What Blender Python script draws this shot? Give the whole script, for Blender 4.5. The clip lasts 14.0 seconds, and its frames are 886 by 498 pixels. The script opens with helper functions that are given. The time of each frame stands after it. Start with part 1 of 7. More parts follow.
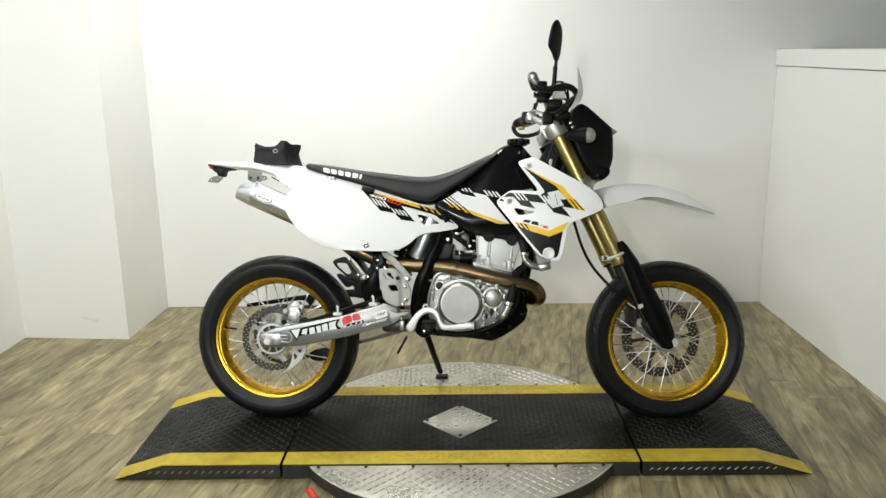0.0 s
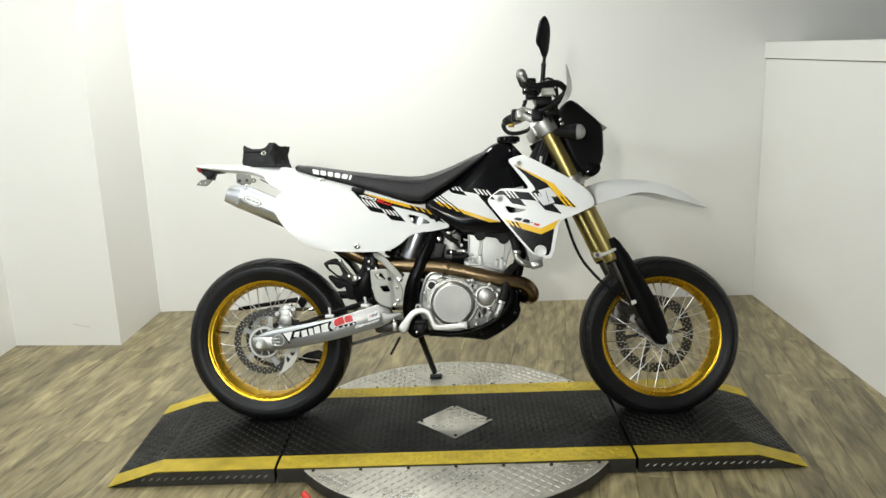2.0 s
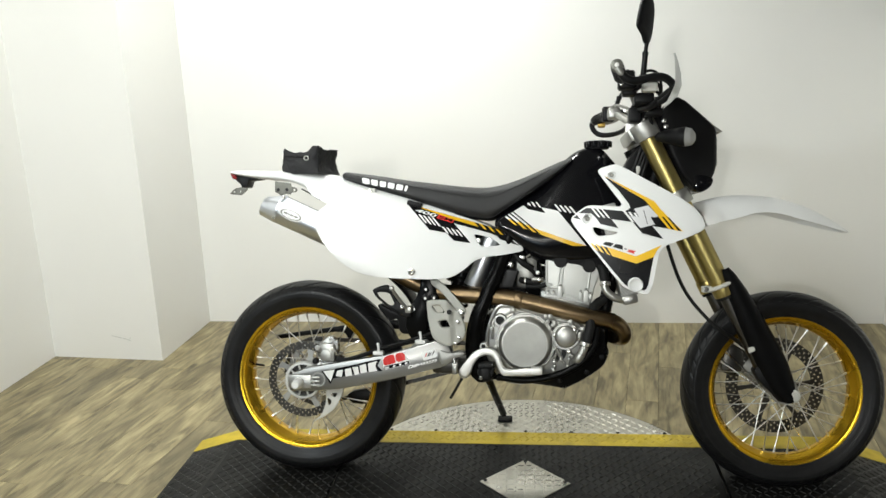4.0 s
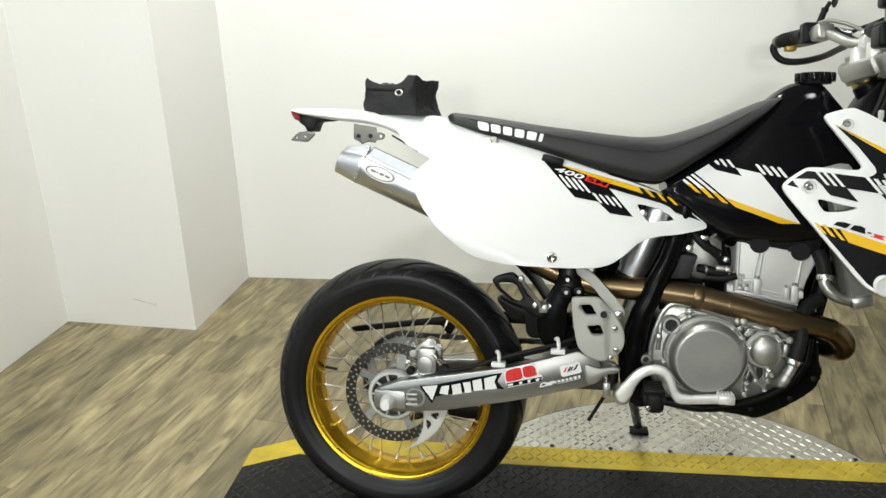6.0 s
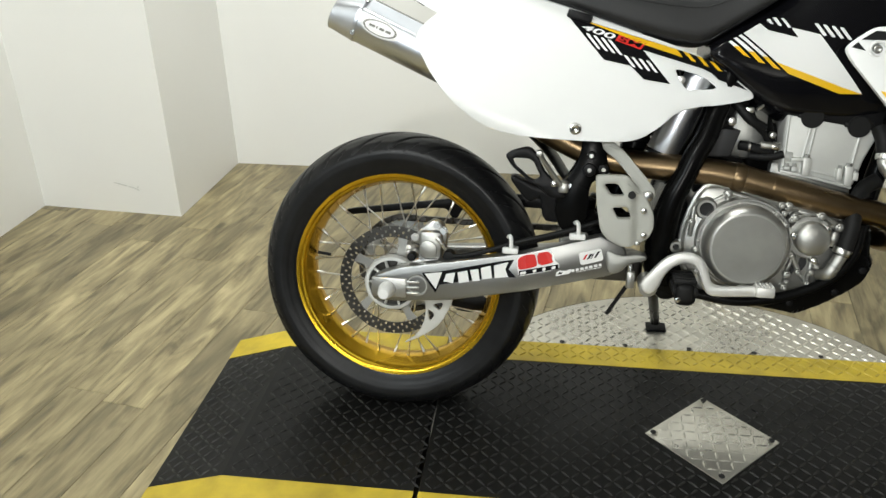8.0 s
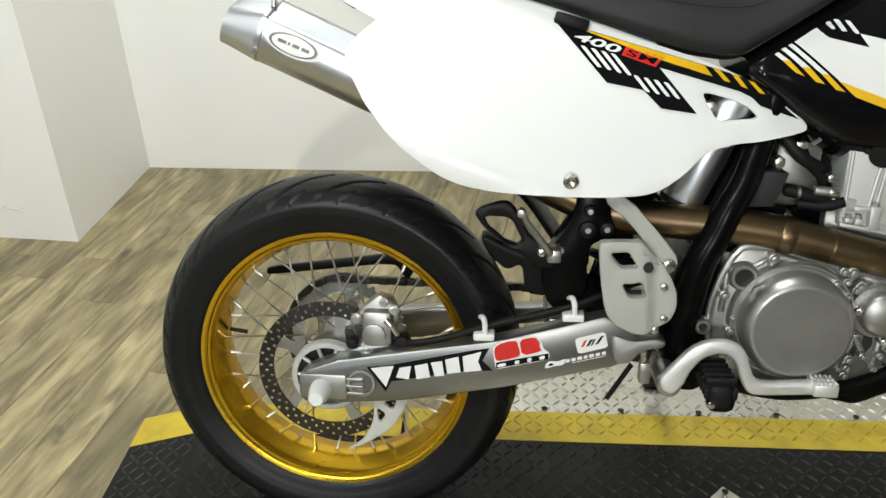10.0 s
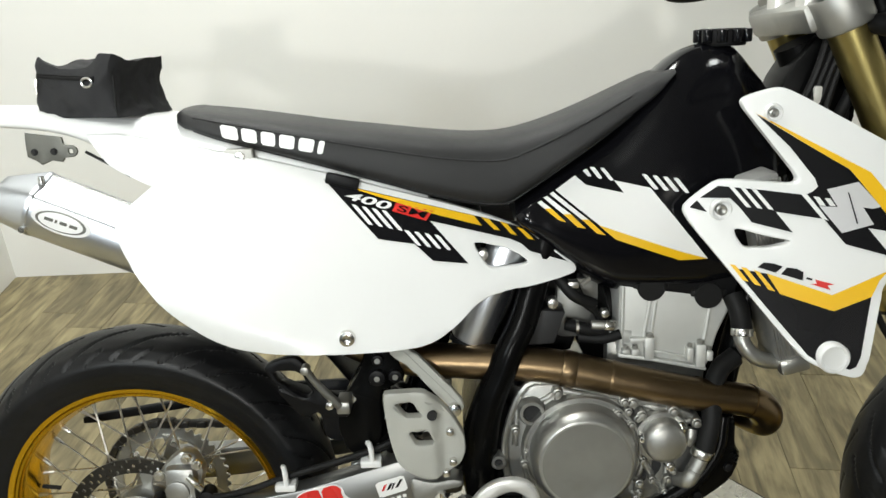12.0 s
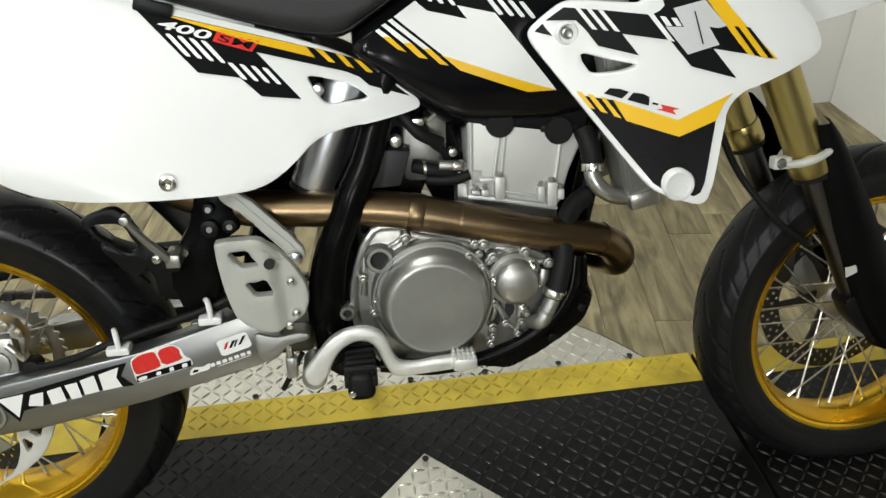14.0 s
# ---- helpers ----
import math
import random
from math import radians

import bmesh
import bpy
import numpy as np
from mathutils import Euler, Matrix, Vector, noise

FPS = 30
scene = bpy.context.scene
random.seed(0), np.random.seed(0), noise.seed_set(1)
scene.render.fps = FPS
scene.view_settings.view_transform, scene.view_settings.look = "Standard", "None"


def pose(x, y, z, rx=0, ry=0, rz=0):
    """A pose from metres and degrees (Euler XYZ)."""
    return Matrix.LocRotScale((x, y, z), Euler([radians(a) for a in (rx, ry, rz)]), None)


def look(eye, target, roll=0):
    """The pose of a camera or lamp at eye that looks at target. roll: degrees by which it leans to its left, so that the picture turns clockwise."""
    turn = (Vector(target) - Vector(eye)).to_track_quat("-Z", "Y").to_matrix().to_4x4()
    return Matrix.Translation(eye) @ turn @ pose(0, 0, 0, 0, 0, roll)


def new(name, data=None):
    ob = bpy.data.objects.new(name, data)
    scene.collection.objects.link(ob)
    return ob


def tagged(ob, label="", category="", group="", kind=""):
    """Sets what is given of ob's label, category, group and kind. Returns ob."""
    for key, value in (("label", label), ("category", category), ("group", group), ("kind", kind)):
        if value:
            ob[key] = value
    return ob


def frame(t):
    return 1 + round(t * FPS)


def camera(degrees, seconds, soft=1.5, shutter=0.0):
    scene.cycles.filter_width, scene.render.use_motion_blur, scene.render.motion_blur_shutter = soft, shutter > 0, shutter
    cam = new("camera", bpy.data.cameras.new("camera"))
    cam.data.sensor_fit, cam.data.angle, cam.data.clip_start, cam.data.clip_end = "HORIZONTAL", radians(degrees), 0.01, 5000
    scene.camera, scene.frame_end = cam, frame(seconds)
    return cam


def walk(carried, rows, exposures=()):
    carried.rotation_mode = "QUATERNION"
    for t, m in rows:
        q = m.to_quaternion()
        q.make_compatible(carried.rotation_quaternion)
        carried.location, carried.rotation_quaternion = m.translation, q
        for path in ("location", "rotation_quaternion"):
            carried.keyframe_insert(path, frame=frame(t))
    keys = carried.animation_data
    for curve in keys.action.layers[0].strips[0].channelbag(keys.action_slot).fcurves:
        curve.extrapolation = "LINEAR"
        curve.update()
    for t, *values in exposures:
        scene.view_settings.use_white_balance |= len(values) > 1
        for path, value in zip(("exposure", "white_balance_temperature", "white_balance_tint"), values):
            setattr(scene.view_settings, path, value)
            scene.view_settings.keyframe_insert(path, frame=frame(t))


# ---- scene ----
cam = camera(57.0, 14.0)
PATH = [
    (0, (0.693, -2.905, 1.415), (0.657, -0.962, 0.941), -1.0),
    (0.5, (0.695, -2.911, 1.418), (0.671, -0.964, 0.959), -0.7),
    (1, (0.7, -2.902, 1.417), (0.673, -0.956, 0.958), -1.1),
    (1.5, (0.7, -2.899, 1.415), (0.681, -0.957, 0.934), -0.9),
    (2, (0.703, -2.889, 1.415), (0.681, -0.947, 0.937), -2.0),
    (2.2, (0.706, -2.879, 1.412), (0.675, -0.937, 0.935), -2.4),
    (4.3, (0.728, -2.277, 1.411), (0.43, -0.363, 0.911), -2.9),
    (4.5, (0.705, -2.22, 1.416), (0.351, -0.31, 0.939), -3.8),
    (5, (0.567, -1.999, 1.394), (0.327, -0.081, 0.878), -4.0),
    (5.5, (0.424, -1.82, 1.392), (0.226, 0.074, 0.781), -2.4),
    (6, (0.359, -1.684, 1.362), (0.099, 0.174, 0.67), -1.9),
    (6.5, (0.33, -1.602, 1.345), (0.074, 0.259, 0.66), -0.3),
    (7, (0.328, -1.582, 1.285), (0.044, 0.215, 0.454), -0.9),
    (7.2, (0.324, -1.581, 1.266), (0.059, 0.201, 0.399), -0.6),
    (9.3, (0.282, -1.207, 1.201), (0.049, 0.515, 0.21), -1.4),
    (9.5, (0.254, -1.14, 1.192), (-0.012, 0.544, 0.147), -1.6),
    (10, (0.259, -1.05, 1.216), (0.137, 0.672, 0.206), -1.1),
    (10.5, (0.34, -1.012, 1.257), (0.147, 0.708, 0.254), -0.8),
    (11, (0.413, -0.993, 1.291), (0.26, 0.761, 0.343), -2.4),
    (11.5, (0.462, -0.989, 1.332), (0.411, 0.807, 0.453), -2.8),
    (12, (0.484, -0.992, 1.358), (0.514, 0.785, 0.44), -2.2),
    (12.5, (0.538, -0.99, 1.342), (0.699, 0.768, 0.403), -2.3),
    (13, (0.565, -0.988, 1.326), (0.778, 0.723, 0.313), -2.5),
    (13.5, (0.572, -0.979, 1.298), (0.801, 0.695, 0.229), -1.6),
    (14, (0.567, -0.979, 1.245), (0.821, 0.652, 0.116), -0.1),
]
walk(cam, [(t, look(eye, target, roll)) for t, eye, target, roll in PATH])

# ---- world and lamps ----
world = bpy.data.worlds.new("world")
scene.world = world
world.use_nodes = True
world.node_tree.nodes["Background"].inputs[0].default_value = (0.9, 0.95, 1.0, 1)
world.node_tree.nodes["Background"].inputs[1].default_value = 0.02

P = 0.055          # top of the turntable platform
LEAN = 12.96       # degrees by which the bike rests on its stand
CEIL = 2.75


def area_lamp(name, x, y, z, sx, sy, watts, colour, rx=0, ry=0, rz=0):
    data = bpy.data.lights.new(name, "AREA")
    data.shape, data.size, data.size_y, data.energy, data.color = "RECTANGLE", sx, sy, watts, colour
    ob = new(name, data)
    ob.matrix_world = pose(x, y, z, rx, ry, rz)
    return ob


# ceiling lights: x, y, watts, size, and how far each is turned up and round
# the last one is an added weak fill, no fixture is known there
LAMPS = [(-0.36, -1.64, 40, 0.50, 80, 8), (0.12, 0.74, 29, 0.42, 0, 0), (1.9, -4.4, 2, 0.45, 0, 0)]
for lx, ly, watts, size, up, round_ in LAMPS:
    area_lamp("lamp", lx, ly, CEIL - (0.09 if not up else 0.26), size, size, watts, (0.965, 1.0, 0.975), up, 0, round_)
# work lights on stands behind the camera: x, y, height, watts, and how far each is turned up and round
WORK_LIGHTS = [(0.18, -4.00, 1.80, 46, 90, 0), (-1.12, -2.50, 1.97, 22, 80, -46)]
for lx, ly, lz, watts, up, round_ in WORK_LIGHTS:
    area_lamp("work_lamp", lx, ly, lz, 0.15, 0.13, watts, (1.0, 0.99, 0.93) if watts > 40 else (0.90, 1.0, 1.03), up, 0, round_)
# cool daylight from the window behind the camera
area_lamp("window_light", -0.55, -7.80, 1.45, 1.3, 1.1, 13, (0.70, 0.86, 1.0), 90)


# ---- materials ----
def material(name, colour, rough=0.5, metal=0.0, grain=0.0, scale=30.0, bump=0.0, bump_scale=120.0, coat=0.0, spec=0.5, stretch=(1, 1, 1), rough_var=0.1, island=0.0):
    """A surface with two scales of variation: slow stains and fine grain."""
    m = bpy.data.materials.new(name)
    m.use_nodes = True
    nt = m.node_tree
    b = nt.nodes["Principled BSDF"]
    b.inputs["Roughness"].default_value = rough
    b.inputs["Metallic"].default_value = metal
    b.inputs["Specular IOR Level"].default_value = spec
    b.inputs["Coat Weight"].default_value = coat
    b.inputs["Coat Roughness"].default_value = 0.06
    co = nt.nodes.new("ShaderNodeTexCoord")
    mp = nt.nodes.new("ShaderNodeMapping")
    mp.inputs["Scale"].default_value = stretch
    nt.links.new(co.outputs["Object"], mp.inputs["Vector"])
    n1 = nt.nodes.new("ShaderNodeTexNoise")
    n1.inputs["Scale"].default_value = scale
    n1.inputs["Detail"].default_value = 6
    n2 = nt.nodes.new("ShaderNodeTexNoise")
    n2.inputs["Scale"].default_value = scale * 0.13
    n2.inputs["Detail"].default_value = 3
    for n in (n1, n2):
        nt.links.new(mp.outputs[0], n.inputs["Vector"])
    add = nt.nodes.new("ShaderNodeMath")
    add.operation = "ADD"
    nt.links.new(n1.outputs[0], add.inputs[0])
    nt.links.new(n2.outputs[0], add.inputs[1])
    val = add.outputs[0]
    if island:
        gi = nt.nodes.new("ShaderNodeObjectInfo")
        mul = nt.nodes.new("ShaderNodeMath")
        mul.operation = "MULTIPLY_ADD"
        mul.inputs[1].default_value = island
        nt.links.new(gi.outputs["Random"], mul.inputs[0])
        nt.links.new(val, mul.inputs[2])
        val = mul.outputs[0]
    ramp = nt.nodes.new("ShaderNodeMapRange")
    ramp.inputs[1].default_value, ramp.inputs[2].default_value = 0.6, 1.4 + island
    ramp.inputs[3].default_value, ramp.inputs[4].default_value = 1 - grain, 1 + grain
    nt.links.new(val, ramp.inputs[0])
    mix = nt.nodes.new("ShaderNodeVectorMath")
    mix.operation = "SCALE"
    mix.inputs[0].default_value = colour[:3]
    nt.links.new(ramp.outputs[0], mix.inputs["Scale"])
    nt.links.new(mix.outputs[0], b.inputs["Base Color"])
    rr = nt.nodes.new("ShaderNodeMapRange")
    rr.inputs[1].default_value, rr.inputs[2].default_value = 0.3, 0.7
    rr.inputs[3].default_value, rr.inputs[4].default_value = max(0.02, rough - rough_var * 0.6), min(1, rough + rough_var)
    nt.links.new(n2.outputs[0], rr.inputs[0])
    nt.links.new(rr.outputs[0], b.inputs["Roughness"])
    if bump:
        nb = nt.nodes.new("ShaderNodeTexNoise")
        nb.inputs["Scale"].default_value = bump_scale
        nb.inputs["Detail"].default_value = 4
        nt.links.new(mp.outputs[0], nb.inputs["Vector"])
        bu = nt.nodes.new("ShaderNodeBump")
        bu.inputs["Strength"].default_value = bump
        bu.inputs["Distance"].default_value = 0.002
        nt.links.new(nb.outputs[0], bu.inputs["Height"])
        nt.links.new(bu.outputs[0], b.inputs["Normal"])
    return m


def plank_material(name):
    """Washed oak laminate: grain along y, each plank a shade of its own."""
    m = bpy.data.materials.new(name)
    m.use_nodes = True
    nt = m.node_tree
    b = nt.nodes["Principled BSDF"]
    b.inputs["Roughness"].default_value = 0.42
    co = nt.nodes.new("ShaderNodeTexCoord")
    oi = nt.nodes.new("ShaderNodeObjectInfo")
    gi = nt.nodes.new("ShaderNodeNewGeometry")
    rnd = nt.nodes.new("ShaderNodeMath")
    rnd.operation = "ADD"
    nt.links.new(oi.outputs["Random"], rnd.inputs[0])
    nt.links.new(gi.outputs["Random Per Island"], rnd.inputs[1])
    fr = nt.nodes.new("ShaderNodeMath")
    fr.operation = "FRACT"
    nt.links.new(rnd.outputs[0], fr.inputs[0])
    off = nt.nodes.new("ShaderNodeVectorMath")
    off.operation = "MULTIPLY_ADD"
    off.inputs[1].default_value = (37.0, 71.0, 13.0)
    nt.links.new(fr.outputs[0], off.inputs[0])
    nt.links.new(co.outputs["Object"], off.inputs[2])

    def tex(stretch, scale, detail, dist=0.0):
        mp = nt.nodes.new("ShaderNodeMapping")
        mp.inputs["Scale"].default_value = stretch
        nt.links.new(off.outputs[0], mp.inputs["Vector"])
        n = nt.nodes.new("ShaderNodeTexNoise")
        n.inputs["Scale"].default_value, n.inputs["Detail"].default_value = scale, detail
        n.inputs["Distortion"].default_value = dist
        nt.links.new(mp.outputs[0], n.inputs["Vector"])
        return n.outputs[0]

    grain = tex((1, 0.10, 1), 85, 9, 0.5)
    broad = tex((1, 0.20, 1), 19, 7, 1.2)
    patch = tex((1, 0.28, 1), 10, 7, 1.2)
    knots = tex((1, 0.6, 1), 9, 2)
    mixv = nt.nodes.new("ShaderNodeMath")
    mixv.operation = "MULTIPLY_ADD"
    mixv.inputs[1].default_value = 0.40
    nt.links.new(grain, mixv.inputs[0])
    nt.links.new(broad, mixv.inputs[2])
    cr = nt.nodes.new("ShaderNodeValToRGB")
    e = cr.color_ramp.elements
    e[0].position, e[0].color = 0.50, (0.112, 0.091, 0.048, 1)
    e[1].position, e[1].color = 0.90, (0.405, 0.338, 0.186, 1)
    mid = cr.color_ramp.elements.new(0.68)
    mid.color = (0.248, 0.205, 0.110, 1)
    nt.links.new(mixv.outputs[0], cr.inputs[0])
    tone = nt.nodes.new("ShaderNodeMapRange")
    tone.inputs[3].default_value, tone.inputs[4].default_value = 0.76, 1.20
    nt.links.new(fr.outputs[0], tone.inputs[0])
    grey = nt.nodes.new("ShaderNodeMix")
    grey.data_type = "RGBA"
    grey.inputs[7].default_value = (0.158, 0.132, 0.073, 1)
    pr = nt.nodes.new("ShaderNodeMapRange")
    pr.inputs[1].default_value, pr.inputs[2].default_value = 0.48, 0.66
    pr.inputs[3].default_value, pr.inputs[4].default_value = 0.0, 0.60
    nt.links.new(patch, pr.inputs[0])
    nt.links.new(pr.outputs[0], grey.inputs[0])
    nt.links.new(cr.outputs[0], grey.inputs[6])
    kr = nt.nodes.new("ShaderNodeMapRange")
    kr.inputs[1].default_value, kr.inputs[2].default_value = 0.70, 0.78
    kr.inputs[3].default_value, kr.inputs[4].default_value = 1.0, 0.55
    nt.links.new(knots, kr.inputs[0])
    mul = nt.nodes.new("ShaderNodeMath")
    mul.operation = "MULTIPLY"
    nt.links.new(tone.outputs[0], mul.inputs[0])
    nt.links.new(kr.outputs[0], mul.inputs[1])
    sc = nt.nodes.new("ShaderNodeVectorMath")
    sc.operation = "SCALE"
    nt.links.new(grey.outputs[2], sc.inputs[0])
    nt.links.new(mul.outputs[0], sc.inputs["Scale"])
    nt.links.new(sc.outputs[0], b.inputs["Base Color"])
    bu = nt.nodes.new("ShaderNodeBump")
    bu.inputs["Strength"].default_value, bu.inputs["Distance"].default_value = 0.25, 0.001
    nt.links.new(grain, bu.inputs["Height"])
    nt.links.new(bu.outputs[0], b.inputs["Normal"])
    return m


WALL = material("wall_panel", (0.82, 0.815, 0.785), 0.42, grain=0.015, scale=3, bump=0.03, bump_scale=25, rough_var=0.02, spec=0.4)
SCUFF = material("grey_scuff", (0.58, 0.58, 0.55), 0.6, grain=0.3, scale=60)
# for walls out of view: dark, to deepen reflections and lower the fill
UNSEEN_WALL = material("unseen_dark_wall", (0.10, 0.10, 0.095), 0.7, grain=0.1, scale=4)
# the ceiling stays out of view; its grey keeps reflections and bounce low
CEILM = material("unseen_grey_ceiling", (0.30, 0.30, 0.285), 0.8, grain=0.03, scale=6)
PLANK = plank_material("oak_laminate")
JOINT = material("plank_joint", (0.085, 0.070, 0.042), 0.8)
TREAD_BLACK = material("black_tread_paint", (0.0060, 0.0060, 0.0056), 0.40, grain=0.45, scale=40, bump=0.15, bump_scale=300, rough_var=0.2, spec=0.20)
TREAD_LUG = material("worn_black_lug", (0.012, 0.012, 0.0115), 0.36, grain=0.5, scale=60, rough_var=0.15, spec=0.36)
YELLOW = material("yellow_paint", (0.49, 0.363, 0.025), 0.5, grain=0.34, scale=22, bump=0.1, bump_scale=250, rough_var=0.2)
YELLOW_LUG = material("worn_yellow_lug", (0.45, 0.335, 0.026), 0.42, grain=0.45, scale=45, rough_var=0.2)
STEEL_LUG = material("worn_steel_lug", (0.60, 0.58, 0.52), 0.30, metal=0.80, grain=0.35, scale=45, rough_var=0.2)
TREAD_STEEL = material("tread_steel", (0.60, 0.58, 0.515), 0.26, metal=0.74, grain=0.15, scale=25, bump=0.12, bump_scale=200, rough_var=0.2)
SKIRT_LUG = material("worn_skirt_lug", (0.20, 0.195, 0.18), 0.4, metal=0.7, grain=0.4, scale=40)
SKIRT = material("worn_black_skirt", (0.045, 0.044, 0.04), 0.4, metal=0.5, grain=0.4, scale=18, rough_var=0.2)
DARK = material("dark_gap", (0.012, 0.012, 0.012), 0.8)
RED = material("red_plastic", (0.55, 0.03, 0.02), 0.4, grain=0.1)
LAMPM = bpy.data.materials.new("lamp_diffuser")
LAMPM.use_nodes = True
LAMPM.node_tree.nodes["Principled BSDF"].inputs["Emission Color"].default_value = (1, 0.94, 0.82, 1)
LAMPM.node_tree.nodes["Principled BSDF"].inputs["Emission Strength"].default_value = 4.0
SKYM = bpy.data.materials.new("window_sky")
SKYM.use_nodes = True
SKYM.node_tree.nodes["Principled BSDF"].inputs["Emission Color"].default_value = (0.70, 0.86, 1.0, 1)
SKYM.node_tree.nodes["Principled BSDF"].inputs["Emission Strength"].default_value = 2.0


# ---- building helpers ----
def mesh_of(name, bm, mat, smooth=False):
    me = bpy.data.meshes.new(name)
    bmesh.ops.recalc_face_normals(bm, faces=bm.faces)
    bm.to_mesh(me)
    bm.free()
    me.materials.append(mat)
    if smooth:
        me.shade_smooth()
        me.set_sharp_from_angle(angle=radians(38))
    return me


def thing(name, bm=None, mat=None, label="", category="", group="", kind="", smooth=False):
    ob = new(name, mesh_of(name, bm, mat, smooth) if bm else None)
    return tagged(ob, label, category, group, kind)


def part(name, bm, mat, parent, label="", smooth=True, m=None):
    ob = new(name, mesh_of(name, bm, mat, smooth))
    ob.parent = parent
    if m is not None:
        ob.matrix_basis = m
    return tagged(ob, label)


def box(x0, x1, y0, y1, z0, z1, bevel=0.0, seg=2, bm=None):
    own = bmesh.new()
    bmesh.ops.create_cube(own, size=1.0)
    for v in own.verts:
        v.co = Vector(((x0 + x1) / 2 + v.co.x * (x1 - x0), (y0 + y1) / 2 + v.co.y * (y1 - y0), (z0 + z1) / 2 + v.co.z * (z1 - z0)))
    if bevel:
        bmesh.ops.bevel(own, geom=own.edges[:], offset=bevel, segments=seg, profile=0.5, affect="EDGES")
    return join(bm, own)


def join(bm, own):
    if bm is None:
        return own
    tmp = bpy.data.meshes.new("tmp")
    own.to_mesh(tmp)
    own.free()
    bm.from_mesh(tmp)
    bpy.data.meshes.remove(tmp)
    return bm


def prism(points, z0, z1, bm=None, bevel=0.0, seg=2):
    """A polygon in x and y, raised from z0 to z1."""
    own = bmesh.new()
    low = [own.verts.new((x, y, z0)) for x, y in points]
    top = [own.verts.new((x, y, z1)) for x, y in points]
    n = len(points)
    own.faces.new(low[::-1])
    own.faces.new(top)
    for i in range(n):
        own.faces.new((low[i], low[(i + 1) % n], top[(i + 1) % n], top[i]))
    bmesh.ops.recalc_face_normals(own, faces=own.faces)
    if bevel:
        bmesh.ops.bevel(own, geom=own.edges[:], offset=bevel, segments=seg, profile=0.5, affect="EDGES")
    return join(bm, own)


def side_prism(points, y0, y1, bm=None, bevel=0.0, seg=2):
    """A polygon in x and z, from y0 to y1."""
    own = prism([(x, z) for x, z in points], 0.0, 1.0)
    for v in own.verts:
        v.co = Vector((v.co.x, y0 + (y1 - y0) * v.co.z, v.co.y))
    bmesh.ops.recalc_face_normals(own, faces=own.faces)
    if bevel:
        bmesh.ops.bevel(own, geom=own.edges[:], offset=bevel, segments=seg, profile=0.5, affect="EDGES")
    return join(bm, own)


def rod(a, b, r0, r1=None, seg=16, bm=None, bevel=0.0, caps=True):
    """A round bar from a to b."""
    a, b = Vector(a), Vector(b)
    own = bmesh.new()
    bmesh.ops.create_cone(own, cap_ends=caps, segments=seg, radius1=r0, radius2=r0 if r1 is None else r1, depth=(b - a).length)
    if bevel:
        rim = [e for e in own.edges if abs(e.verts[0].co.z - e.verts[1].co.z) < 1e-6]
        bmesh.ops.bevel(own, geom=rim, offset=bevel, segments=2, profile=0.5, affect="EDGES")
    m = Matrix.Translation((a + b) / 2) @ (b - a).to_track_quat("Z", "Y").to_matrix().to_4x4()
    bmesh.ops.transform(own, matrix=m, verts=own.verts)
    return join(bm, own)


def smooth_path(points, steps=6):
    """Catmull-Rom through the points."""
    pts = [Vector(p) for p in points]
    pts = [2 * pts[0] - pts[1]] + pts + [2 * pts[-1] - pts[-2]]
    out = []
    for i in range(1, len(pts) - 2):
        a, b, c, d = pts[i - 1:i + 3]
        for k in range(steps):
            t = k / steps
            out.append(0.5 * (2 * b + (c - a) * t + (2 * a - 5 * b + 4 * c - d) * t * t + (3 * b - a - 3 * c + d) * t ** 3))
    return out + [pts[-2]]


def tube(points, radius, seg=12, bm=None, steps=6, flat=1.0, caps=True):
    """A round bar along a smooth line; radius is a number or one for each point."""
    path = smooth_path(points, steps) if steps > 1 else [Vector(p) for p in points]
    n = len(path)
    if isinstance(radius, (int, float)):
        radii = [radius] * n
    else:
        radii = [float(np.interp(i / (n - 1) * (len(radius) - 1), range(len(radius)), radius)) for i in range(n)]
    own = bmesh.new()
    rings, side = [], None
    for i, p in enumerate(path):
        d = (path[min(i + 1, n - 1)] - path[max(i - 1, 0)]).normalized()
        if side is None:
            side = d.cross(Vector((0, 0, 1)) if abs(d.z) < 0.9 else Vector((1, 0, 0))).normalized()
        side = (side - d * side.dot(d)).normalized()
        up = d.cross(side)
        rings.append([own.verts.new(p + radii[i] * (math.cos(a) * side + flat * math.sin(a) * up)) for a in (2 * math.pi * k / seg for k in range(seg))])
    for r, s in zip(rings, rings[1:]):
        for k in range(seg):
            own.faces.new((r[k], r[(k + 1) % seg], s[(k + 1) % seg], s[k]))
    if caps:
        own.faces.new(rings[0][::-1])
        own.faces.new(rings[-1])
    return join(bm, own)


def lathe(profile, seg=96, bm=None, closed=False, centre=(0, 0, 0)):
    """A profile of (radius, y) turned about the y axis."""
    own = bmesh.new()
    cx, cy, cz = centre
    rings = [[own.verts.new((cx + r * math.cos(a), cy + y, cz + r * math.sin(a))) for a in (2 * math.pi * k / seg for k in range(seg))] for r, y in profile]
    pairs = list(zip(rings, rings[1:])) + ([(rings[-1], rings[0])] if closed else [])
    for r, s in pairs:
        for k in range(seg):
            own.faces.new((r[k], r[(k + 1) % seg], s[(k + 1) % seg], s[k]))
    if not closed:
        own.faces.new(rings[0][::-1])
        own.faces.new(rings[-1])
    return join(bm, own)


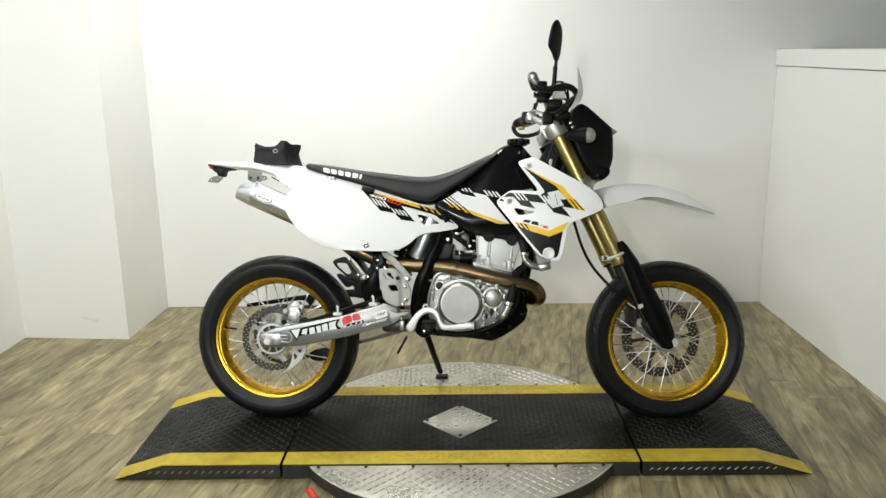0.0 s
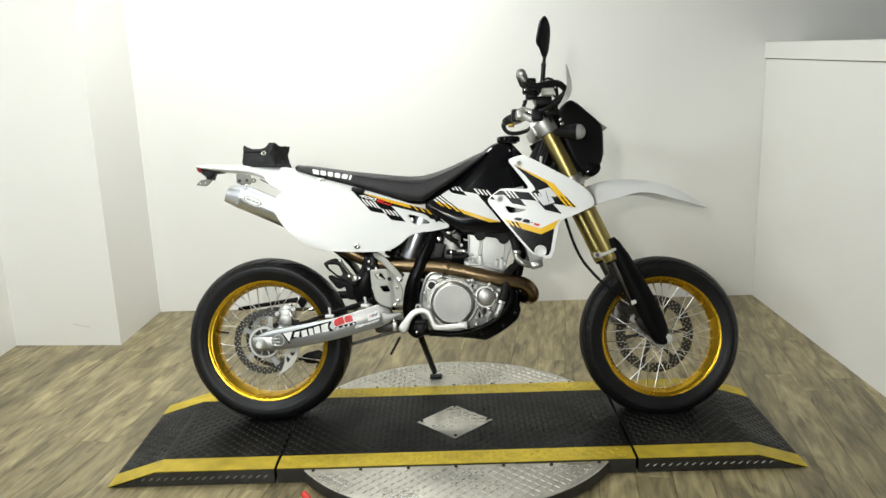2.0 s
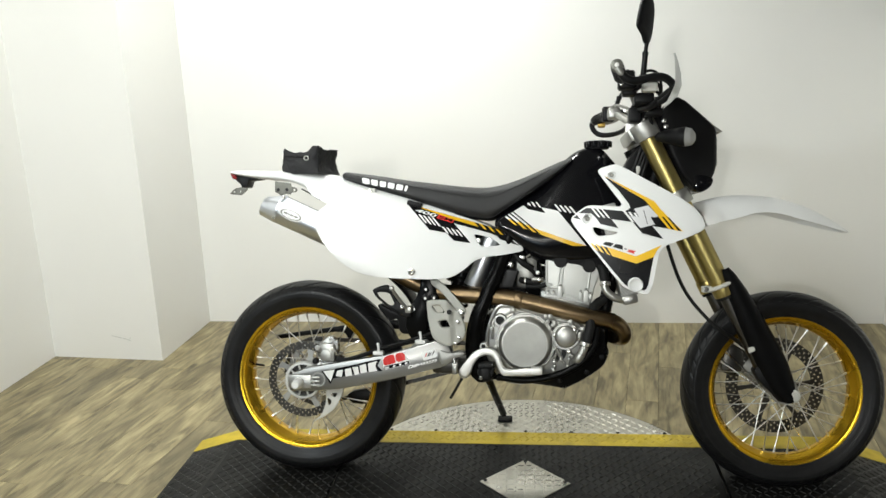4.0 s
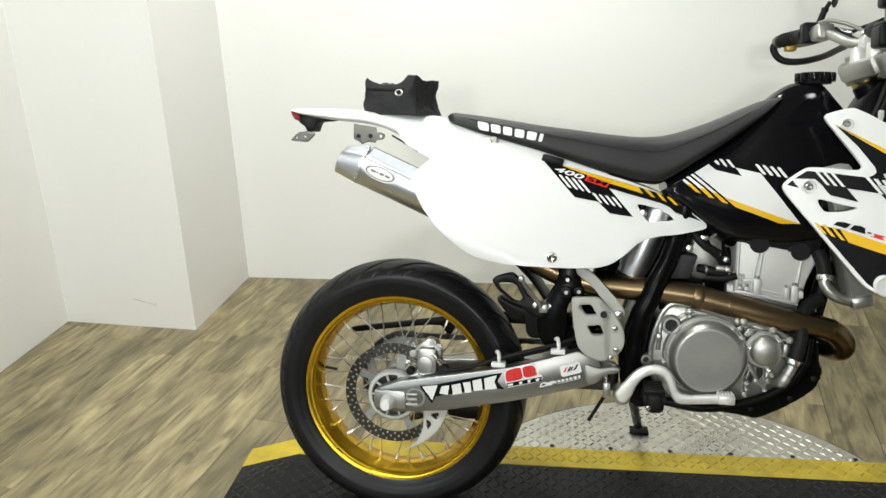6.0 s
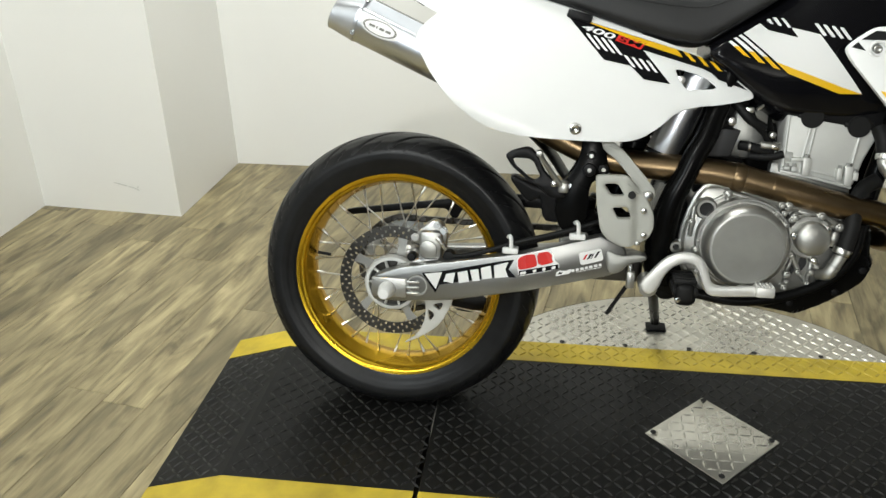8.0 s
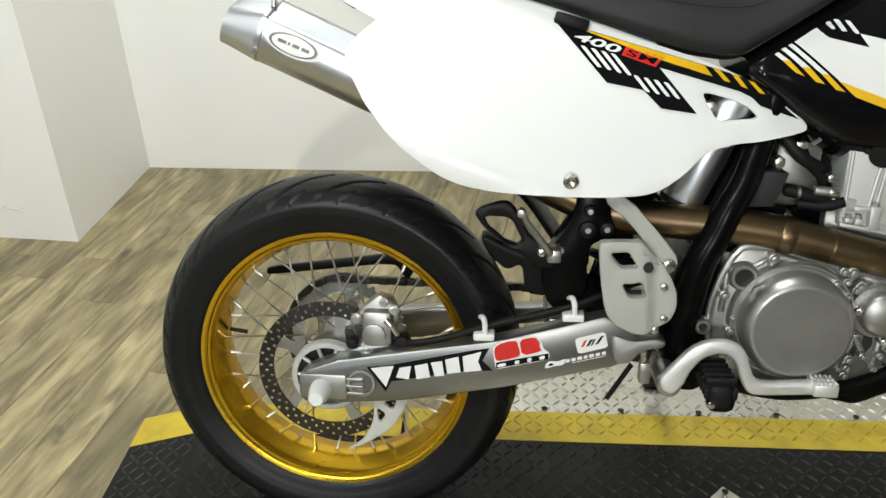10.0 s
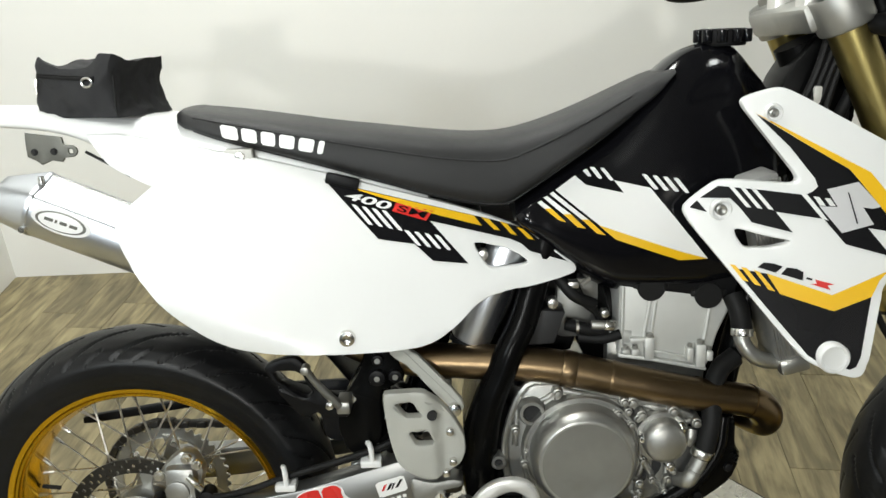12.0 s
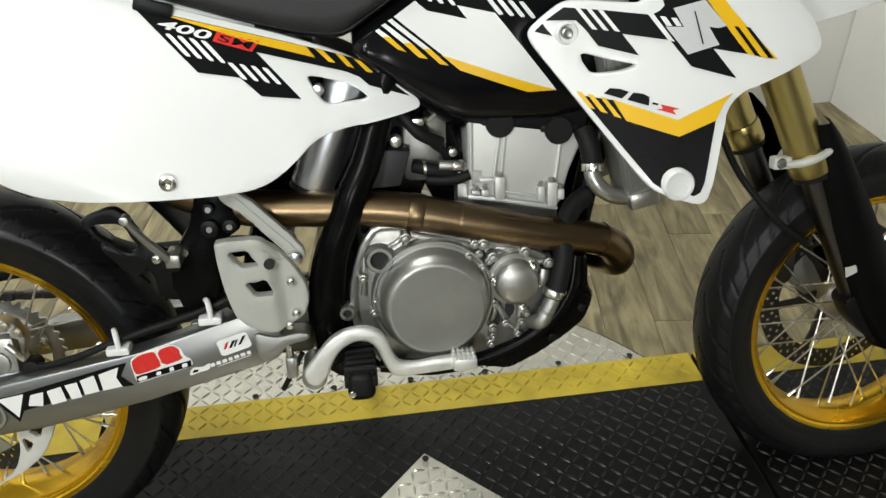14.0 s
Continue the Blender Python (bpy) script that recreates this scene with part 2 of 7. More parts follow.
# ---- the room ----
def wall(name, a, b, z0, z1, thick, label):
    """A wall from a to b; its thickness lies on the right-hand side of that way."""
    a, b = Vector(a), Vector(b)
    d = (b - a).normalized()
    n = Vector((d.y, -d.x)) * thick
    bm = prism([a[:], b[:], (b + n)[:], (a + n)[:]], z0, z1)
    return thing(name, bm, WALL, label, "wall", kind="structure")


wall("wall_north", (3.7, 1.528), (-1.70, 1.578), 0, CEIL, 0.15, "smooth white back wall behind the motorcycle")
thing("pillar", prism([(-1.65, 1.081), (-0.999, 1.030), (-0.981, 1.600), (-1.65, 1.600)], 0, CEIL), WALL, "white boxed-out pillar in the room's corner", "pillar", kind="structure")
pillar = bpy.data.objects["pillar"]
for pts in (((-1.244, 0.118), (-1.218, 0.112), (-1.194, 0.107)), ((-1.187, 0.106), (-1.160, 0.099), (-1.147, 0.092)), ((-1.153, 0.102), (-1.148, 0.110))):
    part("scuff", tube([(x, 1.0300 - 0.0783 * (x + 0.999) - 0.0022, z) for x, z in pts], 0.0016, 6, steps=3), SCUFF, pillar, "faint grey scuff")
wall("wall_west", (-1.558, 1.082), (-1.600, -1.2), 0, CEIL, 0.15, "smooth white side wall with small scuffs")
# the rear walls are added out of view and dark, against bounce light
wall("wall_west_rear", (-1.600, -1.2), (-1.68, -8.0), 0, CEIL, 0.15, "unseen side wall, kept dark to cut bounce light").data.materials[0] = UNSEEN_WALL
wall("wall_east_rear", (2.52, -8.0), (2.440, -1.2), 0, 1.302, 0.14, "unseen partition wall, kept dark to cut bounce light").data.materials[0] = UNSEEN_WALL
wall("wall_east", (2.440, -1.2), (2.393, 1.536), 0, 1.302, 0.14, "low white partition wall with a ledge")
bm = prism([(2.508, -8.0), (2.70, -8.0), (2.57, 1.536), (2.381, 1.536)], 1.306, 1.390, bevel=0.004)
thing("ledge", bm, WALL, "white square-edged ledge capping the partition", "ledge", kind="structure")
wall("wall_far_east", (3.6, -8.0), (3.6, 1.65), 0, CEIL, 0.15, "unseen wall behind the partition, kept dark to cut bounce light").data.materials[0] = UNSEEN_WALL
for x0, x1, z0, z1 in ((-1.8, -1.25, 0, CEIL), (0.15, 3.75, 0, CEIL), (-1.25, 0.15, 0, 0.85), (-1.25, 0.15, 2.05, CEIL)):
    thing("wall_south", box(x0, x1, -8.15, -8.0, z0, z1), UNSEEN_WALL, "unseen wall around a window, kept dark to cut bounce light", "wall", kind="structure")
window = thing("window_1", box(-1.25, 0.15, -8.12, -8.09, 0.85, 2.05), SKYM, "bright window behind the camera", "window", kind="structure")
for x0, x1, z0, z1 in ((-1.25, 0.15, 0.85, 0.90), (-1.25, 0.15, 2.0, 2.05), (-1.25, -1.20, 0.90, 2.0), (0.10, 0.15, 0.90, 2.0), (-0.57, -0.53, 0.90, 2.0)):
    part("window_frame", box(x0, x1, -8.09, -8.03, z0, z1, 0.004), WALL, window)
thing("ceiling", box(-1.8, 3.8, -8.2, 1.80, CEIL, CEIL + 0.12), CEILM, "unseen ceiling, kept grey to darken reflections", "ceiling", kind="structure")
for lx, ly, watts, size, up, round_ in LAMPS:
    lamp = thing("ceiling_light", box(lx - 0.32, lx + 0.32, ly - 0.32, ly + 0.32, CEIL - 0.06, CEIL - 0.003, 0.006), CEILM, "assumed square ceiling light, out of view", "ceiling light", "ceiling lights")
    part("diffuser", box(lx - 0.28, lx + 0.28, ly - 0.28, ly + 0.28, CEIL - 0.068, CEIL - 0.058), LAMPM, lamp, "glowing diffuser")

for lx, ly, lz, watts, up, round_ in WORK_LIGHTS:
    stand_lamp = thing("work_light", rod((0, 0, 0.0), (0, 0, lz - 0.10), 0.014, None, 14), DARK, "work light on a black stand behind the camera", "lamp", "work lights", smooth=True)
    stand_lamp.matrix_world = pose(lx, ly, 0, 0, 0, round_) @ Matrix.Translation((0, -0.08, 0))
    part("lamp_head", box(-0.15, 0.15, -0.05, 0.05, lz - 0.11, lz + 0.13, 0.012), DARK, stand_lamp, "black lamp head")
    for k in range(3):
        a = 2 * math.pi * k / 3
        part("leg", rod((0, 0, 0.35), (0.25 * math.cos(a), 0.25 * math.sin(a), 0.008), 0.010, None, 10), DARK, stand_lamp)

# ---- the turntable and its platform ----
CX, CY, RT = 0.693, -0.065, 0.612
Y_NEAR, Y_FAR = CY - 0.325, CY + 0.325
G = 0.610          # half length of the middle platform


def lug(bm, x, y, z, ang, long=0.0130, wide=0.0033, high=0.0022, slope=0.0, x_hinge=0.0):
    """One raised lens of a tread plate."""
    c, s = math.cos(ang), math.sin(ang)
    ring = []
    for u, v in ((-long, 0), (-long * 0.45, -wide), (long * 0.45, -wide), (long, 0), (long * 0.45, wide), (-long * 0.45, wide)):
        px, py = x + u * c - v * s, y + u * s + v * c
        ring.append(bm.verts.new((px, py, z - slope * abs(px - x_hinge) - 0.0003)))
    a, b = [bm.verts.new((x + u * c, y + u * s, z + high - slope * abs(x + u * c - x_hinge))) for u in (-long * 0.5, long * 0.5)]
    for f in ((0, 1, a), (1, 2, b, a), (2, 3, b), (3, 4, b), (4, 5, a, b), (5, 0, a)):
        bm.faces.new([ring[i] if isinstance(i, int) else i for i in f])


def lugs(name, inside, z, mat, parent, x0, x1, y0, y1, pitch=0.0212, turn=0.0, slope=0.0, x_hinge=0.0, label=""):
    """Rows of lenses, turned alternately, over the part of the rectangle that inside() allows."""
    bm = bmesh.new()
    nx, ny = int((x1 - x0) / pitch) + 2, int((y1 - y0) / pitch) + 2
    for i in range(nx):
        for j in range(ny):
            x, y = x0 + i * pitch, y0 + j * pitch
            if inside(x, y):
                lug(bm, x, y, z, turn + (radians(45) if (i + j) % 2 else radians(-45)), slope=slope, x_hinge=x_hinge)
    ob = part(name, bm, mat, parent, label)
    ob["kind"] = "stuff"
    return ob


table = thing("turntable", lathe([(0.001, P - 0.006), (RT - 0.006, P - 0.006), (RT - 0.003, P - 0.007), (RT - 0.001, P - 0.010), (RT, P - 0.014), (RT, 0.012), (RT - 0.03, 0.012), (0.001, 0.012)], 128), TREAD_STEEL, "round silver tread-plate turntable under the bike platform", "turntable", smooth=True)
table.data.transform(pose(CX, CY, 0) @ pose(0, 0, 0, 90, 0, 0) @ Matrix.Diagonal((1, 1, -1, 1)))
table.data.flip_normals()


edge = part("edge_band", lathe([(RT + 0.0012, P - 0.0085), (RT + 0.0012, 0.010), (RT - 0.004, 0.010), (RT - 0.004, P - 0.0085)], 128, closed=True), SKIRT, table, "scuffed dark edge band")
edge.data.transform(pose(CX, CY, 0) @ pose(0, 0, 0, 90, 0, 0) @ Matrix.Diagonal((1, 1, -1, 1)))
edge.data.flip_normals()


def on_disc(x, y):
    r = math.hypot(x - CX, y - CY)
    return r < RT - 0.02 and abs(y - CY) > 0.34


lugs("tread_pattern", on_disc, P - 0.006, STEEL_LUG, table, CX - RT, CX + RT, CY - RT, CY + RT, 0.0212, turn=0.0)
for side in (-1, 1):
    for k in range(7):
        x = CX - 0.48 + 0.16 * k
        part("screw", lathe([(0.0045, 0), (0.006, -0.0008), (0.0065, -0.002)], 12, centre=(x, 0, 0)), DARK, table, "small dark countersunk screw", m=Matrix.Translation((0, CY + side * 0.342, P - 0.0045)) @ pose(0, 0, 0, -90, 0, 0))

platform = thing("platform", None, None, "black tread-plate bike platform with yellow edges on a turntable", "platform")
part("deck", box(CX - G + 0.005, CX + G - 0.005, Y_NEAR, Y_FAR, 0.004, P), TREAD_BLACK, platform, smooth=False)
for side in (-1, 1):
    y0, y1 = (Y_NEAR - 0.0005, Y_NEAR + 0.085) if side < 0 else (Y_FAR - 0.085, Y_FAR + 0.0005)
    part("yellow_strip", box(CX - G + 0.0048, CX + G - 0.0048, y0, y1, P - 0.002, P + 0.0012), YELLOW, platform, "yellow painted edge strip", smooth=False)
part("front_skirt", box(CX - G + 0.0052, CX + G - 0.0052, Y_NEAR - 0.004, Y_NEAR - 0.0005, 0.004, P - 0.004), SKIRT, platform, "scuffed black skirt", smooth=False)


def off_diamond(x, y):
    return abs(x - 0.6935) + abs(y + 0.0735) > 0.15 and abs(x - CX) < G - 0.02


lugs("tread_pattern", lambda x, y: off_diamond(x, y) and abs(y - CY) < 0.235, P, TREAD_LUG, platform, CX - G, CX + G, Y_NEAR, Y_FAR)
lugs("yellow_pattern", lambda x, y: off_diamond(x, y) and 0.248 < abs(y - CY) < 0.318, P + 0.001, YELLOW_LUG, platform, CX - G, CX + G, Y_NEAR, Y_FAR)
D = 0.141
diamond = part("diamond_plate", prism([(0.6935 - D, -0.0735), (0.6935, -0.0735 - D), (0.6935 + D, -0.0735), (0.6935, -0.0735 + D)], P, P + 0.003, bevel=0.0008), TREAD_STEEL, platform, "bare silver tread-plate diamond")
bm = bmesh.new()
for i in range(-12, 13):
    for j in range(-12, 13):
        u, v = i * 0.0205, j * 0.0205
        x, y = (u - v) * 0.7071, (u + v) * 0.7071
        if abs(x) + abs(y) < D - 0.020:
            lug(bm, 0.6935 + x, -0.0735 + y, P + 0.003, radians(0 if (i + j) % 2 else 90), 0.0125, 0.0032, 0.0018)
ob = part("diamond_pattern", bm, STEEL_LUG, diamond)
ob["kind"] = "stuff"
for dx, dy in ((-D + 0.017, 0), (D - 0.017, 0), (0, D - 0.017), (0, -D + 0.017)):
    part("screw", lathe([(0.005, 0), (0.006, -0.001), (0.0065, -0.003)], 12), DARK, diamond, m=Matrix.Translation((0.6935 + dx, -0.0735 + dy, P + 0.005)) @ pose(0, 0, 0, -90, 0, 0))

SL = 0.170         # length of the slope at a ramp's end
for side in (-1, 1):
    xi, xh, xe = CX + side * (G + 0.005), CX + side * 1.018, CX + side * (1.018 + SL)
    ramp = thing("end_ramp", None, None, "black tread-plate end ramp with yellow edges", "ramp", "end ramps")
    part("deck", side_prism([(xi, 0.003), (xe, 0.003), (xh, P), (xi, P)], Y_NEAR, Y_FAR), TREAD_BLACK, ramp, smooth=False)
    slope = (P - 0.003) / SL
    for ys in (-1, 1):
        y0, y1 = (Y_NEAR - 0.0006, Y_NEAR + 0.085) if ys < 0 else (Y_FAR - 0.085, Y_FAR + 0.0006)
        part("yellow_strip", side_prism([(xi, P - 0.002), (xh, P - 0.002), (xe, 0.0015), (xe, 0.0045), (xh, P + 0.0013), (xi, P + 0.0013)], y0, y1), YELLOW, ramp, "yellow painted edge strip", smooth=False)
    part("skirt", side_prism([(xi, 0.004), (xe - side * 0.03, 0.004), (xh, P - 0.004), (xi, P - 0.004)], Y_NEAR - 0.004, Y_NEAR - 0.0006), SKIRT, ramp, "scuffed black skirt", smooth=False)
    xa, xb = sorted((xi, xh))
    lugs("tread_pattern", lambda x, y: xa + 0.012 < x < xb and abs(y - CY) < 0.235, P, TREAD_LUG, ramp, xa, xb, Y_NEAR, Y_FAR)
    xa2, xb2 = sorted((xh, xe))
    lugs("slope_pattern", lambda x, y: xa2 < x < xb2 - 0.01 and abs(y - CY) < 0.235, P, TREAD_LUG, ramp, xa2, xb2, Y_NEAR, Y_FAR, slope=slope, x_hinge=xh)
    bm = bmesh.new()
    for k in range(18):
        x = xi + side * (0.03 + 0.026 * k)
        if abs(x - xi) < abs(xh - xi) + 0.05:
            own = bmesh.new()
            lug(own, 0, 0, 0, radians(35 if side < 0 else 35), 0.011, 0.003, 0.002)
            bmesh.ops.transform(own, matrix=Matrix.Translation((x, Y_NEAR - 0.004, 0.029)) @ pose(0, 0, 0, 90, 0, 0), verts=own.verts)
            join(bm, own)
    ob = part("skirt_pattern", bm, SKIRT_LUG, ramp, "worn bright skirt lugs")
    ob["kind"] = "stuff"

# ---- the motorcycle: materials ----
from mathutils.bvhtree import BVHTree
from mathutils.geometry import delaunay_2d_cdt

RUBBER = material("tyre_rubber", (0.0075, 0.0076, 0.0080), 0.36, grain=0.35, scale=50, bump=0.12, bump_scale=400, rough_var=0.15, spec=0.24)
SOFT_RUBBER = material("soft_black_rubber", (0.007, 0.007, 0.007), 0.55, grain=0.2, scale=80, spec=0.2)
GOLD = material("gold_anodised", (0.76, 0.46, 0.030), 0.24, metal=1.0, grain=0.06, scale=30, rough_var=0.08)
FORK_GOLD = material("pale_gold_tube", (0.40, 0.325, 0.125), 0.30, metal=1.0, grain=0.06, scale=20, stretch=(1, 1, 0.1), rough_var=0.08)
SPOKE = material("dull_spoke", (0.66, 0.65, 0.62), 0.30, metal=1.0, grain=0.1, scale=60)
STEEL = material("bright_steel", (0.72, 0.71, 0.68), 0.22, metal=1.0, grain=0.06, scale=60)
DISC = material("disc_steel", (0.078, 0.075, 0.070), 0.36, metal=1.0, grain=0.12, scale=60)
BRIGHT = material("bright_alloy", (0.74, 0.735, 0.71), 0.46, metal=0.7, grain=0.10, scale=50, bump=0.1, bump_scale=300)
ALLOY = material("cast_alloy", (0.40, 0.398, 0.376), 0.37, metal=0.9, grain=0.12, scale=40, bump=0.12, bump_scale=500, rough_var=0.12)
ALLOY_DULL = material("dull_clutch_cover", (0.30, 0.299, 0.280), 0.41, metal=0.80, grain=0.26, scale=14, bump=0.06, bump_scale=500, rough_var=0.12)
BRUSHED = material("brushed_swingarm", (0.27, 0.27, 0.262), 0.36, metal=0.9, grain=0.14, scale=40, stretch=(0.08, 1, 1), bump=0.06, bump_scale=300)
SATIN = material("satin_silver_can", (0.72, 0.745, 0.79), 0.34, metal=1.0, grain=0.05, scale=30, stretch=(0.1, 1, 1))
WHITE = material("white_plastic", (0.77, 0.775, 0.765), 0.30, grain=0.02, scale=9, bump=0.02, bump_scale=60, coat=0.15)
GUARD_GREY = material("pale_grey_plastic", (0.40, 0.40, 0.365), 0.40, grain=0.08, scale=25, bump=0.04)
METAL_GREY = material("dull_bracket_metal", (0.13, 0.128, 0.112), 0.42, metal=0.6, grain=0.2, scale=40)
OFFWHITE = material("grey_white_plastic", (0.56, 0.555, 0.515), 0.42, grain=0.08, scale=25, bump=0.04)
BLACK = material("black_paint", (0.004, 0.004, 0.005), 0.13, grain=0.2, scale=12, spec=0.22)
BLACK_PLASTIC = material("black_plastic", (0.0055, 0.0055, 0.006), 0.42, grain=0.2, scale=40, bump=0.08, bump_scale=500, spec=0.16)
BOX_GREY = material("dark_grey_plastic", (0.022, 0.022, 0.023), 0.5, grain=0.15, scale=40, spec=0.3)
FRAME_BLACK = material("black_frame_paint", (0.003, 0.003, 0.003), 0.28, grain=0.2, scale=20, spec=0.08)
VINYL = material("seat_vinyl", (0.015, 0.015, 0.0155), 0.44, grain=0.12, scale=30, spec=0.35, bump=0.35, bump_scale=900, rough_var=0.08)
FABRIC = material("black_cordura", (0.013, 0.013, 0.0145), 0.72, grain=0.25, scale=90, bump=0.5, bump_scale=900)
HEAD_ALLOY = material("pale_cast_head", (0.60, 0.605, 0.58), 0.50, metal=0.55, grain=0.06, scale=30, bump=0.10, bump_scale=600)
BRONZE = material("heat_tinted_pipe", (0.205, 0.146, 0.083), 0.30, metal=1.0, grain=0.45, scale=10, stretch=(1, 1, 1), rough_var=0.12)
DEC_BLACK = material("black_decal", (0.005, 0.005, 0.006), 0.25, spec=0.2)
DEC_YELLOW = material("yellow_decal", (0.80, 0.47, 0.010), 0.28, coat=0.2)
DEC_WHITE = material("white_decal", (0.80, 0.80, 0.79), 0.30, coat=0.2)
DEC_RED = material("red_decal", (0.62, 0.025, 0.02), 0.30, coat=0.2)
DEC_SILVER = material("silver_decal", (0.66, 0.66, 0.67), 0.30, grain=0.05, metal=0.3)
LENS_GREY = material("smoked_lens", (0.30, 0.30, 0.29), 0.15)
LENS_RED = material("red_lens", (0.22, 0.012, 0.016), 0.12, coat=0.5)
RADIATOR = material("radiator_core", (0.30, 0.30, 0.29), 0.5, metal=0.6, grain=0.15, scale=60)
MIRROR_GLASS = material("mirror_glass", (0.80, 0.81, 0.82), 0.03, metal=1.0)
BRASS = material("brass_valve", (0.45, 0.30, 0.08), 0.4, metal=1.0)

BIKE = Matrix.Translation((-0.0026, 0.0038, P)) @ pose(0, 0, 0, 0, 0, -1.67) @ pose(0, 0, 0, -LEAN, 0, 0) @ Matrix.Scale(1.007, 4)
bike = thing("motorcycle", None, None, "white and black supermoto motorcycle with gold wheels on its stand", "motorcycle")
bike.matrix_world = BIKE
# the steering turned a little to its left, about the raked head
HEAD = Vector((1.035, 0, 1.10))
RAKE = Vector((-0.405, 0, 0.914)).normalized()
STEER = Matrix.Translation((0, 0.018, 0)) @ Matrix.Translation(HEAD) @ Matrix.Rotation(radians(2.6), 4, RAKE) @ Matrix.Translation(-HEAD)


# ---- shaping helpers for the bike ----
def rounded(points, times=2, cut=0.2):
    for _ in range(times):
        out = []
        for i, p in enumerate(points):
            q = points[(i + 1) % len(points)]
            out += [(p[0] + (q[0] - p[0]) * cut, p[1] + (q[1] - p[1]) * cut), (p[0] + (q[0] - p[0]) * (1 - cut), p[1] + (q[1] - p[1]) * (1 - cut))]
        points = out
    return points


def spread(points, step):
    out = []
    for i, p in enumerate(points):
        q = points[(i + 1) % len(points)]
        n = max(1, int(math.hypot(q[0] - p[0], q[1] - p[1]) / step))
        out += [(p[0] + (q[0] - p[0]) * k / n, p[1] + (q[1] - p[1]) * k / n) for k in range(n)]
    return out


def fill(outline, holes=(), step=0.012, grid=0.016):
    """Triangles of a flat outline with holes: points in two dimensions, and faces."""
    loops = [spread(list(outline), step)] + [spread(list(h), step) for h in holes]
    pts, edges = [], []
    for loop in loops:
        n = len(pts)
        pts += loop
        edges += [(n + i, n + (i + 1) % len(loop)) for i in range(len(loop))]
    arr = np.array(pts)
    x0, z0 = arr.min(0)
    x1, z1 = arr.max(0)
    if grid:
        for gx in np.arange(x0 + grid / 2, x1, grid):
            for gz in np.arange(z0 + grid / 2, z1, grid):
                if np.min(np.hypot(arr[:, 0] - gx, arr[:, 1] - gz)) > step * 0.7:
                    pts.append((float(gx), float(gz)))
    out = delaunay_2d_cdt([Vector(p) for p in pts], edges, [], 1, 1e-6)
    verts = [tuple(v) for v in out[0]]

    def within(p, loop):
        odd = False
        for a, b in zip(loop, loop[1:] + loop[:1]):
            if (a[1] > p[1]) != (b[1] > p[1]) and p[0] < (b[0] - a[0]) * (p[1] - a[1]) / (b[1] - a[1]) + a[0]:
                odd = not odd
        return odd
    keep = []
    for f in out[2]:
        c = (sum(verts[i][0] for i in f) / len(f), sum(verts[i][1] for i in f) / len(f))
        if within(c, loops[0]) and not any(within(c, h) for h in loops[1:]):
            keep.append(tuple(f))
    return verts, keep


def panel(outline, w, holes=(), depth=0.006, side=-1, bevel=0.0022, grid=0.016, bm=None):
    """A moulded sheet whose distance from the bike's middle is w(x, z), with a rim that turns inwards."""
    pts, faces = fill(outline, holes, 0.010, grid)
    own = bmesh.new()
    vs = [own.verts.new((x, side * w(x, z), z)) for x, z in pts]
    for f in faces:
        try:
            own.faces.new([vs[i] for i in f])
        except ValueError:
            pass
    for v in [v for v in own.verts if not v.link_faces]:
        own.verts.remove(v)
    rim = [e for e in own.edges if len(e.link_faces) == 1]
    ex = bmesh.ops.extrude_edge_only(own, edges=rim)["geom"]
    for v in ex:
        if isinstance(v, bmesh.types.BMVert):
            v.co.y -= side * depth
    if bevel:
        bmesh.ops.bevel(own, geom=[e for e in rim if e.is_valid], offset=bevel, segments=2, profile=0.5, affect="EDGES")
    return join(bm, own)


def decal_on(w, outline, lift=0.0012, side=-1, bm=None, grid=0.016, holes=()):
    """A thin printed film that follows a surface w(x, z)."""
    pts, faces = fill(outline, holes, 0.010, grid)
    own = bmesh.new()
    vs = [own.verts.new((x, side * (w(x, z) + lift), z)) for x, z in pts]
    for f in faces:
        try:
            own.faces.new([vs[i] for i in f])
        except ValueError:
            pass
    return join(bm, own)


def surface_of(ob, fallback):
    """The outer distance of a built part at (x, z), on the near side."""
    bmt = bmesh.new()
    bmt.from_mesh(ob.data)
    tree = BVHTree.FromBMesh(bmt)
    bmt.free()

    def w(x, z):
        hit = tree.ray_cast(Vector((x, -1.0, z)), Vector((0, 1, 0)))
        return -hit[0].y if hit[0] is not None else fallback
    return w


def loft(stations, n=28, power=2.6, bm=None):
    """Stations of x, low z, high z, half width low, half width high, joined into a closed body."""
    own = bmesh.new()
    rings = []
    for x, zl, zh, wl, wh in stations:
        ring = []
        for k in range(n):
            a = 2 * math.pi * k / n
            c, s = math.cos(a), math.sin(a)
            u = math.copysign(abs(c) ** (2 / power), c)
            v = math.copysign(abs(s) ** (2 / power), s)
            f = (v + 1) / 2
            ring.append(own.verts.new((x, u * (wl + (wh - wl) * f), zl + (zh - zl) * f)))
        rings.append(ring)
    for r, s in zip(rings, rings[1:]):
        for k in range(n):
            own.faces.new((r[k], r[(k + 1) % n], s[(k + 1) % n], s[k]))
    own.faces.new(rings[0][::-1])
    own.faces.new(rings[-1])
    return join(bm, own)


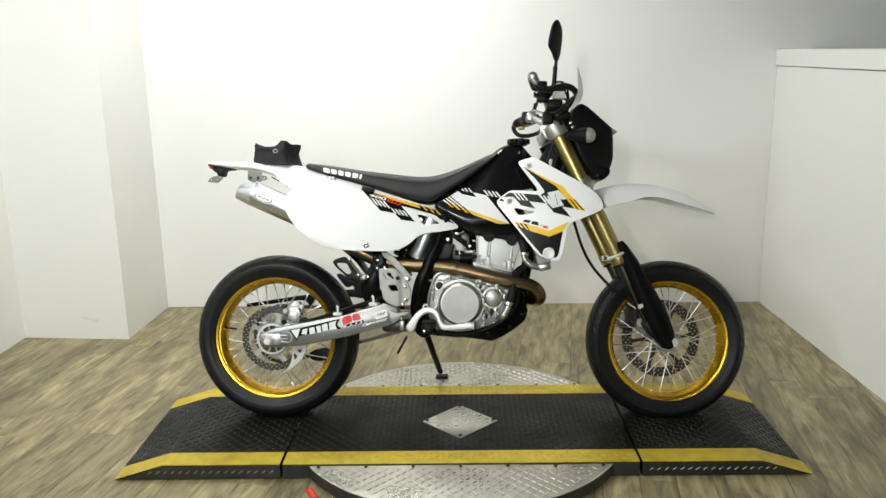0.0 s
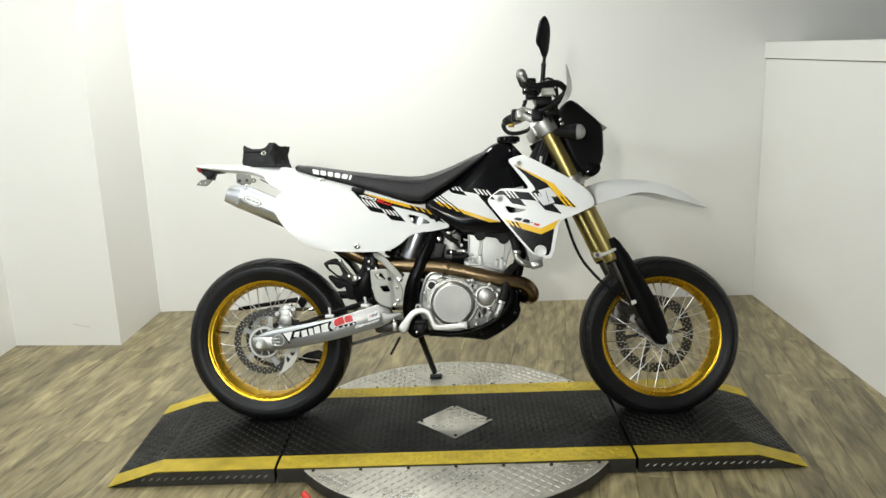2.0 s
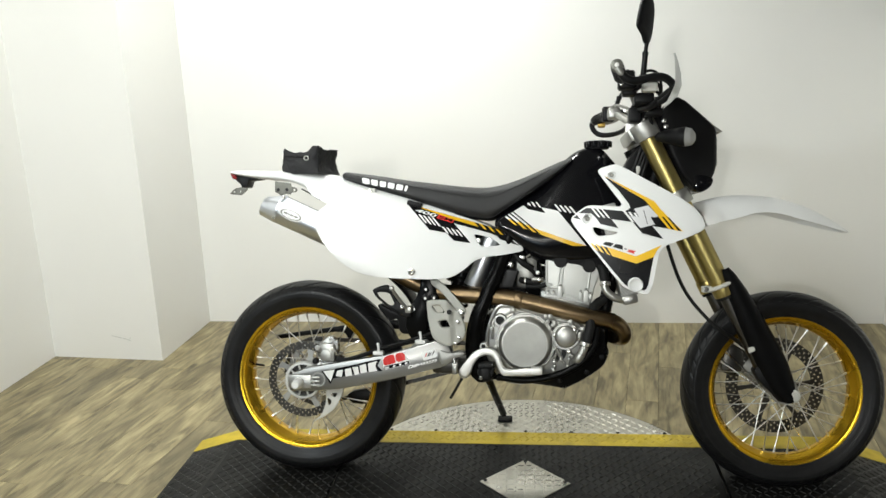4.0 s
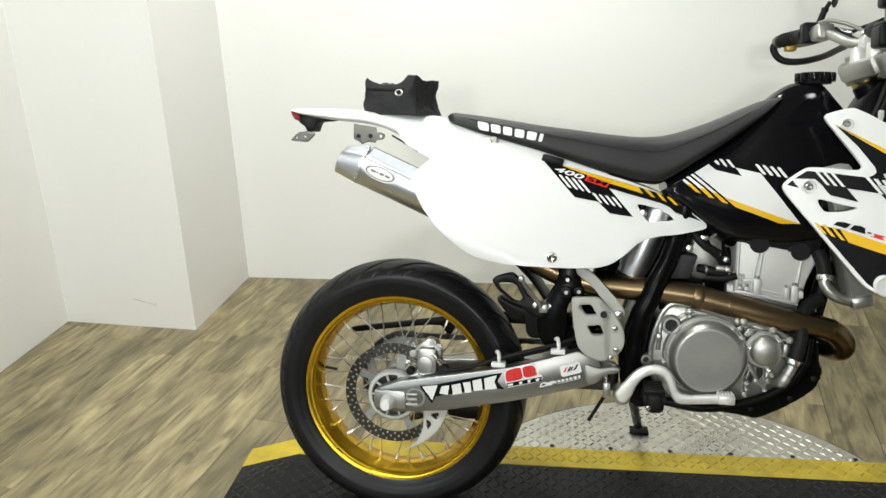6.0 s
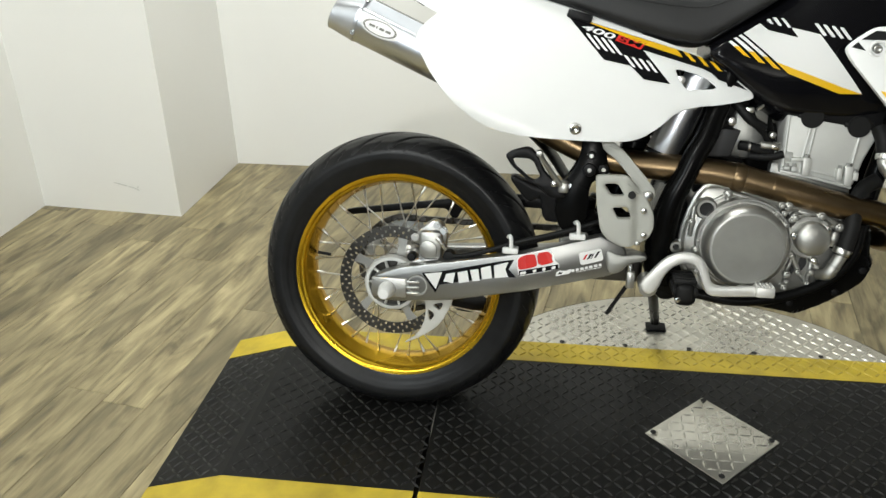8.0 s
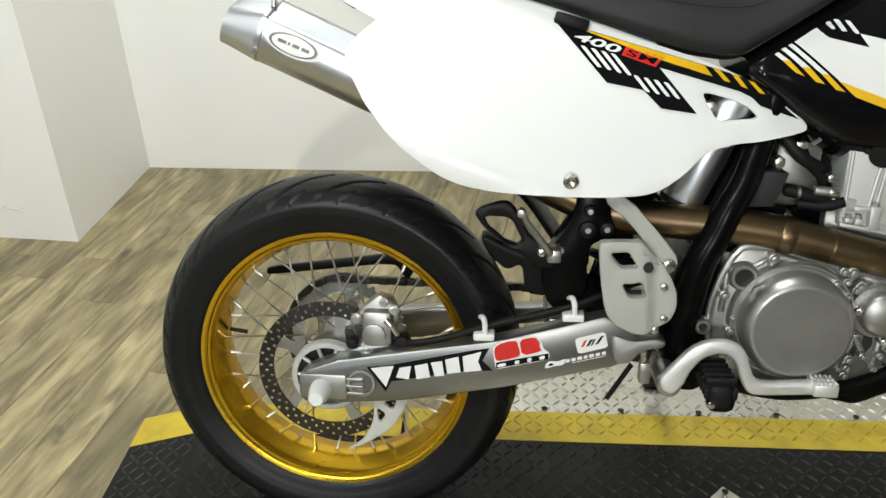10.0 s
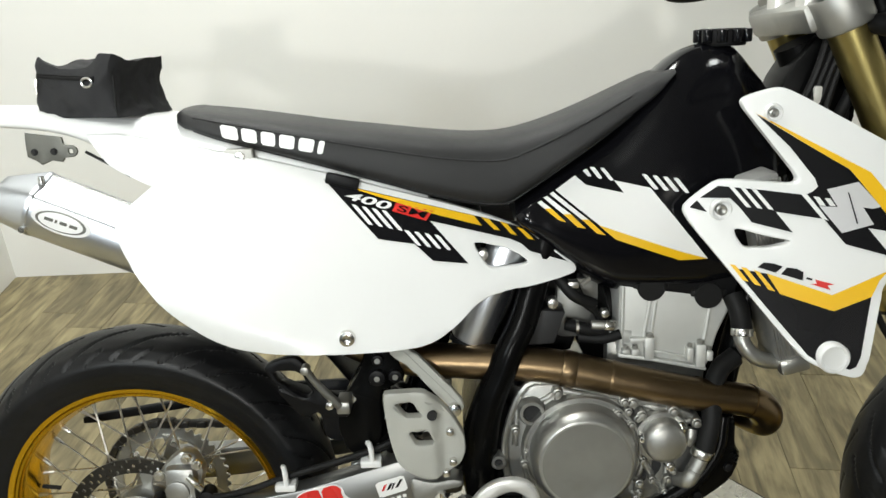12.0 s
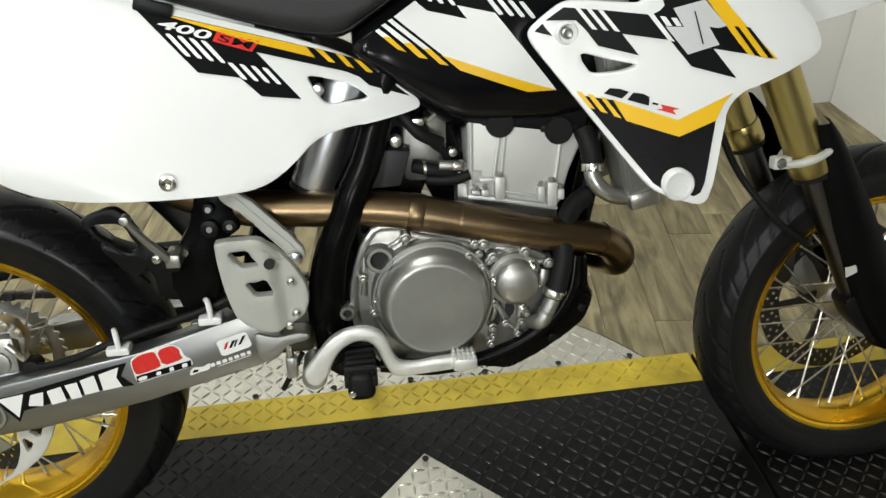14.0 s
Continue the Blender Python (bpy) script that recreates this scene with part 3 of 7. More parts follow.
def dense(stations, step=0.012):
    """Stations in between, smoothly."""
    a = np.array(stations, float)
    s = np.r_[0, np.cumsum(np.abs(np.diff(a[:, 0])))]
    n = max(2, int(s[-1] / step))
    t = np.linspace(0, s[-1], n)
    tang = np.gradient(a, s, axis=0)
    out = []
    for v in t:
        i = min(max(int(np.searchsorted(s, v)) - 1, 0), len(s) - 2)
        h = s[i + 1] - s[i]
        u = (v - s[i]) / h
        out.append((2 * u ** 3 - 3 * u ** 2 + 1) * a[i] + (u ** 3 - 2 * u ** 2 + u) * h * tang[i] + (-2 * u ** 3 + 3 * u ** 2) * a[i + 1] + (u ** 3 - u ** 2) * h * tang[i + 1])
    return [tuple(map(float, r)) for r in out]


def bolt(x, z, y, r=0.008, h=0.006, bm=None, side=-1, seg=6):
    own = rod((x, side * (y - 0.004), z), (x, side * (y + h), z), r, r * 0.92, seg)
    rod((x, side * (y - 0.003), z), (x, side * (y + 0.0012), z), r * 1.35, None, 16, own)
    return join(bm, own)


# ---- wheels ----
def tyre_mesh(R, half, bead, depth):
    """A road tyre with slanting grooves cut into its tread."""
    NU, NV = 1120, 76
    prof = [(bead - 0.004, half * 0.80), (bead + 0.003, half * 0.86), (bead + 0.012, half * 0.90), (bead + 0.030, half * 0.99), (bead + 0.044, half), (R - 0.030, half * 0.965), (R - 0.016, half * 0.80), (R - 0.006, half * 0.50), (R - 0.0012, half * 0.22), (R, 0.0)]
    full = prof + [(r, -y) for r, y in prof[-2::-1]]
    a = np.array(full)
    s = np.r_[0, np.cumsum(np.hypot(*np.diff(a, axis=0).T))]
    t = np.linspace(0, s[-1], NV)
    rr, yy = np.interp(t, s, a[:, 0]), np.interp(t, s, a[:, 1])
    for _ in range(2):
        rr[1:-1] = (rr[:-2] + 2 * rr[1:-1] + rr[2:]) / 4
    th = np.linspace(0, 2 * np.pi, NU, endpoint=False)
    TH, RR = np.meshgrid(th, rr, indexing="ij")
    _, YY = np.meshgrid(th, yy, indexing="ij")
    count = 23
    pitch = 2 * np.pi / count
    u = np.abs(YY) / half
    bend = 1.70 * pitch * u + 0.10 * pitch * np.sin(u * 5.0)
    shift = np.where(YY > 0, 0.5 * pitch, 0.0)

    def groove(offset, lo, hi, wide):
        ph = np.abs(np.mod(TH + shift + offset * pitch - bend, pitch) - pitch / 2) * R
        ends = np.clip((u - lo) / 0.04, 0, 1) * np.clip((hi - u) / 0.04, 0, 1) * (RR > bead + 0.034)
        return np.clip((wide - ph) / 0.0010, 0, 1) * ends
    cut = np.maximum(groove(0.0, 0.08, 0.97, 0.0046), groove(0.5, 0.72, 0.985, 0.0026))
    RR = RR - depth * cut
    RR = RR - 0.0012 * ((RR > bead + 0.018) & (RR < bead + 0.0205))
    verts = np.stack([RR * np.cos(TH), YY, RR * np.sin(TH)], -1).reshape(-1, 3)
    i = np.arange(NU)[:, None] * NV + np.arange(NV - 1)[None, :]
    j = np.roll(np.arange(NU), -1)[:, None] * NV + np.arange(NV - 1)[None, :]
    quads = np.stack([i, i + 1, j + 1, j], -1).reshape(-1, 4)
    me = bpy.data.meshes.new("tyre")
    me.from_pydata(verts.tolist(), [], quads.tolist())
    me.materials.append(RUBBER)
    me.shade_smooth()
    me.set_sharp_from_angle(angle=radians(50))
    return me


def drilled_ring(r0, r1, rows, count, hole, thick, waves=0):
    """A brake disc: a ring with staggered drilled holes."""
    bm = bmesh.new()
    radii = np.linspace(r0, r1, rows + 1)
    front = {}

    def vert(r, a):
        key = (round(r, 5), round(a % (2 * math.pi), 5))
        if key not in front:
            front[key] = bm.verts.new((r * math.cos(a), 0, r * math.sin(a)))
        return front[key]
    step = 2 * math.pi / count
    for j in range(rows):
        for i in range(count):
            a0 = i * step
            ra, rb = radii[j], radii[j + 1]
            corner = [vert(ra, a0), vert(ra, a0 + step / 2), vert(ra, a0 + step), vert(rb, a0 + step), vert(rb, a0 + step / 2), vert(rb, a0)]
            rm, am = (ra + rb) / 2 + 0.0004 * (-1) ** i, a0 + step / 2
            ring = [bm.verts.new((rm * math.cos(am) + hole * (math.cos(q) * math.cos(am) - math.sin(q) * math.sin(am)), 0, rm * math.sin(am) + hole * (math.cos(q) * math.sin(am) + math.sin(q) * math.cos(am)))) for q in (radians(d) for d in (225, 180, 135, 45, 0, 315))]
            if (i + j) % 2:
                bm.faces.new(corner)
                for v in ring:
                    bm.verts.remove(v)
                continue
            for k in range(6):
                bm.faces.new((corner[k], corner[(k + 1) % 6], ring[(k + 1) % 6], ring[k]))
    ex = bmesh.ops.extrude_face_region(bm, geom=bm.faces[:])["geom"]
    for v in ex:
        if isinstance(v, bmesh.types.BMVert):
            v.co.y += thick
    return bm


def carrier_arm(a, r_in, r_out, width, thick):
    """One spoke of a disc's carrier."""
    c, s = math.cos(a), math.sin(a)
    pts = []
    for r, off, wd in ((r_in - 0.008, 0, width * 1.5), (r_in + (r_out - r_in) * 0.5, 0.006, width * 0.7), (r_out, 0.012, width)):
        pts.append((r, off - wd / 2, off + wd / 2))
    outline = [(r, lo) for r, lo, hi in pts] + [(r, hi) for r, lo, hi in reversed(pts)]
    return side_prism([(r * c - o * s, r * s + o * c) for r, o in outline], 0, thick)


def build_wheel(cx, cz, R, half, rim_r, rim_half, hub_half, flange, label, m):
    """Hub, rim, spokes, nipples and tyre, about the y axis at (cx, cz)."""
    at = m @ Matrix.Translation((cx, 0, cz))
    hub = lathe([(0.012, -hub_half - 0.012), (0.024, -hub_half - 0.010), (0.026, -hub_half), (flange, -hub_half), (flange + 0.002, -hub_half + 0.003), (flange, -hub_half + 0.007), (0.030, -hub_half + 0.016), (0.026, 0), (0.030, hub_half - 0.016), (flange, hub_half - 0.007), (flange + 0.002, hub_half - 0.003), (flange, hub_half), (0.026, hub_half), (0.024, hub_half + 0.010), (0.012, hub_half + 0.012)], 48)
    wheel = part("wheel", hub, ALLOY, bike, label, m=at)
    b = rim_r
    h = rim_half
    inner = [(b - 0.001, 0.0015), (b - 0.0045, 0.0030), (b - 0.0060, 0.0055), (b - 0.0095, 0.0060), (b - 0.0120, 0.0090), (b - 0.0145, 0.020), (b - 0.0205, h - 0.018), (b - 0.0225, h - 0.010)]
    section = [(b + 0.012, -h), (b + 0.0135, -h + 0.002), (b + 0.0125, -h + 0.0045), (b - 0.001, -h + 0.006), (b - 0.004, -h + 0.016), (b - 0.012, -0.012), (b - 0.012, 0.012), (b - 0.004, h - 0.016), (b - 0.001, h - 0.006), (b + 0.0125, h - 0.0045), (b + 0.0135, h - 0.002), (b + 0.012, h)]
    section += [(q, h - d) for q, d in inner] + [(q, d - h) for q, d in reversed(inner)]
    part("rim", lathe(section, 144, closed=True), GOLD, wheel, "gold anodised alloy rim")
    ty = new("tyre", tyre_mesh(R, half, b + 0.006, 0.0048 if R > 0.305 else 0.0022))
    ty.parent = wheel
    tagged(ty, "black road tyre with slanting tread grooves")
    bed = b - 0.0215
    for k in range(36):
        side = -1 if k % 2 else 1
        a = 2 * math.pi * (k + 0.5) / 36
        cross = radians(62) * (1 if (k // 2) % 2 else -1)
        h = a + cross
        p0 = Vector((flange * 0.94 * math.cos(h), side * (hub_half - 0.003), flange * 0.94 * math.sin(h)))
        p1 = Vector((bed * math.cos(a), side * 0.007, bed * math.sin(a)))
        d = (p1 - p0).normalized()
        part("spoke", rod(p0, p1 - d * 0.010, 0.0017, None, 6), SPOKE, wheel)
        part("nipple", rod(p1 - d * 0.017, p1 + d * 0.002, 0.0026, 0.0036, 8), SPOKE, wheel)
    return wheel


RZ, RX = 0.303, 0.0
rear = build_wheel(RX, RZ, 0.309, 0.071, 0.2225, 0.059, 0.040, 0.050, "rear gold-rimmed spoked wheel", Matrix.Identity(4))
FX, FZ = 1.467, 0.2835
front = build_wheel(FX, FZ, 0.299, 0.058, 0.2200, 0.048, 0.036, 0.040, "front gold-rimmed spoked wheel", STEER)
# discs and sprocket
dm = Matrix.Translation((0, -0.083, 0))
disc = part("brake_disc", drilled_ring(0.0955, 0.1195, 3, 70, 0.0033, 0.004), DISC, rear, "drilled steel brake disc", m=dm)
for k in range(5):
    part("carrier_arm", carrier_arm(2 * math.pi * k / 5, 0.050, 0.094, 0.022, 0.003), ALLOY, rear, m=Matrix.Translation((0, -0.080, 0)))
bm = lathe([(0.050, -0.010), (0.057, -0.010), (0.060, -0.006), (0.060, 0.004), (0.050, 0.004)], 48, closed=True)
part("bearing_seat", lathe([(0.010, -0.004), (0.026, -0.004), (0.026, 0.01), (0.010, 0.01)], 32, closed=True), HEAD_ALLOY, rear, m=Matrix.Translation((0, -0.096, 0)))
for k in range(10):
    a = 2 * math.pi * k / 10
    part("carrier_rib", rod((0.022 * math.cos(a), -0.003, 0.022 * math.sin(a)), (0.054 * math.cos(a), -0.004, 0.054 * math.sin(a)), 0.0034, None, 8), HEAD_ALLOY, rear, m=Matrix.Translation((0, -0.096, 0)))
part("bearing_carrier", bm, HEAD_ALLOY, rear, "ribbed alloy bearing carrier", m=Matrix.Translation((0, -0.096, 0)))
# dark disc behind the ribs, in place of the shade between them
part("carrier_shade_disc", lathe([(0.010, 0.0), (0.052, 0.0), (0.052, 0.004), (0.010, 0.004)], 40), DISC, rear, m=Matrix.Translation((0, -0.090, 0)))
dm = Matrix.Translation((0, 0.058, 0))
part("brake_disc", drilled_ring(0.112, 0.148, 4, 78, 0.0036, 0.004), DISC, front, "drilled steel brake disc", m=dm)
for k in range(6):
    part("carrier_arm", carrier_arm(2 * math.pi * k / 6, 0.046, 0.116, 0.016, 0.004), DISC, front, m=dm)
teeth = []
for k in range(42):
    for q, r in ((0.0, 0.101), (0.25, 0.107), (0.5, 0.107), (0.75, 0.101)):
        a = 2 * math.pi * (k + q) / 42
        teeth.append((r * math.cos(a), r * math.sin(a)))
ring = [(0.083 * math.cos(a), 0.083 * math.sin(a)) for a in np.linspace(0, 2 * math.pi, 40, endpoint=False)]
sprocket = part("sprocket", panel(teeth, lambda x, z: 0.062, [ring], 0.005, side=1, bevel=0, grid=0), ALLOY, rear, "toothed alloy sprocket")
for k in range(6):
    part("sprocket_arm", carrier_arm(2 * math.pi * k / 6 + 0.3, 0.048, 0.086, 0.024, 0.004), ALLOY, sprocket, m=Matrix.Translation((0, 0.058, 0)))
    part("sprocket_bolt", bolt(0.076 * math.cos(2 * math.pi * k / 6 + 0.3), 0.076 * math.sin(2 * math.pi * k / 6 + 0.3), -0.056, 0.006), STEEL, sprocket)
chain_pts = [(0.110 * math.cos(a), 0.065, 0.110 * math.sin(a)) for a in np.linspace(radians(75), radians(285), 26)]
chain_pts = [(0.50, 0.065, 0.10)] + chain_pts + [(0.50, 0.065, 0.02)]
bm = bmesh.new()
line = smooth_path(chain_pts, 4)
lens = [0.0]
for p, q in zip(line, line[1:]):
    lens.append(lens[-1] + (q - p).length)
for k in range(int(lens[-1] / 0.0155)):
    d = k * 0.0155
    i = min(max(int(np.searchsorted(lens, d, side="right")) - 1, 0), len(line) - 2)
    t = (line[i + 1] - line[i]).normalized()
    p = line[i] + t * (d - lens[i])
    own = box(-0.0095, 0.0095, -0.005 if k % 2 else -0.008, 0.005 if k % 2 else 0.008, -0.0065, 0.0065, 0.002, 1)
    bmesh.ops.transform(own, matrix=Matrix.Translation(p) @ pose(0, -0, 0, 0, -math.degrees(math.atan2(t.z, t.x)), 0), verts=own.verts)
    join(bm, own)
ob = part("chain", bm, DISC, bike, "dark roller chain", m=Matrix.Translation((RX, 0, RZ)))
ob["kind"] = "stuff"
part("valve_stem", rod((-0.195 * 0.999, 0.0, 0.03), (-0.165, 0.0, 0.026), 0.0035), SOFT_RUBBER, rear)
# white axle slider
part("axle_slider", lathe([(0.005, -0.031), (0.010, -0.031), (0.0125, -0.028), (0.0175, 0.0), (0.0175, 0.016), (0.005, 0.016)], 32, centre=(RX, -0.155, RZ)), WHITE, bike, "white plastic axle slider")
part("axle_nut", lathe([(0.007, -0.016), (0.012, -0.016), (0.0145, -0.012), (0.019, -0.010), (0.019, 0.03), (0.007, 0.03)], 24, centre=(FX, -0.118, FZ)), OFFWHITE, bike, "pale axle end cap", m=STEER)

# ---- swingarm ----
ARM = [(-0.036, 0.322), (-0.020, 0.333), (0.025, 0.350), (0.276, 0.394), (0.426, 0.438), (0.470, 0.425), (0.482, 0.395), (0.475, 0.372), (0.442, 0.357), (0.281, 0.315), (0.128, 0.285), (0.024, 0.276), (-0.030, 0.276), (-0.038, 0.290)]
swing = part("swingarm", side_prism(ARM, -0.142, -0.104, bevel=0.005), BRUSHED, bike, "brushed aluminium swingarm")
FAR_ARM = [(x, z if z < 0.33 else 0.33 + (z - 0.33) * 0.30) for x, z in ARM]
part("arm", side_prism(FAR_ARM, 0.104, 0.140, bevel=0.005), BRUSHED, swing)
part("cross_brace", box(0.345, 0.45, -0.11, 0.11, 0.36, 0.42, 0.008), BRUSHED, swing)
part("axle_block", box(-0.034, 0.040, -0.149, -0.141, 0.286, 0.328, 0.003), ALLOY, swing)
for zz in (0.296, 0.308, 0.320):
    part("adjuster_rib", box(0.030, 0.066, -0.147, -0.141, zz - 0.003, zz + 0.003, 0.002), ALLOY, swing)
bm = lathe([(0.018, -0.146), (0.022, -0.146), (0.0235, -0.1425), (0.018, -0.1425)], 24, closed=True)
part("end_loop", bm, ALLOY, swing, m=Matrix.Translation((0.062, 0, 0.314)))
for sx, sz in ((0.254, 0.398), (0.385, 0.434)):
    part("hose_clip", box(sx - 0.020, sx + 0.012, -0.144, -0.118, sz - 0.006, sz + 0.006, 0.003), WHITE, swing, "white plastic hose clip")
    part("hose_clip", tube([(sx - 0.002, -0.140, sz + 0.004), (sx - 0.003, -0.140, sz + 0.022), (sx - 0.006, -0.132, sz + 0.028), (sx - 0.010, -0.120, sz + 0.024)], 0.0042, 8), WHITE, swing, "white plastic hose clip")
part("brake_hose", tube([(0.112, -0.112, 0.372), (0.15, -0.120, 0.376), (0.20, -0.126, 0.391), (0.254, -0.128, 0.411), (0.33, -0.128, 0.433), (0.39, -0.126, 0.452), (0.44, -0.110, 0.468), (0.50, -0.08, 0.48)], 0.0052, 10), SOFT_RUBBER, bike, "black rear brake hose")
part("brake_hose", tube([(0.16, -0.112, 0.374), (0.26, -0.114, 0.404), (0.40, -0.112, 0.444), (0.48, -0.07, 0.47)], 0.004, 8), SOFT_RUBBER, bike, "black rear brake hose")
# shark-fin disc guard
part("disc_guard", panel(rounded([(0.072, 0.285), (0.132, 0.285), (0.128, 0.262), (0.105, 0.218), (0.066, 0.188), (0.022, 0.168), (0.058, 0.193), (0.074, 0.232)], 2), lambda x, z: 0.106, [rounded([(0.088, 0.262), (0.112, 0.268), (0.104, 0.248)], 1), rounded([(0.078, 0.252), (0.094, 0.240), (0.082, 0.222)], 1)], 0.007), OFFWHITE, bike, "white shark-fin disc guard")
# rear caliper
cal = part("rear_caliper", box(0.060, 0.108, -0.122, -0.072, 0.364, 0.424, 0.010), ALLOY, bike, "cast silver brake caliper")
part("caliper_bridge", side_prism([(0.036, 0.395), (0.060, 0.425), (0.085, 0.446), (0.105, 0.440), (0.118, 0.412), (0.112, 0.385)], -0.106, -0.080, bevel=0.006), ALLOY, cal)
part("piston_cap", rod((0.080, -0.126, 0.386), (0.080, -0.10, 0.386), 0.0185, None, 28, bevel=0.002), ALLOY, cal)
part("caliper_arm", side_prism([(-0.02, 0.33), (0.06, 0.362), (0.125, 0.366), (0.128, 0.352), (0.06, 0.338), (0.0, 0.318)], -0.112, -0.096, bevel=0.003), ALLOY, cal)
part("pin_boot", rod((0.122, -0.122, 0.372), (0.122, -0.095, 0.372), 0.012, None, 20, bevel=0.003), SOFT_RUBBER, cal)
part("pin_boot", rod((0.043, -0.118, 0.366), (0.043, -0.095, 0.366), 0.009, None, 20, bevel=0.003), SOFT_RUBBER, cal)
for bx, bz in ((0.110, 0.425), (0.050, 0.408), (0.095, 0.436), (0.066, 0.366)):
    part("bolt", bolt(bx, bz, 0.112, 0.006), STEEL, cal)
part("banjo", tube([(0.098, -0.122, 0.412), (0.108, -0.124, 0.402), (0.116, -0.120, 0.388)], 0.005, 10), STEEL, cal)


# ---- graphics for the swingarm: plain shapes ----
def flat_at(y):
    return lambda x, z: y


def quad(u0, v0, u1, v1, frame4):
    """A small quad inside a four-cornered field (lower left, lower right, upper right, upper left)."""
    a, b, c, d = [Vector(p) for p in frame4]

    def at(u, v):
        p = (a * (1 - u) + b * u) * (1 - v) + (d * (1 - u) + c * u) * v
        return (p.x, p.y)
    return [at(u0, v0), at(u1, v0), at(u1, v1), at(u0, v1)]


def blocks(name, frame4, cells, w, mat, parent, lift, cut=0.15, label="", grid=0):
    for u0, v0, u1, v1 in cells:
        part(name, decal_on(w, rounded(quad(u0, v0, u1, v1, frame4), 1, cut), lift, grid=grid), mat, parent, label, smooth=False)


def lettering(name, text, frame4, w, mat, parent, lift, label="", bold=0.022):
    """Printed characters laid into a four-cornered field of a surface w(x, z)."""
    curve = bpy.data.curves.new(name, "FONT")
    curve.body, curve.resolution_u, curve.offset = text, 3, bold
    tmp = bpy.data.objects.new(name, curve)
    scene.collection.objects.link(tmp)
    bpy.context.view_layer.update()
    me = bpy.data.meshes.new_from_object(tmp)
    bpy.data.objects.remove(tmp)
    bpy.data.curves.remove(curve)
    co = np.array([v.co[:] for v in me.vertices])
    lo, hi = co.min(0), co.max(0)
    a, b, c, d = [Vector(p) for p in frame4]
    own = bmesh.new()
    own.from_mesh(me)
    bpy.data.meshes.remove(me)
    for v in own.verts:
        u, t = (v.co.x - lo[0]) / (hi[0] - lo[0]), (v.co.y - lo[1]) / (hi[1] - lo[1])
        p = (a * (1 - u) + b * u) * (1 - t) + (d * (1 - u) + c * u) * t
        v.co = (p.x, -(w(p.x, p.y) + lift), p.y)
    return part(name, own, mat, parent, label, smooth=False)


SW = flat_at(0.142)


def sticker(name, outline, mat, lift, label="", times=0, cut=0.2, holes=()):
    part(name, decal_on(SW, rounded(outline, times, cut) if times else outline, lift, grid=0, holes=holes), mat, swing, label, smooth=False)


# black sticker with a wedge, a ring, three blocks and a cross in white
sticker("black_sticker", [(0.0707, 0.3412), (0.1002, 0.3444), (0.2294, 0.3752), (0.2591, 0.3811), (0.2487, 0.3603), (0.2646, 0.3440), (0.2460, 0.3426), (0.2130, 0.3401), (0.1088, 0.3183), (0.0997, 0.3005)], DEC_BLACK, 0.0006, "black sticker with white angular shapes")
sticker("sticker_wedge", [(0.0772, 0.3397), (0.1131, 0.3454), (0.1006, 0.3086)], DEC_WHITE, 0.0013)
for block in ([(0.1165, 0.3260), (0.1220, 0.3425), (0.1400, 0.3462), (0.1360, 0.3235)], [(0.1450, 0.3468), (0.1648, 0.3521), (0.1691, 0.3289), (0.1482, 0.3243)], [(0.1702, 0.3535), (0.1873, 0.3567), (0.1908, 0.3325), (0.1763, 0.3304)], [(0.1920, 0.3592), (0.2120, 0.3653), (0.2157, 0.3393), (0.1955, 0.3357)], [(0.2185, 0.3660), (0.2470, 0.3750), (0.2420, 0.3590), (0.2480, 0.3440), (0.2210, 0.3400)]):
    sticker("sticker_block", block, DEC_WHITE, 0.0013)
# white-edged red sticker over a black bar
RF = [(0.2691, 0.3483), (0.3471, 0.3675), (0.3473, 0.3770), (0.2691, 0.3579)]
sticker("white_sticker", [(0.2634, 0.3843), (0.2811, 0.3950), (0.3264, 0.4047), (0.3365, 0.3960), (0.3390, 0.3840), (0.3489, 0.3781), (0.3489, 0.3667), (0.2837, 0.3503), (0.2689, 0.3463), (0.2663, 0.3616)], DEC_WHITE, 0.0006, "white-edged red sticker", 2)
sticker("red_shape", [(0.2652, 0.3825), (0.2804, 0.3921), (0.2994, 0.3953), (0.3012, 0.3880), (0.3040, 0.3810), (0.3053, 0.3702), (0.2855, 0.3639), (0.2682, 0.3598)], DEC_RED, 0.0013, "red sticker shape", 2)
sticker("red_shape", [(0.3028, 0.3965), (0.3248, 0.4027), (0.3340, 0.3949), (0.3330, 0.3880), (0.3376, 0.3801), (0.3078, 0.3713)], DEC_RED, 0.0018, "red sticker shape", 1)
sticker("sticker_bar", RF, DEC_BLACK, 0.0013, "black sticker bar")
blocks("sticker_block", RF, [(0.03, 0.15, 0.19, 0.72), (0.36, 0.15, 0.45, 0.75), (0.60, 0.15, 0.68, 0.85), (0.83, 0.15, 0.93, 0.78)], SW, DEC_WHITE, swing, 0.0019, 0.2)
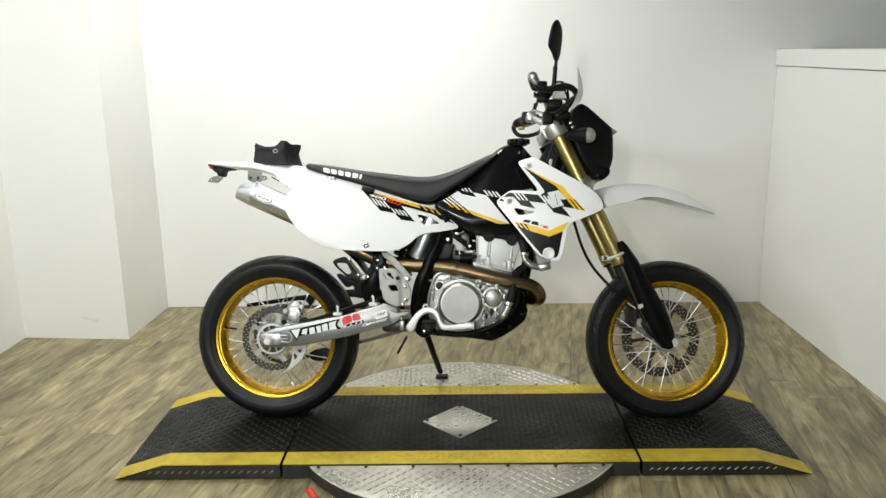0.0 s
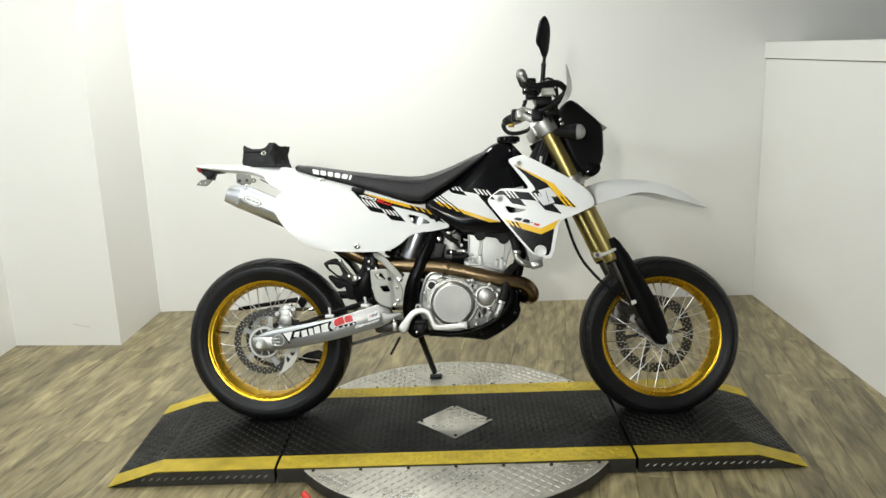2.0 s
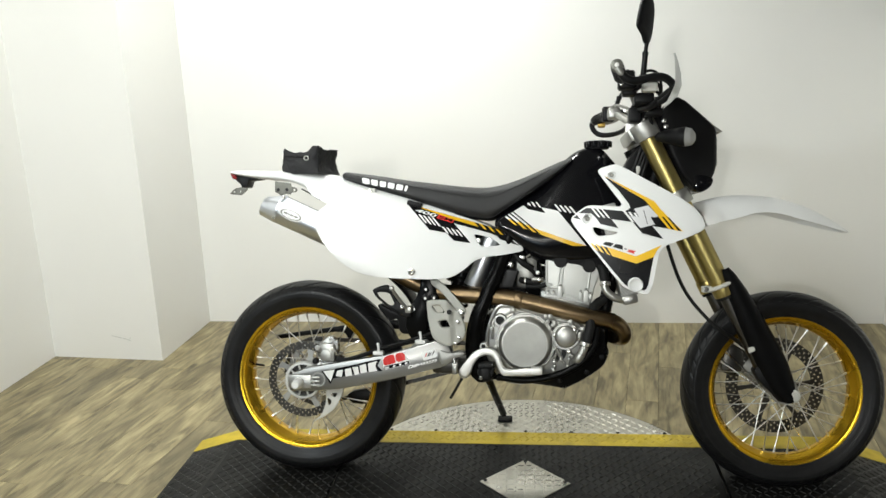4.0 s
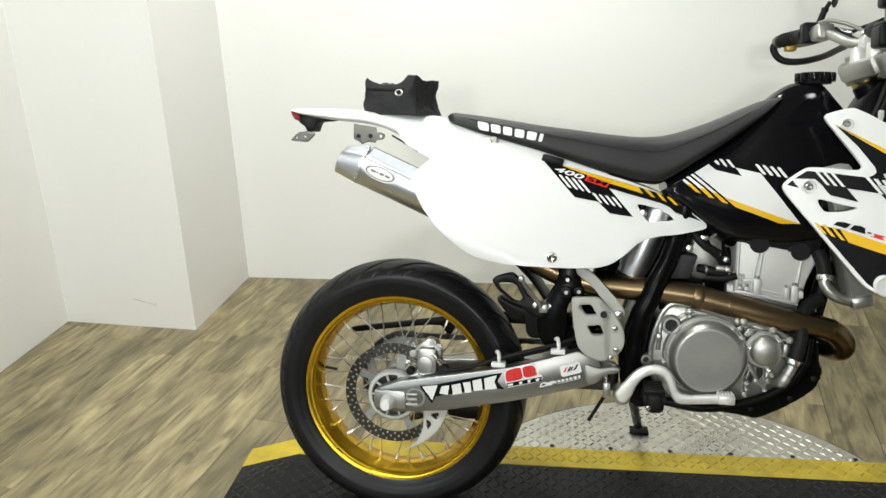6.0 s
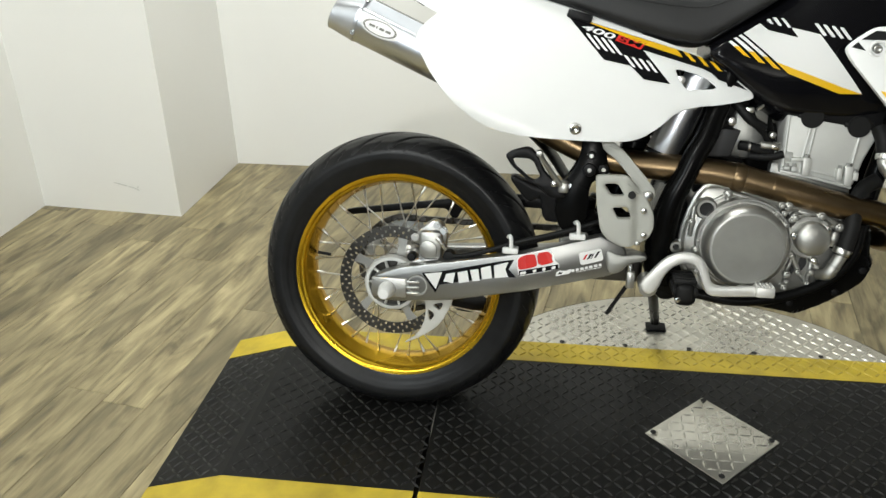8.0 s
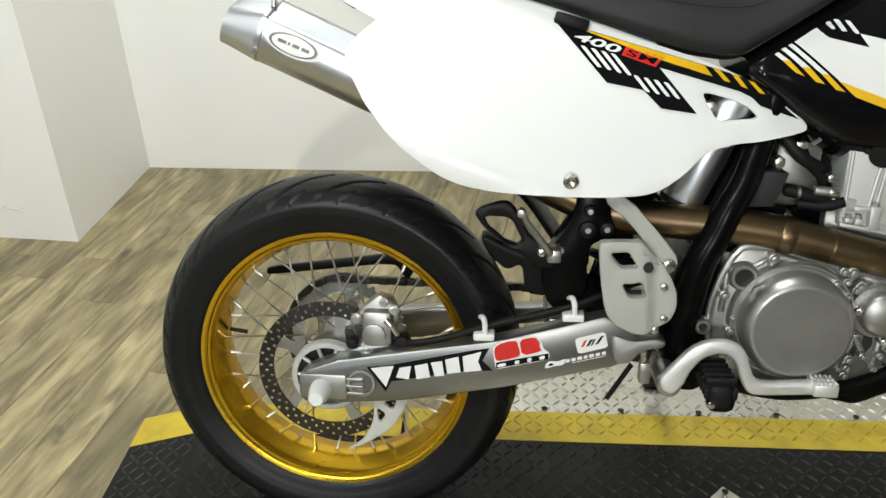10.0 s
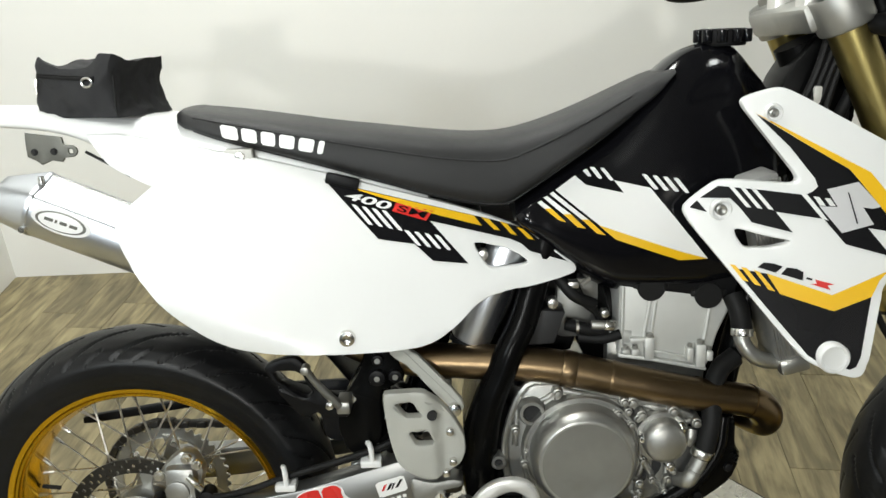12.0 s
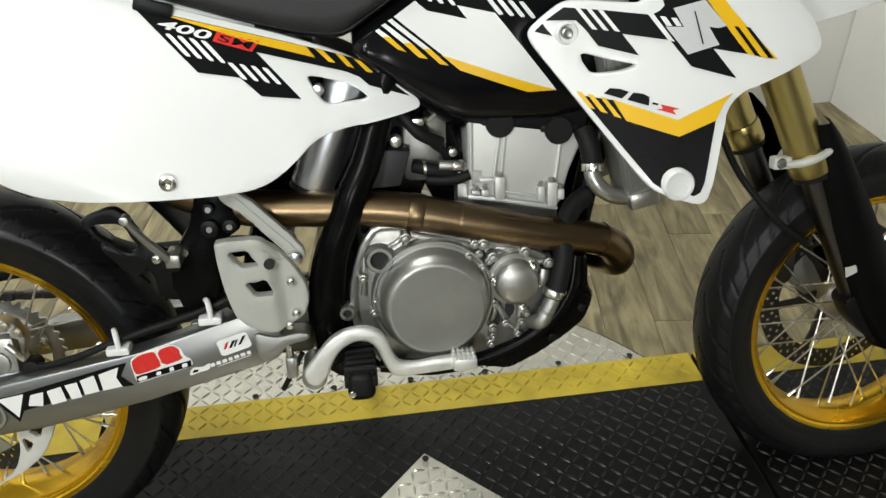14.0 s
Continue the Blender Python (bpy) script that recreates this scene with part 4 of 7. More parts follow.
# small square sticker with a red and a black slash
sticker("white_sticker", [(0.3847, 0.4022), (0.4282, 0.4153), (0.4347, 0.3908), (0.3910, 0.3773)], DEC_WHITE, 0.0006, "small white square sticker", 1, 0.1)
for outline, mat in (([(0.3943, 0.3889), (0.3985, 0.3902), (0.4030, 0.4015), (0.3985, 0.3990)], DEC_RED), ([(0.4020, 0.3905), (0.4060, 0.3915), (0.4125, 0.4030), (0.4075, 0.4020)], DEC_BLACK), ([(0.4085, 0.3920), (0.4110, 0.3928), (0.4160, 0.4035), (0.4130, 0.4028)], DEC_BLACK), ([(0.4150, 0.3942), (0.4195, 0.3955), (0.4275, 0.4095), (0.4225, 0.4080)], DEC_BLACK)):
    sticker("sticker_slash", outline, mat, 0.0013)
sticker("sticker_ornament", [(0.3423, 0.3509), (0.3440, 0.3600), (0.3499, 0.3648), (0.3620, 0.3640), (0.3736, 0.3704), (0.3711, 0.3588), (0.3560, 0.3560)], DEC_WHITE, 0.0008, "white sticker ornament", 1)
sticker("sticker_line", [(0.3465, 0.3555), (0.3500, 0.3610), (0.3570, 0.3600), (0.3540, 0.3575)], DEC_BLACK, 0.0014)
NF = [(0.3728, 0.3589), (0.4343, 0.3767), (0.4327, 0.3850), (0.3713, 0.3674)]
blocks("sticker_bar", NF, [(0.02, 0.36, 0.12, 0.98), (0.16, 0.36, 0.26, 0.98), (0.30, 0.36, 0.41, 0.98), (0.45, 0.36, 0.54, 0.98), (0.58, 0.36, 0.69, 0.98), (0.73, 0.36, 0.84, 0.98), (0.88, 0.36, 0.97, 0.98), (0.16, 0.04, 0.97, 0.18)], SW, DEC_WHITE, swing, 0.0008, 0.15, "white sticker bar")

# ---- bodywork ----
def side_w(x, z):
    """The white side panel's surface."""
    w = 0.535 - 0.172 * x - 0.447 * z
    return min(w, 0.196 - 0.12 * max(0.0, x - 0.36)) + 0.010 * math.sin(math.pi * min(max((z - 0.62) / 0.28, 0), 1)) * math.sin(math.pi * min(max(x / 0.68, 0), 1))


SIDE = [(0.050, 0.818), (0.070, 0.775), (0.102, 0.728), (0.136, 0.691), (0.182, 0.657), (0.220, 0.641), (0.270, 0.634), (0.366, 0.629), (0.455, 0.627), (0.490, 0.636), (0.517, 0.655), (0.552, 0.6845), (0.591, 0.6935), (0.624, 0.6965), (0.6575, 0.702), (0.690, 0.708), (0.693, 0.717), (0.677, 0.733), (0.608, 0.779), (0.522, 0.811), (0.380, 0.852), (0.334, 0.866), (0.258, 0.886), (0.178, 0.906), (0.110, 0.868)]
SLOT = rounded([(0.5430, 0.7600), (0.5540, 0.7595), (0.5865, 0.7510), (0.6068, 0.7412), (0.6225, 0.7284), (0.6150, 0.7250), (0.5936, 0.7242), (0.5733, 0.7228), (0.5625, 0.7265), (0.5508, 0.7440)], 1)
side_panel = part("side_panel", panel(rounded(SIDE, 2, 0.22), side_w, [SLOT], 0.012), WHITE, bike, "glossy white side panel with printed graphics")
part("side_panel", panel(rounded(SIDE, 2, 0.22), side_w, [SLOT], 0.012, side=1), WHITE, bike, "glossy white side panel")
part("panel_screw", lathe([(0.003, -0.003), (0.0065, -0.005), (0.0105, -0.004), (0.012, 0.002)], 24, centre=(0.364, -side_w(0.364, 0.650), 0.650)), STEEL, side_panel, "socket screw in a washer")
part("panel_screw", rod((0.218, -0.100, 0.893), (0.218, -0.084, 0.893), 0.008, None, 20, bevel=0.002), STEEL, side_panel)
part("panel_tab", box(0.196, 0.236, -0.098, -0.084, 0.880, 0.904, 0.003), OFFWHITE, side_panel, "pale moulded fixing tab")


def on_side(name, outline, mat, lift=0.0012, label=""):
    return part(name, decal_on(side_w, outline, lift, grid=0.016), mat, side_panel, label)


on_side("black_graphic", [(0.3340, 0.8585), (0.3589, 0.8498), (0.5452, 0.7970), (0.5665, 0.7910), (0.6174, 0.7749), (0.6786, 0.7253), (0.6243, 0.7431), (0.6122, 0.7543), (0.5949, 0.7624), (0.4818, 0.7942), (0.5346, 0.7338), (0.4851, 0.7412), (0.4597, 0.7653), (0.4094, 0.7752)], DEC_BLACK, 0.0010, "black chequer graphic")
on_side("yellow_graphic", [(0.3589, 0.8492), (0.5452, 0.7966), (0.5561, 0.7824), (0.4863, 0.8032)], DEC_YELLOW, 0.0018, "yellow stripe")
for bar_ in ([(0.5555, 0.7940), (0.5665, 0.7906), (0.5821, 0.7743), (0.5733, 0.7760)], [(0.5823, 0.7859), (0.5926, 0.7825), (0.6066, 0.7655), (0.5971, 0.7689)], [(0.6061, 0.7772), (0.6157, 0.7739), (0.6315, 0.7581), (0.6226, 0.7599)]):
    on_side("yellow_graphic", bar_, DEC_YELLOW, 0.0018)
for k in range(4):
    x, z = 0.3721 + 0.0139 * k, 0.8235 - 0.0035 * k
    on_side("white_graphic", rounded([(x, z), (x + 0.0072, z - 0.0016), (x + 0.0306, z - 0.0293), (x + 0.0238, z - 0.0280)], 1, 0.12), DEC_WHITE, 0.0018)
for k in range(4):
    x, z = 0.4449 + 0.0140 * k, 0.7850 - 0.0030 * k
    on_side("white_graphic", rounded([(x, z), (x + 0.0072, z - 0.0016), (x + 0.0246, z - 0.0228), (x + 0.0180, z - 0.0214)], 1, 0.12), DEC_WHITE, 0.0018)
lettering("printed_number", "400", [(0.3605, 0.8320), (0.4229, 0.8124), (0.4325, 0.8212), (0.3712, 0.8396)], side_w, DEC_WHITE, side_panel, 0.0019, "white printed number")
on_side("red_graphic", [(0.4289, 0.8106), (0.4764, 0.7947), (0.4866, 0.8069), (0.4349, 0.8216)], DEC_RED, 0.0018, "red label block")
lettering("printed_letters", "SM", [(0.4350, 0.8112), (0.4735, 0.7984), (0.4800, 0.8062), (0.4392, 0.8182)], side_w, DEC_BLACK, side_panel, 0.0025, "black printed letters", 0.006)

# seat
SEAT = [(0.116, 0.948, 0.9530, 0.040, 0.030), (0.124, 0.938, 0.9580, 0.070, 0.050), (0.150, 0.926, 0.9568, 0.088, 0.066), (0.190, 0.912, 0.9521, 0.098, 0.076), (0.260, 0.891, 0.9416, 0.102, 0.082), (0.336, 0.868, 0.9294, 0.104, 0.086), (0.410, 0.843, 0.9200, 0.104, 0.088), (0.490, 0.818, 0.9100, 0.104, 0.088), (0.555, 0.803, 0.9053, 0.102, 0.085), (0.595, 0.802, 0.9070, 0.101, 0.082), (0.625, 0.820, 0.9130, 0.100, 0.078), (0.677, 0.856, 0.9291, 0.098, 0.072), (0.726, 0.890, 0.9485, 0.092, 0.066), (0.774, 0.926, 0.9699, 0.084, 0.060), (0.814, 0.957, 0.9860, 0.076, 0.054), (0.838, 0.984, 0.9920, 0.062, 0.046)]
seat = part("seat", loft(dense(SEAT, 0.010), 40, 3.6), VINYL, bike, "long black vinyl motorcycle seat")
seat_w = surface_of(seat, 0.10)
LF = [(0.196, 0.917), (0.336, 0.890), (0.342, 0.912), (0.190, 0.941)]
for u0, u1 in ((0.0, 0.165), (0.20, 0.345), (0.385, 0.52), (0.56, 0.705), (0.745, 0.89), (0.93, 0.985)):
    part("seat_label", decal_on(seat_w, rounded(quad(u0, 0.12, u1, 0.90, LF), 1, 0.14), 0.0022, grid=0.006), DEC_WHITE, seat, "white printed block", smooth=False)
for frac, rr in ((0.70, 0.0013), (0.10, 0.0016)):
    line = [(x, zl + (zh - zl) * frac) for x, zl, zh, wl, wh in SEAT[2:-2]]
    part("seat_seam", tube([(x, -(seat_w(x, z) + 0.0002), z) for x, z in line], rr, 6, steps=5), VINYL, seat, "stitched vinyl seam")
part("seat_edge", box(0.336, 0.384, -0.104, -0.09, 0.846, 0.862, 0.003), BLACK_PLASTIC, seat, m=pose(0.36, 0, 0.854, 0, 15, 0) @ pose(-0.36, 0, -0.854))

# tank
TANK = [(0.606, 0.780, 0.806, 0.096, 0.088), (0.612, 0.774, 0.812, 0.104, 0.094), (0.640, 0.748, 0.836, 0.112, 0.092), (0.690, 0.700, 0.870, 0.117, 0.086), (0.740, 0.668, 0.905, 0.121, 0.078), (0.790, 0.658, 0.958, 0.124, 0.072), (0.820, 0.656, 0.990, 0.126, 0.068), (0.845, 0.655, 1.010, 0.126, 0.064), (0.868, 0.655, 1.021, 0.126, 0.060), (0.900, 0.657, 1.026, 0.124, 0.056), (0.930, 0.662, 1.020, 0.120, 0.054), (0.958, 0.680, 0.990, 0.112, 0.048), (0.985, 0.740, 0.955, 0.098, 0.042), (1.005, 0.79, 0.91, 0.07, 0.04)]
tank = part("fuel_tank", loft(dense(TANK, 0.010), 44, 2.9), BLACK, bike, "glossy black fuel tank with white and yellow graphics")
tank_w = surface_of(tank, 0.115)
CAPX, CAPZ = 0.919, 1.025
cap = part("fuel_cap", rod((CAPX, 0, CAPZ - 0.005), (CAPX, 0, CAPZ + 0.020), 0.034, None, 32, bevel=0.003), BLACK_PLASTIC, tank, "knurled black filler cap")
for k in range(10):
    a = 2 * math.pi * k / 10
    bm = rod((CAPX + 0.035 * math.cos(a), 0.035 * math.sin(a), CAPZ), (CAPX + 0.035 * math.cos(a), 0.035 * math.sin(a), CAPZ + 0.019), 0.008, None, 12, None, 0.002)
    part("cap_lobe", bm, BLACK, tank)


def on_tank(name, outline, mat, lift=0.0015, label="", grid=0.012):
    return part(name, decal_on(tank_w, outline, lift, grid=grid), mat, tank, label)


on_tank("white_graphic", [(0.6921, 0.8475), (0.7063, 0.8352), (0.7591, 0.8229), (0.7461, 0.8406), (0.7964, 0.8293), (0.8801, 0.7243), (0.8444, 0.7354), (0.7246, 0.7779), (0.6627, 0.8289)], DEC_WHITE, 0.0012, "white printed field")
on_tank("yellow_graphic", [(0.7222, 0.7789), (0.8444, 0.7354), (0.8801, 0.7243), (0.8396, 0.7238), (0.7463, 0.7578)], DEC_YELLOW, 0.0018, "yellow stripe")
for white, yellow in (([(0.6361, 0.8127), (0.6411, 0.8155), (0.6552, 0.8051), (0.6456, 0.8051)], [(0.6456, 0.8051), (0.6552, 0.8051), (0.6763, 0.7848), (0.6645, 0.7889)]), ([(0.6448, 0.8195), (0.6506, 0.8215), (0.6828, 0.7961), (0.6722, 0.7962)], [(0.6722, 0.7962), (0.6828, 0.7961), (0.7040, 0.7747), (0.6920, 0.7773)]), ([(0.6542, 0.8242), (0.6593, 0.8269), (0.7081, 0.7871), (0.6984, 0.7878)], [(0.6984, 0.7878), (0.7081, 0.7871), (0.7320, 0.7645), (0.7199, 0.7671)])):
    on_tank("white_graphic", white, DEC_WHITE, 0.0018)
    on_tank("yellow_graphic", yellow, DEC_YELLOW, 0.0018)
for stripe in ([(0.7031, 0.8538), (0.7090, 0.8566), (0.7155, 0.8460), (0.7100, 0.8463)], [(0.7132, 0.8586), (0.7202, 0.8585), (0.7304, 0.8430), (0.7240, 0.8433)], [(0.7272, 0.8575), (0.7335, 0.8572), (0.7461, 0.8406), (0.7406, 0.8401)]):
    on_tank("white_graphic", rounded(stripe, 1, 0.12), DEC_WHITE, 0.0014, grid=0)
for k in range(4):
    x, z = 0.7841 + 0.0146 * k, 0.8488 - 0.0021 * k
    on_tank("white_graphic", rounded([(x, z), (x + 0.0068, z - 0.0003), (x + 0.0240, z - 0.0217), (x + 0.0172, z - 0.0221)], 1, 0.12), DEC_WHITE, 0.0014, grid=0)


# radiator shroud
def shroud_w(x, z):
    return 0.239 + 0.145 * x - 0.281 * z + 0.012 * math.sin(math.pi * min(max((x - 0.83) / 0.38, 0), 1)) - 0.25 * max(0.0, x - 1.12) ** 1.5


SHROUD = [(0.9120, 0.9440), (0.9180, 0.9535), (0.9600, 0.9655), (0.9740, 0.9630), (1.056, 0.9135), (1.134, 0.8680), (1.1783, 0.8385), (1.2006, 0.8119), (1.2110, 0.7830), (1.2000, 0.7655), (1.1230, 0.7365), (1.0960, 0.7250), (1.0810, 0.7080), (1.0740, 0.6850), (1.0600, 0.6230), (1.0520, 0.5950), (1.0380, 0.5885), (1.0080, 0.5990), (0.9900, 0.6045), (0.9720, 0.6165), (0.8701, 0.7491), (0.8420, 0.7850), (0.8335, 0.8010), (0.8380, 0.8125), (0.8740, 0.8400), (0.8900, 0.8450), (0.9630, 0.8395), (0.9770, 0.8395), (0.9800, 0.8480), (0.9600, 0.8760), (0.9330, 0.9140)]
VENT = rounded([(0.8974, 0.7785), (0.9034, 0.7798), (0.9430, 0.7691), (0.9662, 0.7654), (0.9651, 0.7618), (0.9457, 0.7564), (0.9161, 0.7541), (0.9076, 0.7573), (0.8996, 0.7694)], 1, 0.15)
shroud = part("radiator_shroud", panel(rounded(SHROUD, 2, 0.22), shroud_w, [VENT], 0.014, bevel=0.003), WHITE, bike, "white radiator shroud with black and yellow graphics")
part("radiator_shroud", panel(rounded(SHROUD, 2, 0.22), shroud_w, [VENT], 0.014, side=1, bevel=0.003), WHITE, bike, "white radiator shroud")
for x, z, r in ((0.952, 0.932, 0.010), (0.881, 0.805, 0.012)):
    part("shroud_screw", lathe([(0.0025, -0.003), (r * 0.45, -0.005), (r * 0.62, -0.004), (r * 0.66, 0.003)], 24, centre=(x, -shroud_w(x, z), z)), ALLOY, shroud, "socket screw")
    part("screw_ring", lathe([(r * 0.86, 0.002), (r * 0.88, -0.0035), (r * 1.05, -0.0050), (r * 1.22, -0.0035), (r * 1.32, 0.002)], 28, centre=(x, -shroud_w(x, z), z)), WHITE, shroud)
part("screw_cup", lathe([(0.001, -0.0065), (0.0135, -0.0065), (0.0150, -0.0070), (0.0165, -0.0095), (0.0190, -0.0098), (0.0210, -0.007), (0.0210, 0.008), (0.001, 0.008)], 32, centre=(1.012, -shroud_w(1.012, 0.617), 0.617)), WHITE, shroud, "white recessed screw cup")


def on_shroud(name, outline, mat, lift=0.0014, label="", grid=0.016):
    return part(name, decal_on(shroud_w, outline, lift, grid=grid), mat, shroud, label)


on_shroud("black_graphic", [(0.9296, 0.9311), (0.9926, 0.8896), (1.0433, 0.8576), (1.0555, 0.8423), (1.0961, 0.7872), (1.1079, 0.7741), (1.0628, 0.7823), (1.0913, 0.7455), (1.0344, 0.7615), (1.0108, 0.7912), (0.9876, 0.8254), (0.9970, 0.8300), (1.0030, 0.8360), (1.0000, 0.8460), (0.9703, 0.8875)], DEC_BLACK, 0.0012, "black chequer graphic")
on_shroud("yellow_graphic", [(0.9283, 0.9327), (0.9931, 0.8962), (1.0570, 0.8606), (1.0698, 0.8534), (1.0881, 0.8288), (1.1123, 0.8011), (1.1459, 0.7666), (1.1327, 0.7682), (1.1064, 0.7742), (1.0961, 0.7872), (1.0555, 0.8423), (1.0433, 0.8576), (0.9926, 0.8896)], DEC_YELLOW, 0.0020, "yellow stripe")
for bar_ in ([(1.0888, 0.8089), (1.0948, 0.8079), (1.1228, 0.7703), (1.1153, 0.7722)], [(1.1038, 0.8074), (1.1097, 0.8063), (1.1404, 0.7677), (1.1327, 0.7690)]):
    on_shroud("black_graphic", bar_, DEC_BLACK, 0.0028, grid=0)
for block in ([(0.8403, 0.8076), (0.8507, 0.8172), (0.8629, 0.8018)], [(0.8547, 0.8208), (0.8782, 0.8367), (0.9279, 0.8321), (0.9492, 0.8031), (0.9034, 0.8097), (0.8925, 0.8205)], [(0.9279, 0.8321), (0.9825, 0.8256), (1.0066, 0.7944), (0.9492, 0.8031)], [(0.9034, 0.8097), (0.9492, 0.8031), (0.9692, 0.7765), (0.9188, 0.7891)]):
    on_shroud("black_graphic", block, DEC_BLACK, 0.0013, "black chequer")
for k in range(3):
    x, z = 0.8921 + 0.0139 * k, 0.8355 - 0.0014 * k
    on_shroud("white_graphic", [(x, z), (x + 0.0062, z - 0.0006), (x + 0.0267, z - 0.0270), (x + 0.0200, z - 0.0260)], DEC_WHITE, 0.0022, grid=0)
for stripe in ([(0.9815, 0.8262), (0.9890, 0.8258), (1.0140, 0.7922), (1.0060, 0.7944)], [(0.9963, 0.8236), (1.0036, 0.8226), (1.0116, 0.8111), (1.0042, 0.8114)], [(1.0103, 0.8210), (1.0172, 0.8207), (1.0238, 0.8106), (1.0169, 0.8108)]):
    on_shroud("white_graphic", stripe, DEC_WHITE, 0.0022, grid=0)
# the silver emblem as a plain angular shape with a slit
on_shroud("silver_emblem", [(1.0132, 0.8325), (1.0532, 0.8417), (1.0799, 0.8094), (1.0692, 0.8070), (1.0574, 0.8091), (1.0699, 0.7871), (1.0296, 0.7764), (1.0027, 0.8108), (1.0255, 0.8098)], DEC_SILVER, 0.0030, "silver angular emblem", grid=0)
on_shroud("black_graphic", [(1.0388, 0.8284), (1.0406, 0.8283), (1.0500, 0.7883), (1.0480, 0.7885)], DEC_BLACK, 0.0036, grid=0)
on_shroud("black_graphic", [(0.8930, 0.7290), (0.9357, 0.7224), (1.0167, 0.6862), (1.0633, 0.6946), (1.0563, 0.6626), (1.0470, 0.6188), (1.0408, 0.6057), (1.0330, 0.6016), (1.0149, 0.6065), (0.9918, 0.6115), (0.9810, 0.6190), (0.9388, 0.6710)], DEC_BLACK, 0.0012, "black lower field")
on_shroud("yellow_graphic", [(0.9343, 0.7232), (1.0145, 0.6966), (1.0862, 0.7280), (1.0739, 0.7148), (1.0633, 0.6946), (1.0159, 0.6759), (0.9499, 0.6968)], DEC_YELLOW, 0.0018, "yellow chevron")
for bar_ in ([(0.8890, 0.7338), (0.8957, 0.7330), (0.9117, 0.7117), (0.9045, 0.7133)], [(0.9026, 0.7305), (0.9099, 0.7296), (0.9272, 0.7062), (0.9185, 0.7086)], [(0.9185, 0.7272), (0.9257, 0.7249), (0.9443, 0.6999), (0.9357, 0.7023)]):
    on_shroud("yellow_graphic", bar_, DEC_YELLOW, 0.0018, grid=0)
# model mark as plain slanted shapes
for block, mat in (([(0.9232, 0.7309), (0.9310, 0.7374), (0.9440, 0.7362), (0.9548, 0.7324), (0.9454, 0.7244)], DEC_BLACK), ([(0.9519, 0.7228), (0.9599, 0.7315), (0.9720, 0.7300), (0.9800, 0.7258), (0.9790, 0.7150), (0.9720, 0.7168)], DEC_BLACK), ([(0.9825, 0.7168), (0.9905, 0.7152), (0.9905, 0.7178), (0.9840, 0.7193)], DEC_BLACK), ([(0.9876, 0.7107), (0.9960, 0.7112), (0.9940, 0.7165), (1.0178, 0.7105), (1.0090, 0.7090), (1.0128, 0.7033)], DEC_RED)):
    on_shroud("label_shape", block, mat, 0.0024, "slanted label shape", grid=0)

# tail fender
TAIL = [(-0.264, 0.963, 0.969, 0.028, 0.020), (-0.245, 0.957, 0.970, 0.050, 0.036), (-0.205, 0.949, 0.970, 0.064, 0.050), (-0.130, 0.939, 0.968, 0.072, 0.058), (-0.080, 0.934, 0.966, 0.075, 0.062), (-0.030, 0.922, 0.963, 0.077, 0.064), (0.010, 0.904, 0.960, 0.080, 0.066), (0.050, 0.892, 0.956, 0.083, 0.068), (0.090, 0.888, 0.952, 0.086, 0.070), (0.130, 0.884, 0.940, 0.087, 0.074), (0.200, 0.870, 0.920, 0.088, 0.078), (0.300, 0.845, 0.893, 0.088, 0.080), (0.400, 0.815, 0.862, 0.088, 0.08), (0.480, 0.79, 0.832, 0.088, 0.08)]
tail = part("tail_fender", loft(dense(TAIL, 0.012), 40, 3.4), WHITE, bike, "white plastic tail fender")
part("trim_line", tube([(-0.004, -0.083, 0.906), (0.026, -0.085, 0.889), (0.058, -0.088, 0.870)], 0.0022, 6), DARK, tail)
part("side_lip", panel([(0.0, 0.930), (0.045, 0.930), (0.17, 0.905), (0.21, 0.890), (0.170, 0.845), (0.105, 0.846), (0.062, 0.868), (0.030, 0.885)], lambda x, z: 0.088 + (0.92 - z) * 0.10, (), 0.006), WHITE, tail)
part("tail_light", loft([(-0.2615, 0.951, 0.965, 0.024, 0.030), (-0.254, 0.942, 0.963, 0.030, 0.034), (-0.240, 0.938, 0.957, 0.030, 0.034)], 24, 4), LENS_RED, bike, "small dark red tail light")
bracket = part("plate_bracket", side_prism(rounded([(-0.242, 0.955), (-0.150, 0.946), (-0.171, 0.940), (-0.200, 0.938), (-0.208, 0.915), (-0.224, 0.915), (-0.228, 0.926), (-0.244, 0.938)], 1, 0.12), -0.028, 0.028, bevel=0.002), BLACK_PLASTIC, bike, "black metal number-plate bracket")
PLATE_BACK = Matrix.Translation((-0.009, 0, -0.001))
part("bracket_plate", panel(rounded([(-0.2565, 0.8953), (-0.2360, 0.9143), (-0.2138, 0.9175), (-0.1945, 0.9137), (-0.1955, 0.9074), (-0.2137, 0.8910), (-0.2387, 0.8931)], 1, 0.12), lambda x, z: 0.030, [[(-0.243, 0.900), (-0.238, 0.900), (-0.238, 0.9045), (-0.243, 0.9045)], [(-0.222, 0.902), (-0.217, 0.902), (-0.217, 0.9065), (-0.222, 0.9065)]], 0.004), METAL_GREY, bracket, "dull metal plate", m=PLATE_BACK)
